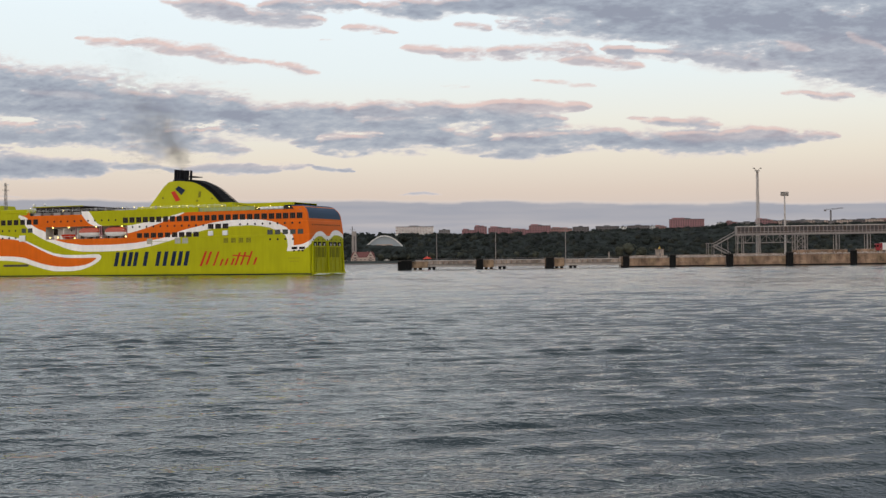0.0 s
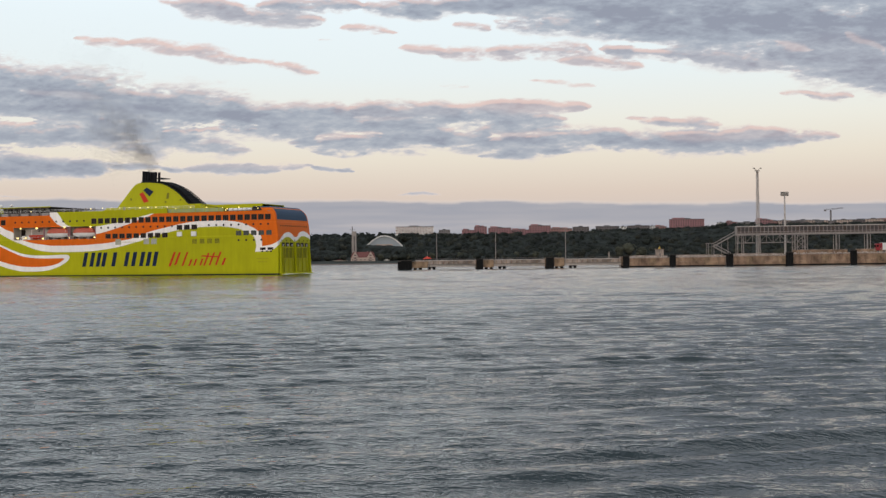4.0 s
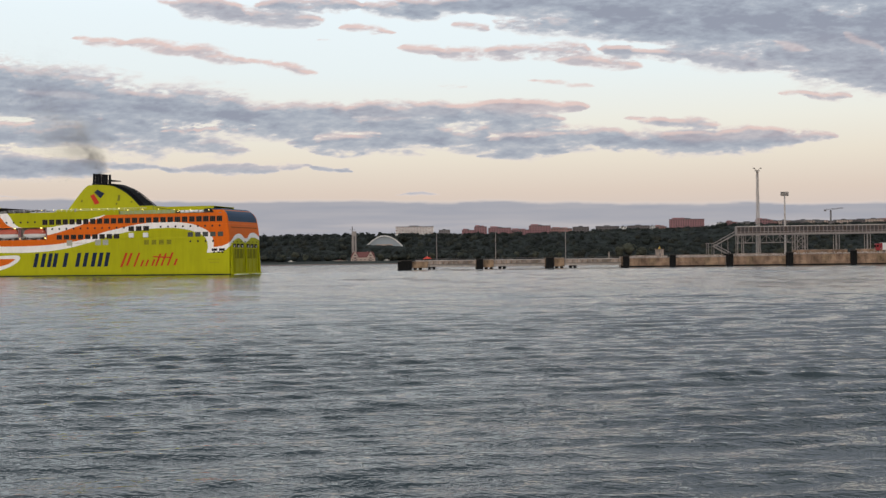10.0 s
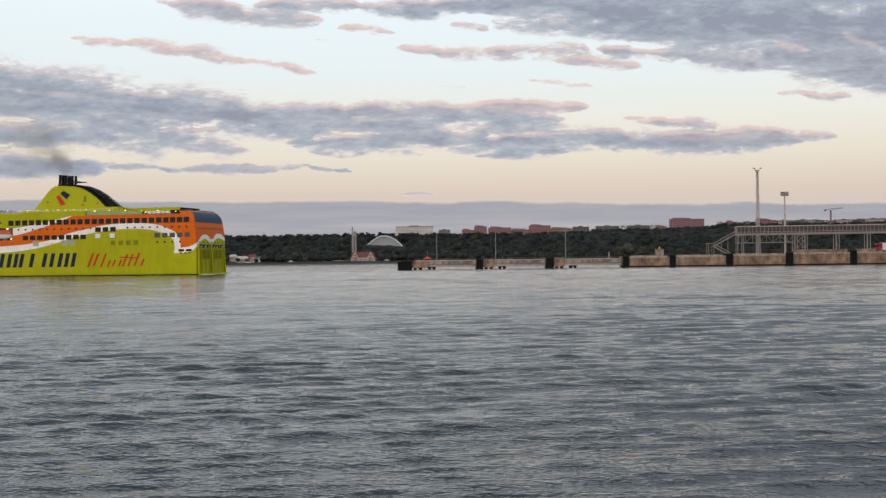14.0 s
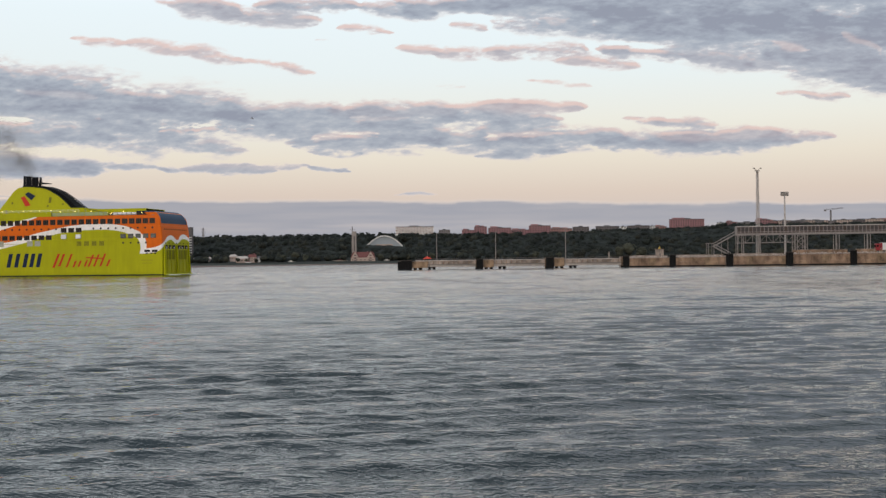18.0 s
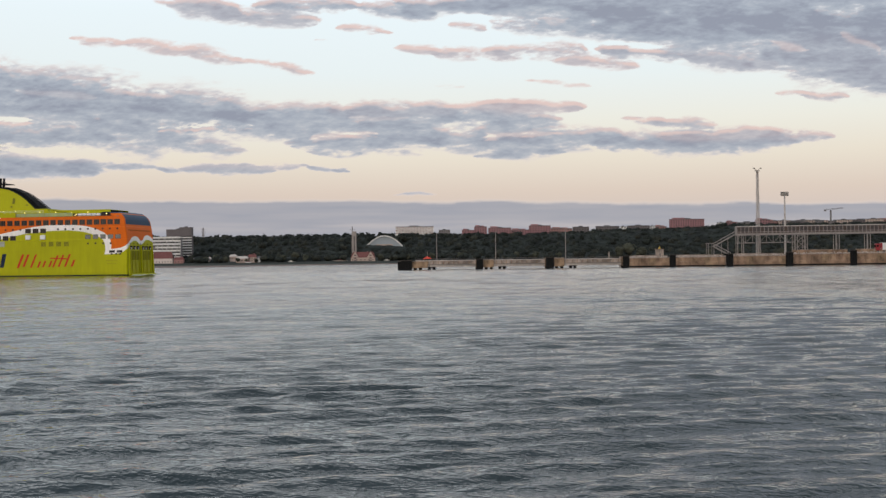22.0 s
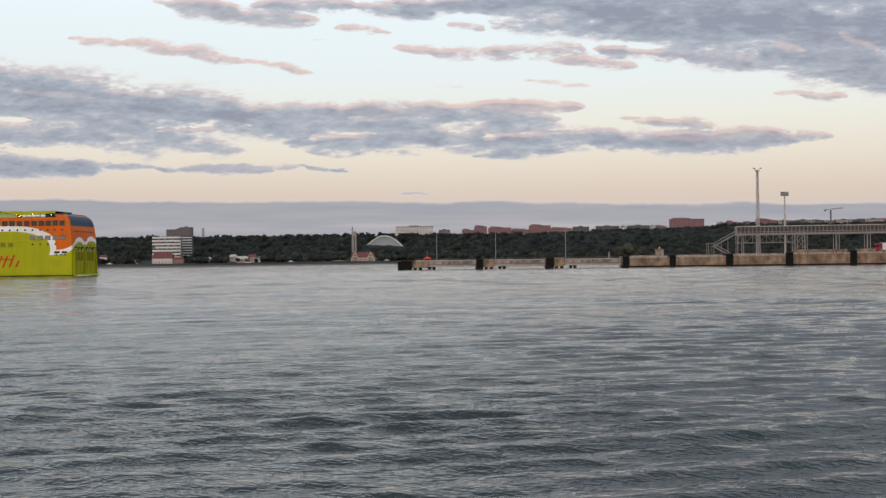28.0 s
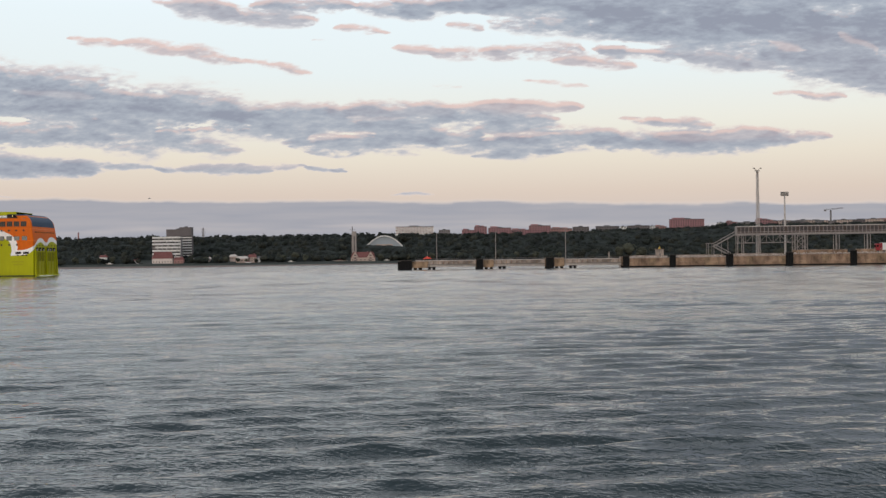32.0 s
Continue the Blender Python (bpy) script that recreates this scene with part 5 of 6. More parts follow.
def shore_trees():
    """Single trees that stand out along the beach and the hillside."""
    rng = np.random.default_rng(21)
    ball, ball_faces = lobe_shapes()
    models = []
    for k in range(4):
        tree = thing("tree", 0, 0, 0, "round broadleaf tree above the beach", "tree", "trees along the far shore")
        bm = bmesh.new()
        bar(bm, (0, 0, -0.5), (0.2, 0, 5.0), 0.38, 7, 0.22)
        for j in range(5):
            a = j * 1.26 + k
            bar(bm, (0.15, 0, 3.0 + 0.4 * j), (2.4 * math.cos(a), 2.4 * math.sin(a), 6.0 + 0.6 * j), 0.16, 5, 0.06)
        part("trunk", bm, BARK, tree)
        c = crown_cloud(rng, 12.0, 11.0, 90)
        v, f = clump_points(rng, c, rng.uniform(0.5, 1.2, 90))
        heart = crown_cloud(rng, 11.0, 7.5, 10)
        lobes = ball[None] * rng.uniform(1.9, 3.2, (10, 1, 1)) * rng.uniform(0.72, 1.2, (10, len(ball), 1)) + heart[:, None, :]
        f = np.concatenate([f, len(v) + (np.arange(10)[:, None, None] * len(ball) + ball_faces[None]).reshape(-1, 3)])
        v = np.concatenate([v, lobes.reshape(-1, 3)])
        part("crown", fast_mesh("crown", v, f, [LEAF2 if k == 2 else LEAF3], None, True), None, tree)
        models.append(tree)
    spots = [(-364, 0.7), (-348, 0.6), (-331, 0.65), (-283, 1.1), (-262, 1.35), (-244, 1.1), (-229, 0.9), (-175, 0.9), (-110, 1.0), (-60, 1.0), (-92, 0.8), (312, 1.75), (331, 2.1), (350, 1.7), (95, 1.0), (130, 1.2),
             (165, 1.1), (205, 1.0), (245, 1.2), (-420, 1.0), (-402, 1.2), (-384, 0.9), (-560, 1.0), (-585, 1.15), (-610, 0.9), (-650, 1.1), (430, 1.1), (470, 1.3), (520, 1.2), (600, 1.2), (690, 1.3), (760, 1.1), (-20, 1.1), (30, 1.2)]
    for k, (x, size) in enumerate(spots):
        y = SHORE + 32 + 9 * math.sin(k * 2.3)
        m = pose(x * y / 2100, y, float(land_height(np.array(x * y / 2100), np.array(y))), 0, 0, 77 * k) @ Matrix.Diagonal((size, size, size * 0.95, 1))
        tree = models[k % 4] if k < 4 else copy_thing(models[k % 4], pose(0, 0, 0))
        tree.matrix_basis = m


shore_trees()


def block(name, x, y, w, depth, z0, hgt, wall, storeys, bays, label, category="apartment block", roof=ROOFGREY, winh=0.5, winw=0.55, stripes=None, stripe_h=0.3, turn=0.0, group="", stepped=0, checker=None):
    """A far building: walls, a flat roof with parapet, window rows that are cut in as panes with frames, and a plant room."""
    b = thing(name, x, y, z0, label, category, group, turn=turn)
    part("wall", one_box(-w / 2, w / 2, 0, depth, -6, hgt), wall, b)
    part("roof", one_box(-w / 2 - 0.3, w / 2 + 0.3, -0.3, depth + 0.3, hgt, hgt + 0.7), roof, b)
    part("plant_room", one_box(-w * 0.14, w * 0.1, depth * 0.3, depth * 0.7, hgt + 0.7, hgt + 2.4), roof, b)
    pitch, step = hgt / storeys, w / bays
    bm = bmesh.new()
    box(bm, -step * winw / 2, step * winw / 2, -0.08, 0.05, 0, pitch * winh)
    pane = bpy.data.meshes.new("pane")
    bm.to_mesh(pane)
    bm.free()
    pane.materials.append(FARGLASS)
    # set-back top storeys of uneven length
    for k in range(stepped):
        a = -w / 2 + w * (0.08 + 0.46 * k)
        part("top_storey", one_box(a, a + w * (0.34 - 0.1 * k), 0.6, depth - 1, hgt + 0.7, hgt + 0.7 + 2.6 - 0.9 * k), wall, b)
    if checker:
        bm = bmesh.new()
        box(bm, -step * 0.5, step * 0.5, -0.5, -0.1, 0, pitch * 0.52)
        bay = bpy.data.meshes.new("balcony_front")
        bm.to_mesh(bay)
        bm.free()
        bay.materials.append(checker)
        for k in range(storeys):
            for j in range(k % 2, bays, 2):
                part("balcony_front", bay, None, b).location = (-w / 2 + step * (j + 0.5), 0, pitch * (k + 0.2))
    for k in range(storeys):
        for j in range(bays):
            ob = part("window", pane, None, b)
            ob.location = (-w / 2 + step * (j + 0.5), 0, pitch * (k + 0.28))
        if stripes:
            part("balcony_front", one_box(-w / 2 - 0.2, w / 2 + 0.2, -1.3, -0.02, pitch * k - 0.2, pitch * k + pitch * stripe_h), stripes, b)
    return b


def gable_house(name, x, y, z0, w, depth, hgt, rise, wall, label, bays=4, turn=0.0, gables=0, tiles=None):
    b = thing(name, x, y, z0, label, "house", turn=turn)
    part("wall", one_box(-w / 2, w / 2, 0, depth, -4, hgt), wall, b)
    bm = bmesh.new()
    r = [bm.verts.new(p) for p in ((-w / 2 - 0.5, -0.6, hgt - 0.2), (w / 2 + 0.5, -0.6, hgt - 0.2), (w / 2 + 0.5, depth + 0.6, hgt - 0.2), (-w / 2 - 0.5, depth + 0.6, hgt - 0.2), (-w * 0.42, depth / 2, hgt + rise), (w * 0.42, depth / 2, hgt + rise))]
    for f in ((0, 1, 5, 4), (2, 3, 4, 5), (1, 2, 5), (3, 0, 4), (3, 2, 1, 0)):
        bm.faces.new([r[k] for k in f])
    roof = part("roof", bm, tiles or TILE, b, "red tiled roof" if not tiles else "pale sheet roof")
    part("chimney", one_box(w * 0.18, w * 0.18 + 1.0, depth * 0.5, depth * 0.5 + 1, hgt + rise * 0.5, hgt + rise + 1.4), BRICK, roof)
    for k in range(gables):
        gx = -w * 0.32 + k * w * 0.64 / max(1, gables - 1)
        bm = bmesh.new()
        g = [bm.verts.new(p) for p in ((gx - w * 0.15, -0.4, hgt * 0.1), (gx + w * 0.15, -0.4, hgt * 0.1), (gx + w * 0.15, -0.4, hgt), (gx, -0.4, hgt + rise * 1.1), (gx - w * 0.15, -0.4, hgt))]
        h = [bm.verts.new((v.co.x, depth * 0.5, v.co.z)) for v in g]
        bm.faces.new(g)
        for j in range(5):
            bm.faces.new((g[j], h[j], h[(j + 1) % 5], g[(j + 1) % 5]))
        part("gable", bm, wall, b)
        for side in (-1, 1):
            a, c = Vector((gx, -0.9, hgt + rise * 1.1 + 0.3)), Vector((gx + side * w * 0.17, -0.9, hgt - 0.6))
            bm = bmesh.new()
            v = [bm.verts.new(q + Vector((0, dy, dz))) for dz in (0, -0.5) for q, dy in ((a, 0), (c, 0), (c, depth * 0.5), (a, depth * 0.5))]
            for f in ((0, 1, 2, 3), (7, 6, 5, 4), (0, 4, 5, 1), (1, 5, 6, 2), (2, 6, 7, 3), (3, 7, 4, 0)):
                bm.faces.new([v[q] for q in f])
            part("gable_roof", bm, tiles or TILE, b)
        for zz in (hgt * 0.35, hgt * 0.75, hgt + rise * 0.3):
            part("gable_window", one_box(gx - w * 0.05, gx + w * 0.05, -0.5, -0.38, zz, zz + 1.7), FARGLASS, b)
    for row in range(2 if hgt > 5.5 else 1):
        for k in range(bays):
            part("window", one_box(-w / 2 + w * (k + 0.32) / bays, -w / 2 + w * (k + 0.68) / bays, -0.5 if gables else -0.06, 0.05, 1.0 + row * 3.2, 2.6 + row * 3.2), FARGLASS, b)
    return b


def far(x, z, y):
    """Place on the far side for a direction x (right) and height z given at 2100 m."""
    return x * y / 2100, (z - EYE) * y / 2100 + EYE


def terrace_balconies(x, y, w, z0, hgt, storeys):
    """Rows of white balconies of uneven length, with dividing fins, hung on the front of the stepped block."""
    rng = random.Random(17)
    front = bpy.data.objects["terrace_block"]
    pitch = hgt / storeys
    for k in range(storeys + 1):
        a = -w / 2
        while a < w / 2 - 2:
            b = min(w / 2, a + rng.choice((5.0, 7.5, 10.0)))
            if rng.random() < 0.94:
                out = rng.uniform(1.2, 2.4)
                part("balcony_front", one_box(a, b - 0.5, -out, -0.02, pitch * k - 0.4, pitch * k + pitch * 0.42), WHITEBLD, front)
                if rng.random() < 0.7 and k < storeys:
                    part("dividing_fin", one_box(b - 0.9, b - 0.5, -out, -0.02, pitch * k + pitch * 0.42, pitch * (k + 1) - 0.4), WHITEBLD, front)
            a = b


def shore_buildings():
    # hotel tower with lower terrace block and a red-roofed house before it
    x, top = far(-467, 64.0, 2040)
    tower = block("hotel_tower", x, 2040, 42, 16, 4, top - 4, DARKBLD, 14, 9, "grey concrete hotel tower above the wood", "hotel", winh=0.55, winw=0.94, stripes=WHITEBLD, stripe_h=0.36)
    part("crown", one_box(-21.4, 21.4, -1.6, 16, (top - 4) * 0.80, top - 3.2), DARKBLD, tower, "blank dark concrete crown")
    wing = block("hotel_wing", x + 12, 2038, 20, 14, 4, top - 0.5, DARKBLD, 14, 4, "taller grey wing of the hotel", "hotel", winh=0.55, winw=0.94, stripes=WHITEBLD, stripe_h=0.36)
    part("crown", one_box(-10.3, 10.3, -1.6, 14, (top - 0.5) * 0.78, top + 0.3), DARKBLD, wing, "blank dark concrete crown")
    x, top = far(-489, 49.5, 2000)
    block("terrace_block", x, 2000, 48, 14, 3, top - 3, GREYBLD, 8, 10, "stepped block with broken rows of white balconies", "apartment block", winh=0.62, winw=0.94)
    terrace_balconies(x, 2000, 48, 3, top - 3, 8)
    gable_house("villa", far(-497, 0, 1985)[0], 1985, 2.2, 34, 12, 11, 11, VILLAWALL, "cream villa with red tiled hip roof by the beach", 7)
    gable_house("beach_house", far(-468, 0, 1982)[0], 1982, 2.0, 16, 9, 9, 4, BRICK2, "brown house with red roof by the beach", 3)
    for k, (px, w, hh, wall, lab) in enumerate(((-356, 20, 9, CREAM, "pale house among the trees"), (-338, 14, 12, CREAM, "cream house among the trees"), (-323, 13, 8, WHITEBLD, "small white house among the trees"),
                                                (-372, 11, 8, CREAM, "pale house up the slope"), (-602, 12, 9, WHITEBLD, "white house up the slope"), (-438, 10, 6, CREAM, "low cream house by the wood"), (-416, 8, 8, CREAM, "small cream house by the wood"), (-545, 9, 5, WHITEBLD, "low white house by the beach"), (-574, 20, 4, WHITEBLD, "long low white pavilion by the beach"))):
        y = 1990 + 8 * (k % 3)
        x, _ = far(px, 0, y)
        gable_house("house", x, y, float(land_height(np.array(x), np.array(y))) + (6 if k in (3, 4) else 2), w, 9, hh * 0.6, hh * 0.4, wall, lab, 3, tiles=(PANEL, None, GREYBLD)[k % 3])
    # cream house with two gables by the promenade
    x, _ = far(-142, 0, 1975)
    gable_house("promenade_house", x, 1975, 2.0, 40, 14, 9, 9, CREAM, "cream house with two gables and red roofs", 6, gables=2)
    # slab-like light tower and its lattice mast
    x, top = far(-157, 57.5, 2020)
    tw = thing("stone_tower", x, 2020, 4, "tall pale stone tower on the slope", "tower")
    part("shaft", one_box(-3.6, 3.6, 0, 5, -3, top - 4, 0.2), TOWERSTONE, tw)
    part("cap", one_box(-3.9, 3.9, -0.4, 5.4, top - 5.2, top - 4.4), TOWERSTONE, tw)
    part("slot", one_box(-0.8, 0.8, -0.1, 0.05, 18, top - 12), FARGLASS, tw)
    for px, top_z, base_y, lab in ((-160, 67, 2060, "thin lattice mast behind the tower"), (-424, 68, 2300, "lattice mast on the wooded ridge"),):
        x, top = far(px, top_z, base_y)
        gz = float(land_height(np.array(x), np.array(base_y)))
        mast = thing("lattice_mast", x, base_y, gz - 1, lab, "mast")
        part("lattice", lattice_mesh(4.6, 0.9, top - gz, 9, 0.24), STEEL, mast)
        for zz in (0.66, 0.78, 0.9):
            part("crossarm", one_bar((-4.4, 0, (top - gz) * zz), (4.4, 0, (top - gz) * zz), 0.3, 4), STEEL, mast)
    x, top = far(-645, 61.5, 2300)
    ch = thing("chimney_stack", x, 2300, 40, "banded red factory chimney on the ridge", "chimney")
    part("shaft", one_bar((0, 0, -2), (0, 0, top - 44), 2.0, 10, 1.4), BRICK2, ch)
    part("band", one_bar((0, 0, top - 44), (0, 0, top - 40), 1.5, 10, 1.4), BRICK, ch, "red painted band")
    # concert shell: a white arch over a pale screen
    x, top = far(-103.5, 49.7, 2160)
    sh = thing("concert_shell", x, 2160, 31.4, "white arched open-air concert shell", "concert hall")
    w, rise = 66.0 * 2160 / 2100, top - 31.4
    bm, bm2 = bmesh.new(), bmesh.new()
    steps = 40
    ring = []
    for k in range(steps + 1):
        u = -1 + 2 * k / steps
        ring.append((u * w / 2, rise * (1 - abs(u) ** 1.9)))
    for k in range(steps):
        (x0, z0), (x1, z1) = ring[k], ring[k + 1]
        a = [bm.verts.new(p) for p in ((x0, -4, z0), (x1, -4, z1), (x1, 1, z1 + 0.1), (x0, 1, z0 + 0.1), (x0 * 0.955, -4, z0 - 1.7), (x1 * 0.955, -4, z1 - 1.7), (x1 * 0.955, 1, z1 - 1.7), (x0 * 0.955, 1, z0 - 1.7))]
        for f in ((0, 1, 2, 3), (4, 7, 6, 5), (0, 4, 5, 1), (3, 2, 6, 7), (1, 5, 6, 2), (0, 3, 7, 4)):
            bm.faces.new([a[j] for j in f])
        b = [bm2.verts.new(p) for p in ((x0 * 0.955, 0, -14), (x1 * 0.955, 0, -14), (x1 * 0.955, 0, max(-5.9, z1 - 1.4)), (x0 * 0.955, 0, max(-5.9, z0 - 1.4)))]
        bm2.faces.new(b)
    part("arch", bm, WHITEBLD, sh, "white painted arch")
    part("shell_wall", bm2, SHELLSKIN, sh, "pale blue-grey panelled shell")
    part("stage_wall", one_box(-15, 15, -2.5, -0.5, -12, 3.6), CREAM, sh, "warm pale stage front")
    # blocks on the plateau; x and height as seen at 2100 m
    rows = ((-50, 67, 65.0, 13, WHITEBLD, 5, 13, "pale panel apartment block with brown bays"), (3, 20, 58.5, 8, GREYBLD, 2, 5, "low grey-beige block on the ridge"),
            (45, 22, 57.5, 10, BRICK, 3, 5, "red-brown apartment block on the ridge"), (67, 22, 63.5, 15, BRICK, 5, 5, "taller red apartment block on the ridge"), (101, 40, 61.0, 12, BRICK, 4, 9, "red apartment block on the ridge"),
            (137, 33, 57.0, 8, BRICK, 2, 7, "low red apartment block on the ridge"), (172, 38, 64.0, 14, BRICK, 4, 8, "red apartment block with stepped roof"), (210, 38, 58.5, 8, BRICK2, 2, 8, "brown low block on the ridge"),
            (245, 28, 61.0, 10, DARKBLD, 3, 6, "grey-brown block on the ridge"), (292, 40, 61.5, 12, DARKBLD, 3, 9, "dark grey-brown block on the ridge"), (320, 11, 60.5, 11, WHITEBLD, 3, 2, "white end of a block"),
            (347, 38, 62.0, 11, DARKBLD, 3, 9, "dark grey-brown slab block"), (372, 8, 61.0, 9, WHITEBLD, 3, 2, "white end of a slab block"), (386, 20, 60.0, 7, BRICK2, 2, 5, "low brown block on the ridge"),
            (433, 60, 72.5, 17, BRICK, 5, 14, "long red brick apartment block"), (494, 14, 65.5, 7, WHITEBLD, 2, 3, "small white block among trees"), (512, 18, 66.5, 7, BRICK, 2, 4, "small red block among trees"),
            (568, 24, 70.0, 10, BRICK, 3, 5, "red block behind the mast"), (606, 22, 68, 6, CREAM, 2, 5, "low cream block among trees"), (640, 24, 68.5, 6, GREYBLD, 2, 5, "low grey block among trees"),
            (668, 14, 67.0, 6, GREYBLD, 2, 3, "low grey block among trees"), (712, 26, 68, 6, CREAM, 2, 6, "low pale block among trees"), (765, 30, 69.0, 7, CREAM, 2, 6, "low cream block among trees"),
            (540, 46, 65.5, 6, GREYBLD, 2, 9, "long low grey roofs among trees"), (588, 40, 67.0, 6, BRICK2, 2, 8, "low brown block among trees"), (625, 44, 66.0, 6, DARKBLD, 2, 8, "long low dark block among trees"), (662, 40, 67.5, 7, CREAM, 2, 8, "low pale block among trees"),
            (700, 48, 66.5, 6, GREYBLD, 2, 9, "long low grey roofs among trees"), (742, 44, 68.0, 7, DARKBLD, 2, 8, "long low dark block among trees"), (790, 40, 67.5, 7, BRICK2, 2, 8, "low brown block among trees"))
    for k, (px, w, top_z, hh, wall, st, bays, lab) in enumerate(rows):
        y = 2330.0 + 6 * (k % 5)
        x, top = far(px, top_z, y)
        k1 = y / 2100
        block("apartment_block" if hh > 8 else "low_block", x, y, w * k1, 13, top - hh * k1, hh * k1 - 0.7, wall, st, bays, lab, winh=0.5, winw=0.3 if k == 0 else 0.5, group="buildings on the ridge", stepped=(2 if k % 2 else 1) if wall in (BRICK, BRICK2) else 0, checker=BRICK2 if k == 0 else None)
    # tower crane on the ridge
    x, top = far(687, 87.5, 2350)
    cr = thing("tower_crane", x, 2350, 50, "slim tower crane above the trees", "crane")
    part("tower", lattice_mesh(2.2, 2.0, top - 54, 8, 0.3), STEEL, cr)
    part("jib", lattice_beam((-13, 0, top - 53), (25, 0, top - 49.5), 1.6), STEEL, cr)
    part("cab", one_box(-1.2, 1.2, -1.2, 1.2, top - 56, top - 53), NAVY, cr)
    part("counterweight", one_box(-13, -8.5, -1.2, 1.2, top - 55, top - 52.2), GREYBLD, cr)


def lattice_beam(a, b, hgt):
    bm = bmesh.new()
    a, b = Vector(a), Vector(b)
    up = Vector((0, 0, hgt))
    bar(bm, a, b, 0.22, 4)
    bar(bm, a + up, b + up, 0.22, 4)
    n = 12
    for k in range(n):
        p, q = a.lerp(b, k / n), a.lerp(b, (k + 1) / n)
        bar(bm, p, q + up if k % 2 == 0 else q, 0.16, 4)
        bar(bm, p + up, q, 0.16, 4)
    return bm


shore_buildings()


def beach_boats():
    """Low pale hulls and shelters along the beach."""
    rng = random.Random(3)
    for k, (px, w) in enumerate(((-182, 26), (-268, 13), (-100, 12), (-590, 13), (-345, 12))):
        y = SHORE + 24 + 3 * (k % 3)
        x = px * y / 2100
        b = thing("moored_boat", x, y, float(land_height(np.array(x), np.array(y))) + 0.2, "pale boat drawn up on the far beach", "boat", "boats on the far beach")
        hull = boat_hull(w)
        part("hull", hull, WHITEBLD if k % 3 else PANEL, b)
        part("cabin", one_box(-w * 0.2, w * 0.15, -0.8, 0.8, 1.3, 2.7, 0.1), WHITEBLD if k % 4 else BRICK, b)


beach_boats()


# ---- the ferry berth on the opposite side of the basin ----
PIER = 600.0


def fender(x, w, top, y=PIER):
    f = thing("fender_panel", x, y, 0, "black rubber fender panel on the berth", "fender", "fenders along the berth")
    part("backing", one_box(-w / 2, w / 2, -0.8, 0.6, -1.0, top, 0.08), TYRE, f)
    n = 4
    for k in range(n):
        xx = -w / 2 + w * (k + 0.5) / n
        part("rubber_strip", one_box(xx - w * 0.09, xx + w * 0.09, -1.15, -0.8, -0.6, top - 0.25, 0.05), TYRE, f)
    part("cap", one_box(-w / 2 - 0.15, w / 2 + 0.15, -1.0, 0.8, top, top + 0.25, 0.04), FRAME_G, f)
    return f


def quay_section(x0, x1, top, y=PIER):
    """One caisson of the quay: face blocks with open joints, pale capping and stains."""
    q = thing("quay_section", (x0 + x1) / 2, y, 0, "tan weathered concrete quay section with stains", "quay", "sections of the quay")
    w = x1 - x0
    part("core", one_box(-w / 2, w / 2, 0.25, 36, -2.0, top - 0.5), PALECONC, q)
    part("capping", one_box(-w / 2, w / 2, -0.15, 36, top - 0.5, top, 0.06), PALECONC, q, "pale capping beam")
    part("dark_foot", one_box(-w / 2, w / 2, -0.05, 0.25, -1.5, 0.7), TYRE, q, "dark foot of the wall")
    n = max(3, round(w / 3.4))
    step = w / n
    rows = ((0.7, 2.6), (2.6, top - 0.5))
    for k in range(n):
        for z0, z1 in rows:
            bm = one_box(-w / 2 + k * step + 0.025, -w / 2 + (k + 1) * step - 0.025, 0.0, 0.3, z0 + 0.02, z1 - 0.02, 0.03)
            part("face_block", bm, RUST if (k * 7 + int(x0)) % 5 == 0 else CONCRETE, q)
    rng = random.Random(int(x0))
    for k in range(int(w / 1.1)):
        bm = bmesh.new()
        bmesh.ops.create_icosphere(bm, subdivisions=1, radius=1.0, matrix=Matrix.Translation((-w / 2 + 0.6 + k * 1.1 + rng.uniform(-0.3, 0.3), 0.5 + rng.uniform(-0.2, 0.5), top + 0.1)) @ Matrix.Diagonal((rng.uniform(0.25, 0.7), rng.uniform(0.25, 0.5), rng.uniform(0.12, 0.5), 1)))
        part("edge_stone", bm, GIRDER, q, "broken pale edge stone")
    return q


def bollard(x, y, z):
    b = thing("bollard", x, y, z, "pale steel mooring bollard on the quay edge", "bollard", "bollards on the quay")
    bm = bmesh.new()
    bar(bm, (0, 0, 0), (0, 0, 0.75), 0.34, 8, 0.28)
    bar(bm, (0, 0, 0.7), (0, 0, 0.95), 0.48, 8, 0.4)
    part("post", bm, PALECONC, b)


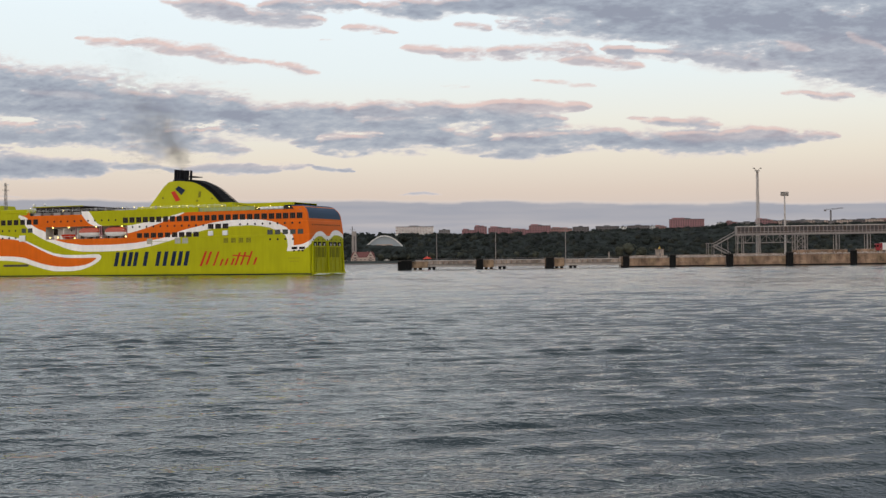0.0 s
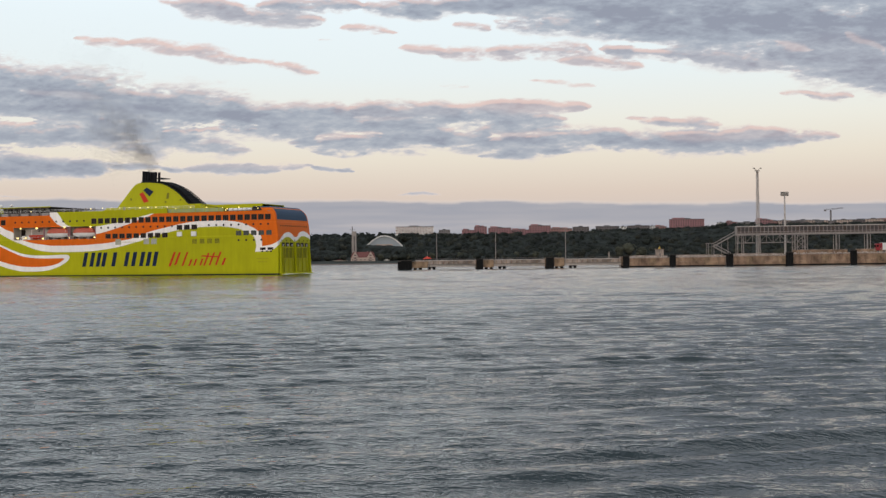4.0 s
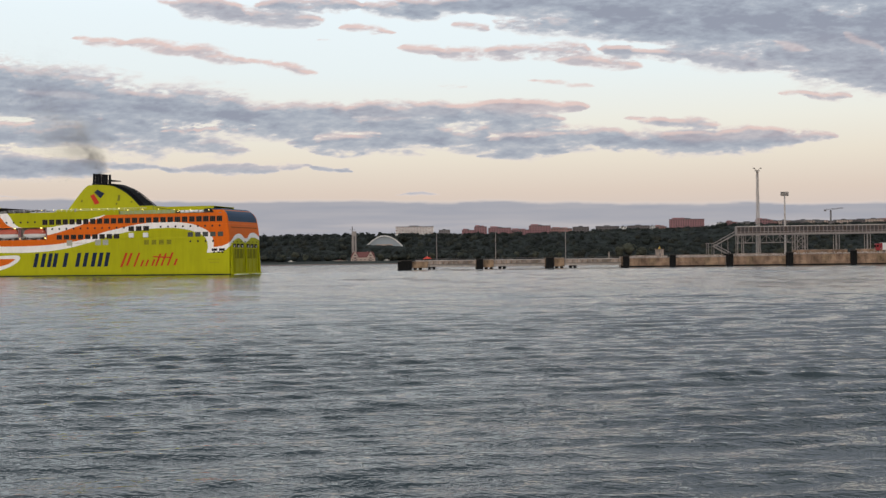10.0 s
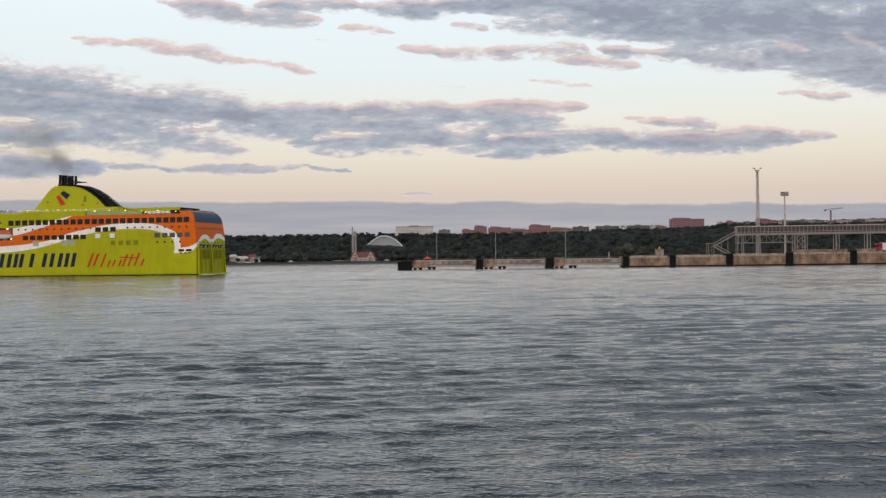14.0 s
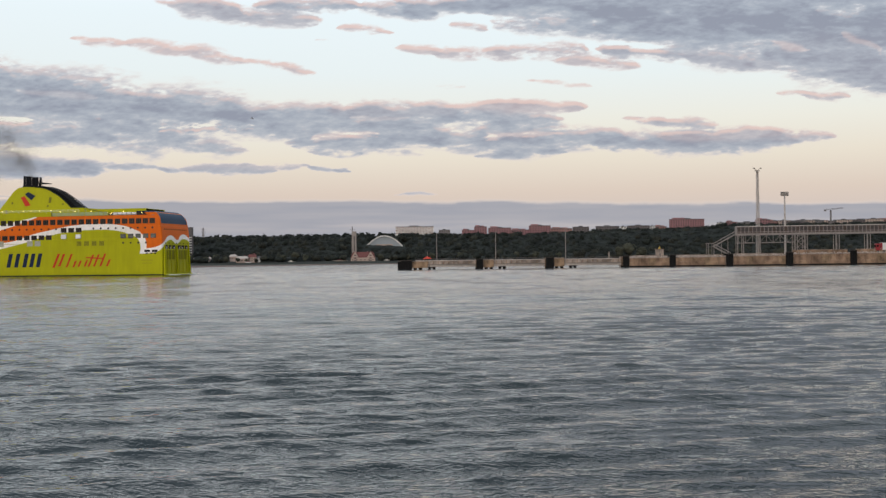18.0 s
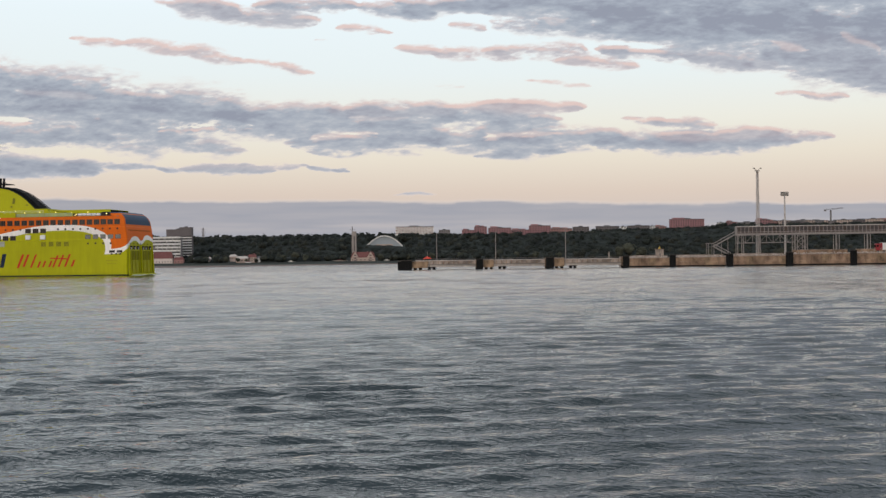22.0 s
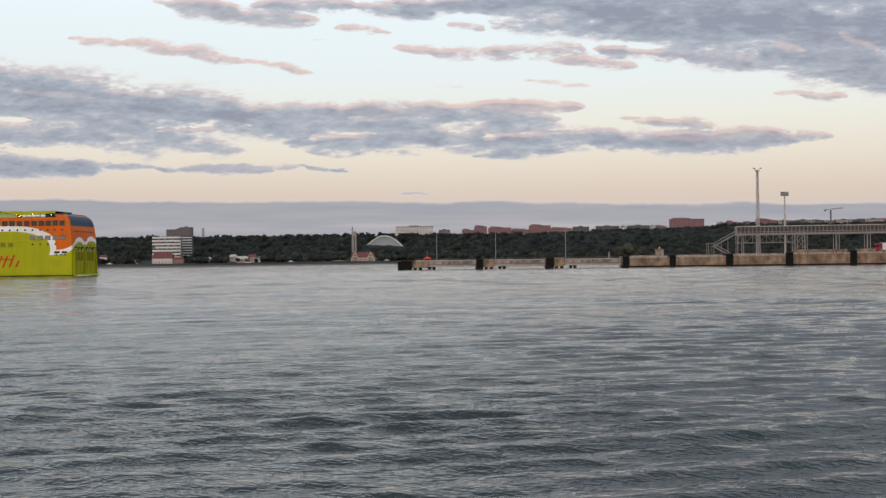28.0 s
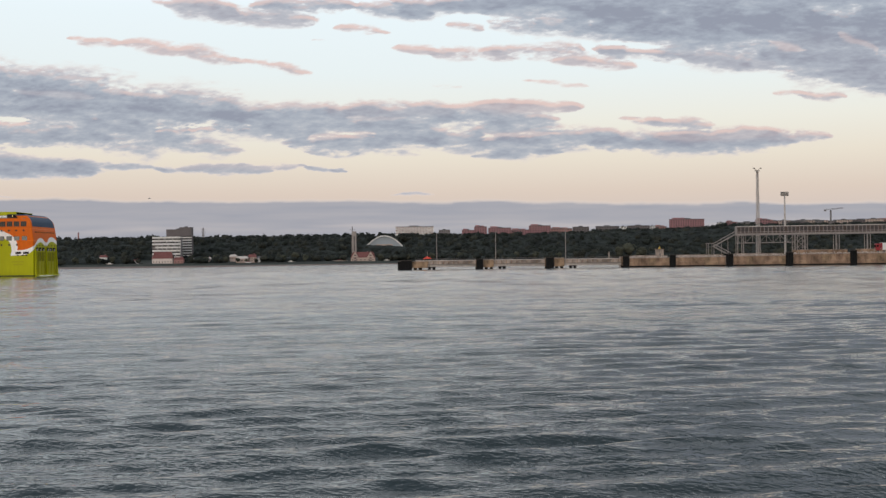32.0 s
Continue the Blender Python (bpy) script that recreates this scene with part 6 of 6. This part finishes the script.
def berth():
    # open jetty with fender heads and concrete spans on dark piles
    heads = ((-18.6, 5.6, 4.6), (18.5, 3.4, 5.0), (54.0, 4.0, 5.4), (92.4, 3.2, 5.6))
    for x, w, top in heads:
        fender(x, w, top)
        d = thing("dolphin", x, PIER + 1, 0, "concrete mooring dolphin with rust stains", "dolphin", "dolphins of the jetty")
        part("cap_block", one_box(-w * 0.6, w * 0.5 + (8.0 if x < 0 else 5.4), 0, 7, 0.9, top - 0.5, 0.1), RUST, d)
        part("head", one_box(-w * 0.6 - 0.1, w * 0.5 + (8.1 if x < 0 else 5.5), -0.1, 7.2, top - 0.5, top - 0.1, 0.08), PALECONC, d)
        for xx in (-w * 0.4, w * 0.25, w * 0.5 + 1.6, w * 0.5 + 4.2):
            part("pile", one_bar((xx, 2.2, -2), (xx, 2.2, 1.2), 0.8, 8), TYRE, d)
    fender(-22.2, 1.6, 4.2)
    for x0, x1 in ((-14.0, 16.6), (20.6, 51.6), (56.6, 90.6)):
        s = thing("jetty_span", x0, PIER + 3, 0, "pale concrete walkway span between dolphins", "jetty", "spans of the jetty")
        w = x1 - x0
        part("girder", one_box(0, w, 0.2, 3.4, 1.3, 2.5, 0.05), GIRDER, s)
        part("edge_beam", one_box(0, w, -0.1, 3.5, 2.5, 4.4, 0.05), PALECONC, s)
        part("deck_slab", one_box(-0.2, w + 0.2, -0.3, 3.8, 4.4, 4.75, 0.04), GIRDER, s)
        for k in range(int(w / 2.6)):
            part("panel_rib", one_box(1.0 + 2.6 * k, 1.3 + 2.6 * k, -0.18, -0.1, 2.5, 4.4), CONCRETE, s)
        for k in range(int(w / 1.9) + 1):
            part("rail_post", one_bar((k * 1.9, 0, 4.75), (k * 1.9, 0, 5.6), 0.05, 4), STEEL, s)
        for z in (5.2, 5.6):
            part("rail", one_bar((0, 0, z), (w, 0, z), 0.05, 4), STEEL, s)
        part("pipe", one_bar((0, -0.35, 2.5), (w, -0.35, 2.5), 0.14, 6), STEEL, s)
        for xx in ((8.2,) if x0 < 0 else (9.4,)):
            part("pile_cap", one_box(xx - 1.9, xx + 1.9, -0.4, 3.9, 0.9, 1.35, 0.05), TYRE, s)
            for dx in (-1.1, 1.1):
                part("pile", one_bar((xx + dx, 1.6, -2), (xx + dx, 1.6, 1.2), 0.75, 8), TYRE, s)
    # red canopy marker at the jetty head
    m = thing("beacon_canopy", -8.0, PIER + 4.5, 3.7, "orange-red pointed canopy on a post at the jetty head", "canopy")
    bm = bmesh.new()
    bmesh.ops.create_cone(bm, cap_ends=True, segments=4, radius1=3.4, radius2=0.25, depth=1.2, matrix=Matrix.Translation((0, 0, 2.4)) @ Matrix.Rotation(radians(45), 4, "Z"))
    part("canopy", bm, MARKRED, m)
    part("post", one_bar((0, 0, 0), (0, 0, 5.0), 0.12), STEEL, m)
    for dx in (-1.7, 1.7):
        for dy in (-1.7, 1.7):
            part("leg", one_bar((dx, dy, 0), (dx, dy, 1.8), 0.08, 5), STEEL, m)
    part("top_lamp", one_box(-0.15, 0.15, -0.15, 0.15, 5.0, 5.4, 0.03), STEEL, m)
    # slim lamp posts
    for x, top in ((-3.2, 18.8), (26.9, 19.0), (62.6, 20.2)):
        p = thing("lamp_post", x, PIER + 6, 3.0, "slim grey lamp post on the jetty", "lamp post", "lamp posts on the jetty")
        part("pole", one_bar((0, 0, 0), (0, 0, top - 3), 0.24, 8, 0.12), PALESTEEL, p)
        part("arm", one_bar((0, 0, top - 3.1), (1.0, 0, top - 2.9), 0.07, 5), PALESTEEL, p)
        part("lamp_head", one_box(0.7, 1.5, -0.2, 0.2, top - 3.1, top - 2.85, 0.04), STEEL, p)
    # closed quay to the right
    for x0, x1, top in ((94.2, 114.4, 5.0), (117.6, 142.8, 5.1), (146.8, 173.2, 5.4), (177.0, 205.8, 6.0), (209.2, 240.0, 6.1), (243.4, 300, 6.1)):
        quay_section(x0, x1, top)
        n = int((x1 - x0) / 6)
        for k in range(n):
            bollard(x0 + 3 + 6 * k, PIER + 0.9, top)
        f = thing("quay_railing", x0, PIER + 2.6, top, "pale low barrier along the quay", "railing", "railings on the quay")
        w = x1 - x0
        tall = 0.75 if x0 < 170 else 1.7
        part("barrier", one_box(0.5, w - 0.5, 0, 0.3, 0.0, tall, 0.05), PALECONC if x0 < 170 else CONCRETE, f)
        part("coping", one_box(0.3, w - 0.3, -0.1, 0.4, tall, tall + 0.18, 0.04), PALECONC, f)
        for k in range(int(w / 2.4)):
            part("post", one_bar((1 + 2.4 * k, 0.15, tall), (1 + 2.4 * k, 0.15, tall + 0.6), 0.05, 4), STEEL, f)
    for x, w, top in ((116.0, 3.0, 5.9), (144.8, 3.4, 6.1), (175.1, 3.5, 6.6), (207.5, 3.1, 7.2), (241.6, 3.2, 7.2)):
        fender(x, w, top)
    # hut with a yellow beacon, slim white beacon
    h = thing("beacon_hut", 110.3, PIER + 5, 5.0, "small tan hut with a yellow beacon on top", "hut")
    part("wall", one_box(-1.9, 1.9, -1.6, 1.6, 0, 3.9, 0.05), PALECONC, h)
    part("roof", one_box(-2.1, 2.1, -1.8, 1.8, 3.9, 4.15), CONCRETE, h)
    part("door", one_box(-0.5, 0.5, -1.68, -1.6, 0, 2.0), STEEL, h)
    bm = bmesh.new()
    bar(bm, (0, 0, 4.15), (0, 0, 4.9), 0.65, 8, 0.45)
    bar(bm, (0, 0, 4.9), (0, 0, 5.5), 0.28, 8, 0.15)
    part("beacon", bm, YELLOW, h, "yellow beacon")
    b = thing("white_beacon", 84.6, PIER + 5, 3.7, "slim white beacon column on the jetty", "beacon")
    part("column", one_bar((0, 0, 0), (0, 0, 3.4), 0.5, 10, 0.35), PALECONC, b)
    part("lantern", one_bar((0, 0, 3.4), (0, 0, 4.4), 0.35, 8, 0.2), PALECONC, b)


berth()


def gangway():
    """The raised passenger walkway on steel trestles, with its stair."""
    y0, y1 = PIER + 5.0, PIER + 9.0
    g = thing("passenger_walkway", 0, 0, 0, "raised glazed passenger walkway on grey steel trestles", "walkway")
    xa, xb = 150.0, 300.0
    up = 0.004
    lift = lambda x: (x - xa) * up
    def long_box(name, ya, yb, z0, z1, mat, a=xa, b=xb, label=""):
        bm = bmesh.new()
        box(bm, a, b, ya, yb, z0, z1, 0, 0.03)
        for v in bm.verts:
            v.co.z += lift(v.co.x)
        return part(name, bm, mat, g, label)
    long_box("roof", y0 - 0.3, y1 + 0.3, 19.8, 20.2, GIRDER, label="pale curved roof edge")
    long_box("floor_beam", y0 - 0.1, y1 + 0.1, 15.5, 16.5, PALESTEEL, label="pale floor girder")
    long_box("sill_rail", y0 - 0.05, y0 + 0.1, 17.1, 17.35, PALESTEEL)
    long_box("glazing", y0 + 0.12, y0 + 0.2, 16.5, 19.8, GLAZE, label="dull glazed wall")
    long_box("far_glazing", y1 - 0.2, y1 - 0.12, 16.5, 19.8, GLAZE)
    k, x = 0, xa
    while x < xb:
        h = lift(x)
        part("mullion", one_box(x - 0.11, x + 0.11, y0 - 0.06, y0 + 0.14, 16.5 + h, 19.8 + h), PALESTEEL, g)
        if x < xb - 2:
            part("pane", one_box(x + 0.2, x + 1.8, y0 + 0.04, y0 + 0.11, 17.5 + h, 19.6 + h), FARGLASS if k % 3 else GLAZE, g)
        x += 2.0
        k += 1
    part("end_wall", one_box(xa - 0.2, xa, y0, y1, 15.5, 20.0), PALESTEEL, g)
    # truss under the end bay
    for a, b in (((150.8, y0, 11.6), (179.2, y0, 11.8)), ((150.8, y1, 11.6), (179.2, y1, 11.8))):
        part("bottom_chord", one_bar(a, b, 0.22, 5), PALESTEEL, g)
    for k in range(8):
        x = 150.8 + 3.52 * k
        a, b = (x, x + 3.52) if k % 2 else (x + 3.52, x)
        part("truss_diagonal", one_bar((a, y0, 11.6), (b, y0, 15.5), 0.1, 5), PALESTEEL, g)
        part("truss_post", one_bar((x, y0, 11.6), (x, y0, 15.5), 0.13, 5), PALESTEEL, g)
    # trestles
    for x, w, braced in ((150.3, 3.0, False), (179.2, 1.6, True), (184.4, 1.5, True), (200.4, 1.7, False), (216.3, 1.7, False), (231.5, 1.7, False), (250, 1.9, False), (270, 1.9, False)):
        ground = 5.2 if x < 175 else 6.0
        for yy in (y0 + 0.2, y1 - 0.2):
            for dx in (0, w):
                part("trestle_leg", one_bar((x + dx, yy, ground), (x + dx, yy, 15.6), 0.2, 6), PALESTEEL, g)
        for k in range(5 if braced else 0):
            z0, z1 = ground + k * (15.4 - ground) / 5, ground + (k + 1) * (15.4 - ground) / 5
            part("trestle_brace", one_bar((x, y0 + 0.2, z0 if k % 2 else z1), (x + w, y0 + 0.2, z1 if k % 2 else z0), 0.09, 4), PALESTEEL, g)
        part("footing", one_box(x - 0.7, x + w + 0.7, y0 - 0.6, y1 + 0.6, ground - 0.4, ground + 0.5, 0.05), PALECONC, g)
    for k in range(3):
        z0, z1 = 6.2 + 3.0 * k, 9.2 + 3.0 * k
        part("cross_brace", one_bar((180.8, y0, z0), (184.4, y0, z1), 0.12, 4), PALESTEEL, g)
        part("cross_brace", one_bar((184.4, y0, z0), (180.8, y0, z1), 0.12, 4), PALESTEEL, g)
        part("cross_tie", one_bar((180.8, y0, z1), (184.4, y0, z1), 0.12, 4), PALESTEEL, g)
    # stair down from the end of the walkway, two flights with a landing
    st = thing("walkway_stair", 0, 0, 0, "covered steel stair from the walkway down to the quay", "stair")
    def flight(a, b, n):
        a, b = Vector(a), Vector(b)
        for yy in (0.0, 2.0):
            o = Vector((0, yy, 0))
            part("stringer", slab_between(a + o, b + o, 0.5), PALESTEEL, st)
            part("handrail", one_bar(a + o + Vector((0, 0, 1.5)), b + o + Vector((0, 0, 1.5)), 0.1, 5), PALESTEEL, st)
        for k in range(n):
            p = a.lerp(b, (k + 0.5) / n)
            part("tread", one_box(p.x - 0.18, p.x + 0.18, p.y, p.y + 2.0, p.z - 0.04, p.z + 0.04), STEEL, st)
        for k in range(7):
            p = a.lerp(b, k / 6)
            part("baluster", one_bar(p, p + Vector((0, 0, 1.5)), 0.06, 4), PALESTEEL, st)
    flight((149.9, y0 + 0.5, 16.4), (138.0, y0 + 0.5, 10.0), 36)
    flight((137.6, y0 - 2.0, 10.0), (146.0, y0 - 2.0, 5.4), 26)
    part("landing", one_box(134.6, 137.8, y0 - 2.2, y0 + 2.7, 9.7, 10.0), STEEL, st)
    part("landing_roof", one_box(134.4, 138.0, y0 - 2.3, y0 + 2.8, 11.6, 11.8), PALESTEEL, st)
    for x in (134.8, 137.6):
        for yy in (y0 - 2.0, y0 + 2.5):
            part("landing_post", one_bar((x, yy, 5.0), (x, yy, 11.7), 0.14, 5), PALESTEEL, st)
    for x in (142.0, 145.4):
        part("stair_post", one_bar((x, y0 + 0.6, 5.1), (x, y0 + 0.6, 10.0 + (x - 137) * 0.56), 0.14, 5), PALESTEEL, st)


def slab_between(a, b, deep):
    bm = bmesh.new()
    p = [a + Vector((0, -0.06, -deep / 2)), b + Vector((0, -0.06, -deep / 2)), b + Vector((0, -0.06, deep / 2)), a + Vector((0, -0.06, deep / 2))]
    v = [bm.verts.new(q) for q in p] + [bm.verts.new(q + Vector((0, 0.12, 0))) for q in p]
    for f in ((0, 1, 2, 3), (7, 6, 5, 4), (0, 4, 5, 1), (1, 5, 6, 2), (2, 6, 7, 3), (3, 7, 4, 0)):
        bm.faces.new([v[k] for k in f])
    return bm


gangway()


def masts():
    # tall lattice floodlight mast
    m = thing("floodlight_mast", 165.8, 624, 4.6, "tall tapering lattice floodlight mast", "mast")
    part("lattice", lattice_mesh(2.0, 0.9, 45.0, 22, 0.075), MASTPALE, m)
    part("ladder_core", one_box(-0.2, 0.2, -0.1, 0.1, 0, 45.0), MASTPALE, m)
    part("platform", one_box(-1.2, 1.2, -1.2, 1.2, 45.0, 45.25), STEEL, m)
    for side in (-1, 1):
        part("arm", one_bar((0, 0, 45.2), (side * 1.6, 0, 46.4), 0.12, 5), PALESTEEL, m)
        part("lamp_frame", one_box(side * 1.8 - 0.5, side * 1.8 + 0.5, -0.2, 0.2, 46.3, 46.8, 0.05), STEEL, m)
    # lamp mast with a square head of floodlights
    m = thing("floodlight_post", 179.4, 622, 5.0, "steel post with a square head of floodlights", "mast")
    part("pole", one_bar((0, 0, 0), (0, 0, 32.0), 0.55, 10, 0.36), MASTPALE, m)
    part("head_frame", one_box(-2.1, 2.1, -0.15, 0.15, 31.2, 33.5), MASTPALE, m)
    for r in range(2):
        for k in range(5):
            part("floodlight", one_box(-2.0 + 0.84 * k, -1.4 + 0.84 * k, -0.6, -0.15, 31.5 + 1.1 * r, 32.1 + 1.1 * r, 0.05), STEEL, m)


masts()


def lorry():
    """Articulated lorry standing on the quay."""
    t = thing("lorry", 224.4, PIER + 3.6, 6.1, "lorry with red cab and white box trailer on the quay", "lorry")
    cab = part("cab", one_box(-4.6, -2.4, -1.2, 1.2, 0.9, 4.4, 0.18), MAROON, t, "red cab")
    part("windscreen", one_box(-4.66, -4.58, -1.0, 1.0, 2.7, 3.8), GLASS, cab)
    part("side_window", one_box(-4.2, -3.2, -1.24, -1.18, 2.7, 3.7), GLASS, cab)
    part("trailer_box", one_box(-2.0, 9.5, -1.25, 1.25, 1.2, 4.8, 0.06), WHITEBLD, t, "white box trailer")
    part("red_stripe", one_box(-2.02, -1.3, -1.28, 1.28, 1.3, 4.7), MAROON, t)
    part("side_mark", one_box(1.0, 3.2, -1.29, -1.25, 2.7, 3.7), GREYBLD, t)
    part("chassis", one_box(-4.2, 9.3, -0.5, 0.5, 0.75, 1.2), FRAME_G, t)
    for x in (-3.6, -0.6, 5.6, 6.9, 8.2):
        for y in (-1.15, 0.85):
            wheel = part("wheel", one_bar((x, y, 0.5), (x, y + 0.3, 0.5), 0.5, 14), TYRE, t)
            part("rim", one_bar((x, y - 0.02, 0.5), (x, y + 0.32, 0.5), 0.26, 10), STEEL, wheel)


lorry()


def gull():
    """A gull gliding on spread wings, flying towards +x."""
    g = thing("gull", 0, 0, 0, "grey-white gull gliding over the basin", "bird", "gulls over the basin")
    bm = bmesh.new()
    made = bmesh.ops.create_uvsphere(bm, u_segments=10, v_segments=6, radius=1.0)["verts"]
    for v in made:
        v.co = Vector((v.co.x * 0.26, v.co.y * 0.075, v.co.z * 0.075))
    part("body", bm, FEATHER, g)
    part("head", one_bar((0.22, 0, 0.02), (0.36, 0, 0.03), 0.05, 6, 0.02), FEATHER, g)
    part("tail", one_box(-0.4, -0.2, -0.06, 0.06, -0.01, 0.01), FEATHER, g)
    for side in (1, -1):
        bm = bmesh.new()
        p = [bm.verts.new(q) for q in ((0.12, side * 0.05, 0.03), (0.10, side * 0.34, 0.16), (-0.06, side * 0.68, 0.10), (-0.10, side * 0.36, 0.13), (-0.12, side * 0.05, 0.02))]
        low = [bm.verts.new(v.co - Vector((0, 0, 0.02))) for v in p]
        bm.faces.new(p)
        bm.faces.new(low[::-1])
        for k in range(5):
            bm.faces.new((p[k], low[k], low[(k + 1) % 5], p[(k + 1) % 5]))
        part("wing", bm, FEATHER, g)
    return g


gull_out = gull()
gull_in = copy_thing(gull_out, pose(0, 0, 0))


# ---- the near quay under the camera ----
def near_quay():
    q = thing("near_quay", 0, 0, 0, "concrete quay edge on which the viewer stands", "quay", kind="structure")
    part("wall", one_box(-60, 60, -70, 0.4, -3, 3.1), CONCRETE, q)
    part("capping", one_box(-60, 60, -0.6, 0.45, 3.1, 3.3, 0.05), PALECONC, q)


near_quay()


# ---- what moves ----
def motions():
    # the ferry draws away to the left and turns slowly to port: s, x, y of the port stern corner, heading
    course = ((0, -49.01, 436.7, 22.0), (4, -61.99, 446.03, 19.58), (8, -75.54, 454.75, 17.12), (12, -89.7, 462.87, 14.63), (16, -104.49, 470.39, 12.1),
              (20, -119.94, 477.3, 9.53), (24, -136.1, 483.61, 6.93), (28, -152.98, 489.32, 4.28), (32, -170.61, 494.43, 1.6))
    rows, puffs = [], []
    for t, x, y, th in course:
        m = pose(x, y, 0, 0, 0, 180 - th) @ pose(0, -HALF, 0)
        rows.append((t, m))
        puffs.append((t, m @ pose(64.0, 0, 42.0, 0, 0.55 * t, 0)))
    walk(ferry, rows)
    walk(smoke, puffs)
    # one gull drops in from above and flies away to the left, another comes in from the left late on
    walk(gull_out, [(0, pose(120, 90, 150, 0, 0, 200)), (8, pose(80, 150, 110, 0, 0, 190)), (15.2, pose(4, 236, 66, 0, 6, 200)), (16.5, pose(-18, 245, 45.5, 0, 6, 190)), (18.0, pose(-39.9, 250, 35.1, 20, 2, 178)),
                    (19.0, pose(-59.0, 255, 33.6, 12, 2, 165)), (19.6, pose(-73, 275, 33.5, 8, 0, 150)), (21, pose(-125, 330, 36, 0, 0, 150)), (32, pose(-520, 560, 60, 0, 0, 150))])
    walk(gull_in, [(0, pose(-560, 250, 40, 0, 0, 0)), (28.0, pose(-128, 250, 26, 0, 0, 0)), (30.4, pose(-87.4, 250, 21.4, 8, 0, -2)), (30.8, pose(-80.7, 250, 21.4, -6, 2, -4)), (31.2, pose(-74.3, 250, 20.6, 6, 3, -4)), (31.6, pose(-68.1, 250, 19.4, -4, 3, -4)), (32.0, pose(-61.7, 250, 18.5, 4, 3, -4))])
    # the clouds drift slowly to the left, the swell runs in towards the quay
    walk(backdrop, [(0, pose(14, 0, 0)), (32, pose(-14, 0, 0))])
    walk(sea, [(0, pose(0, 0, 0)), (32, pose(17, -42, 0))])


motions()
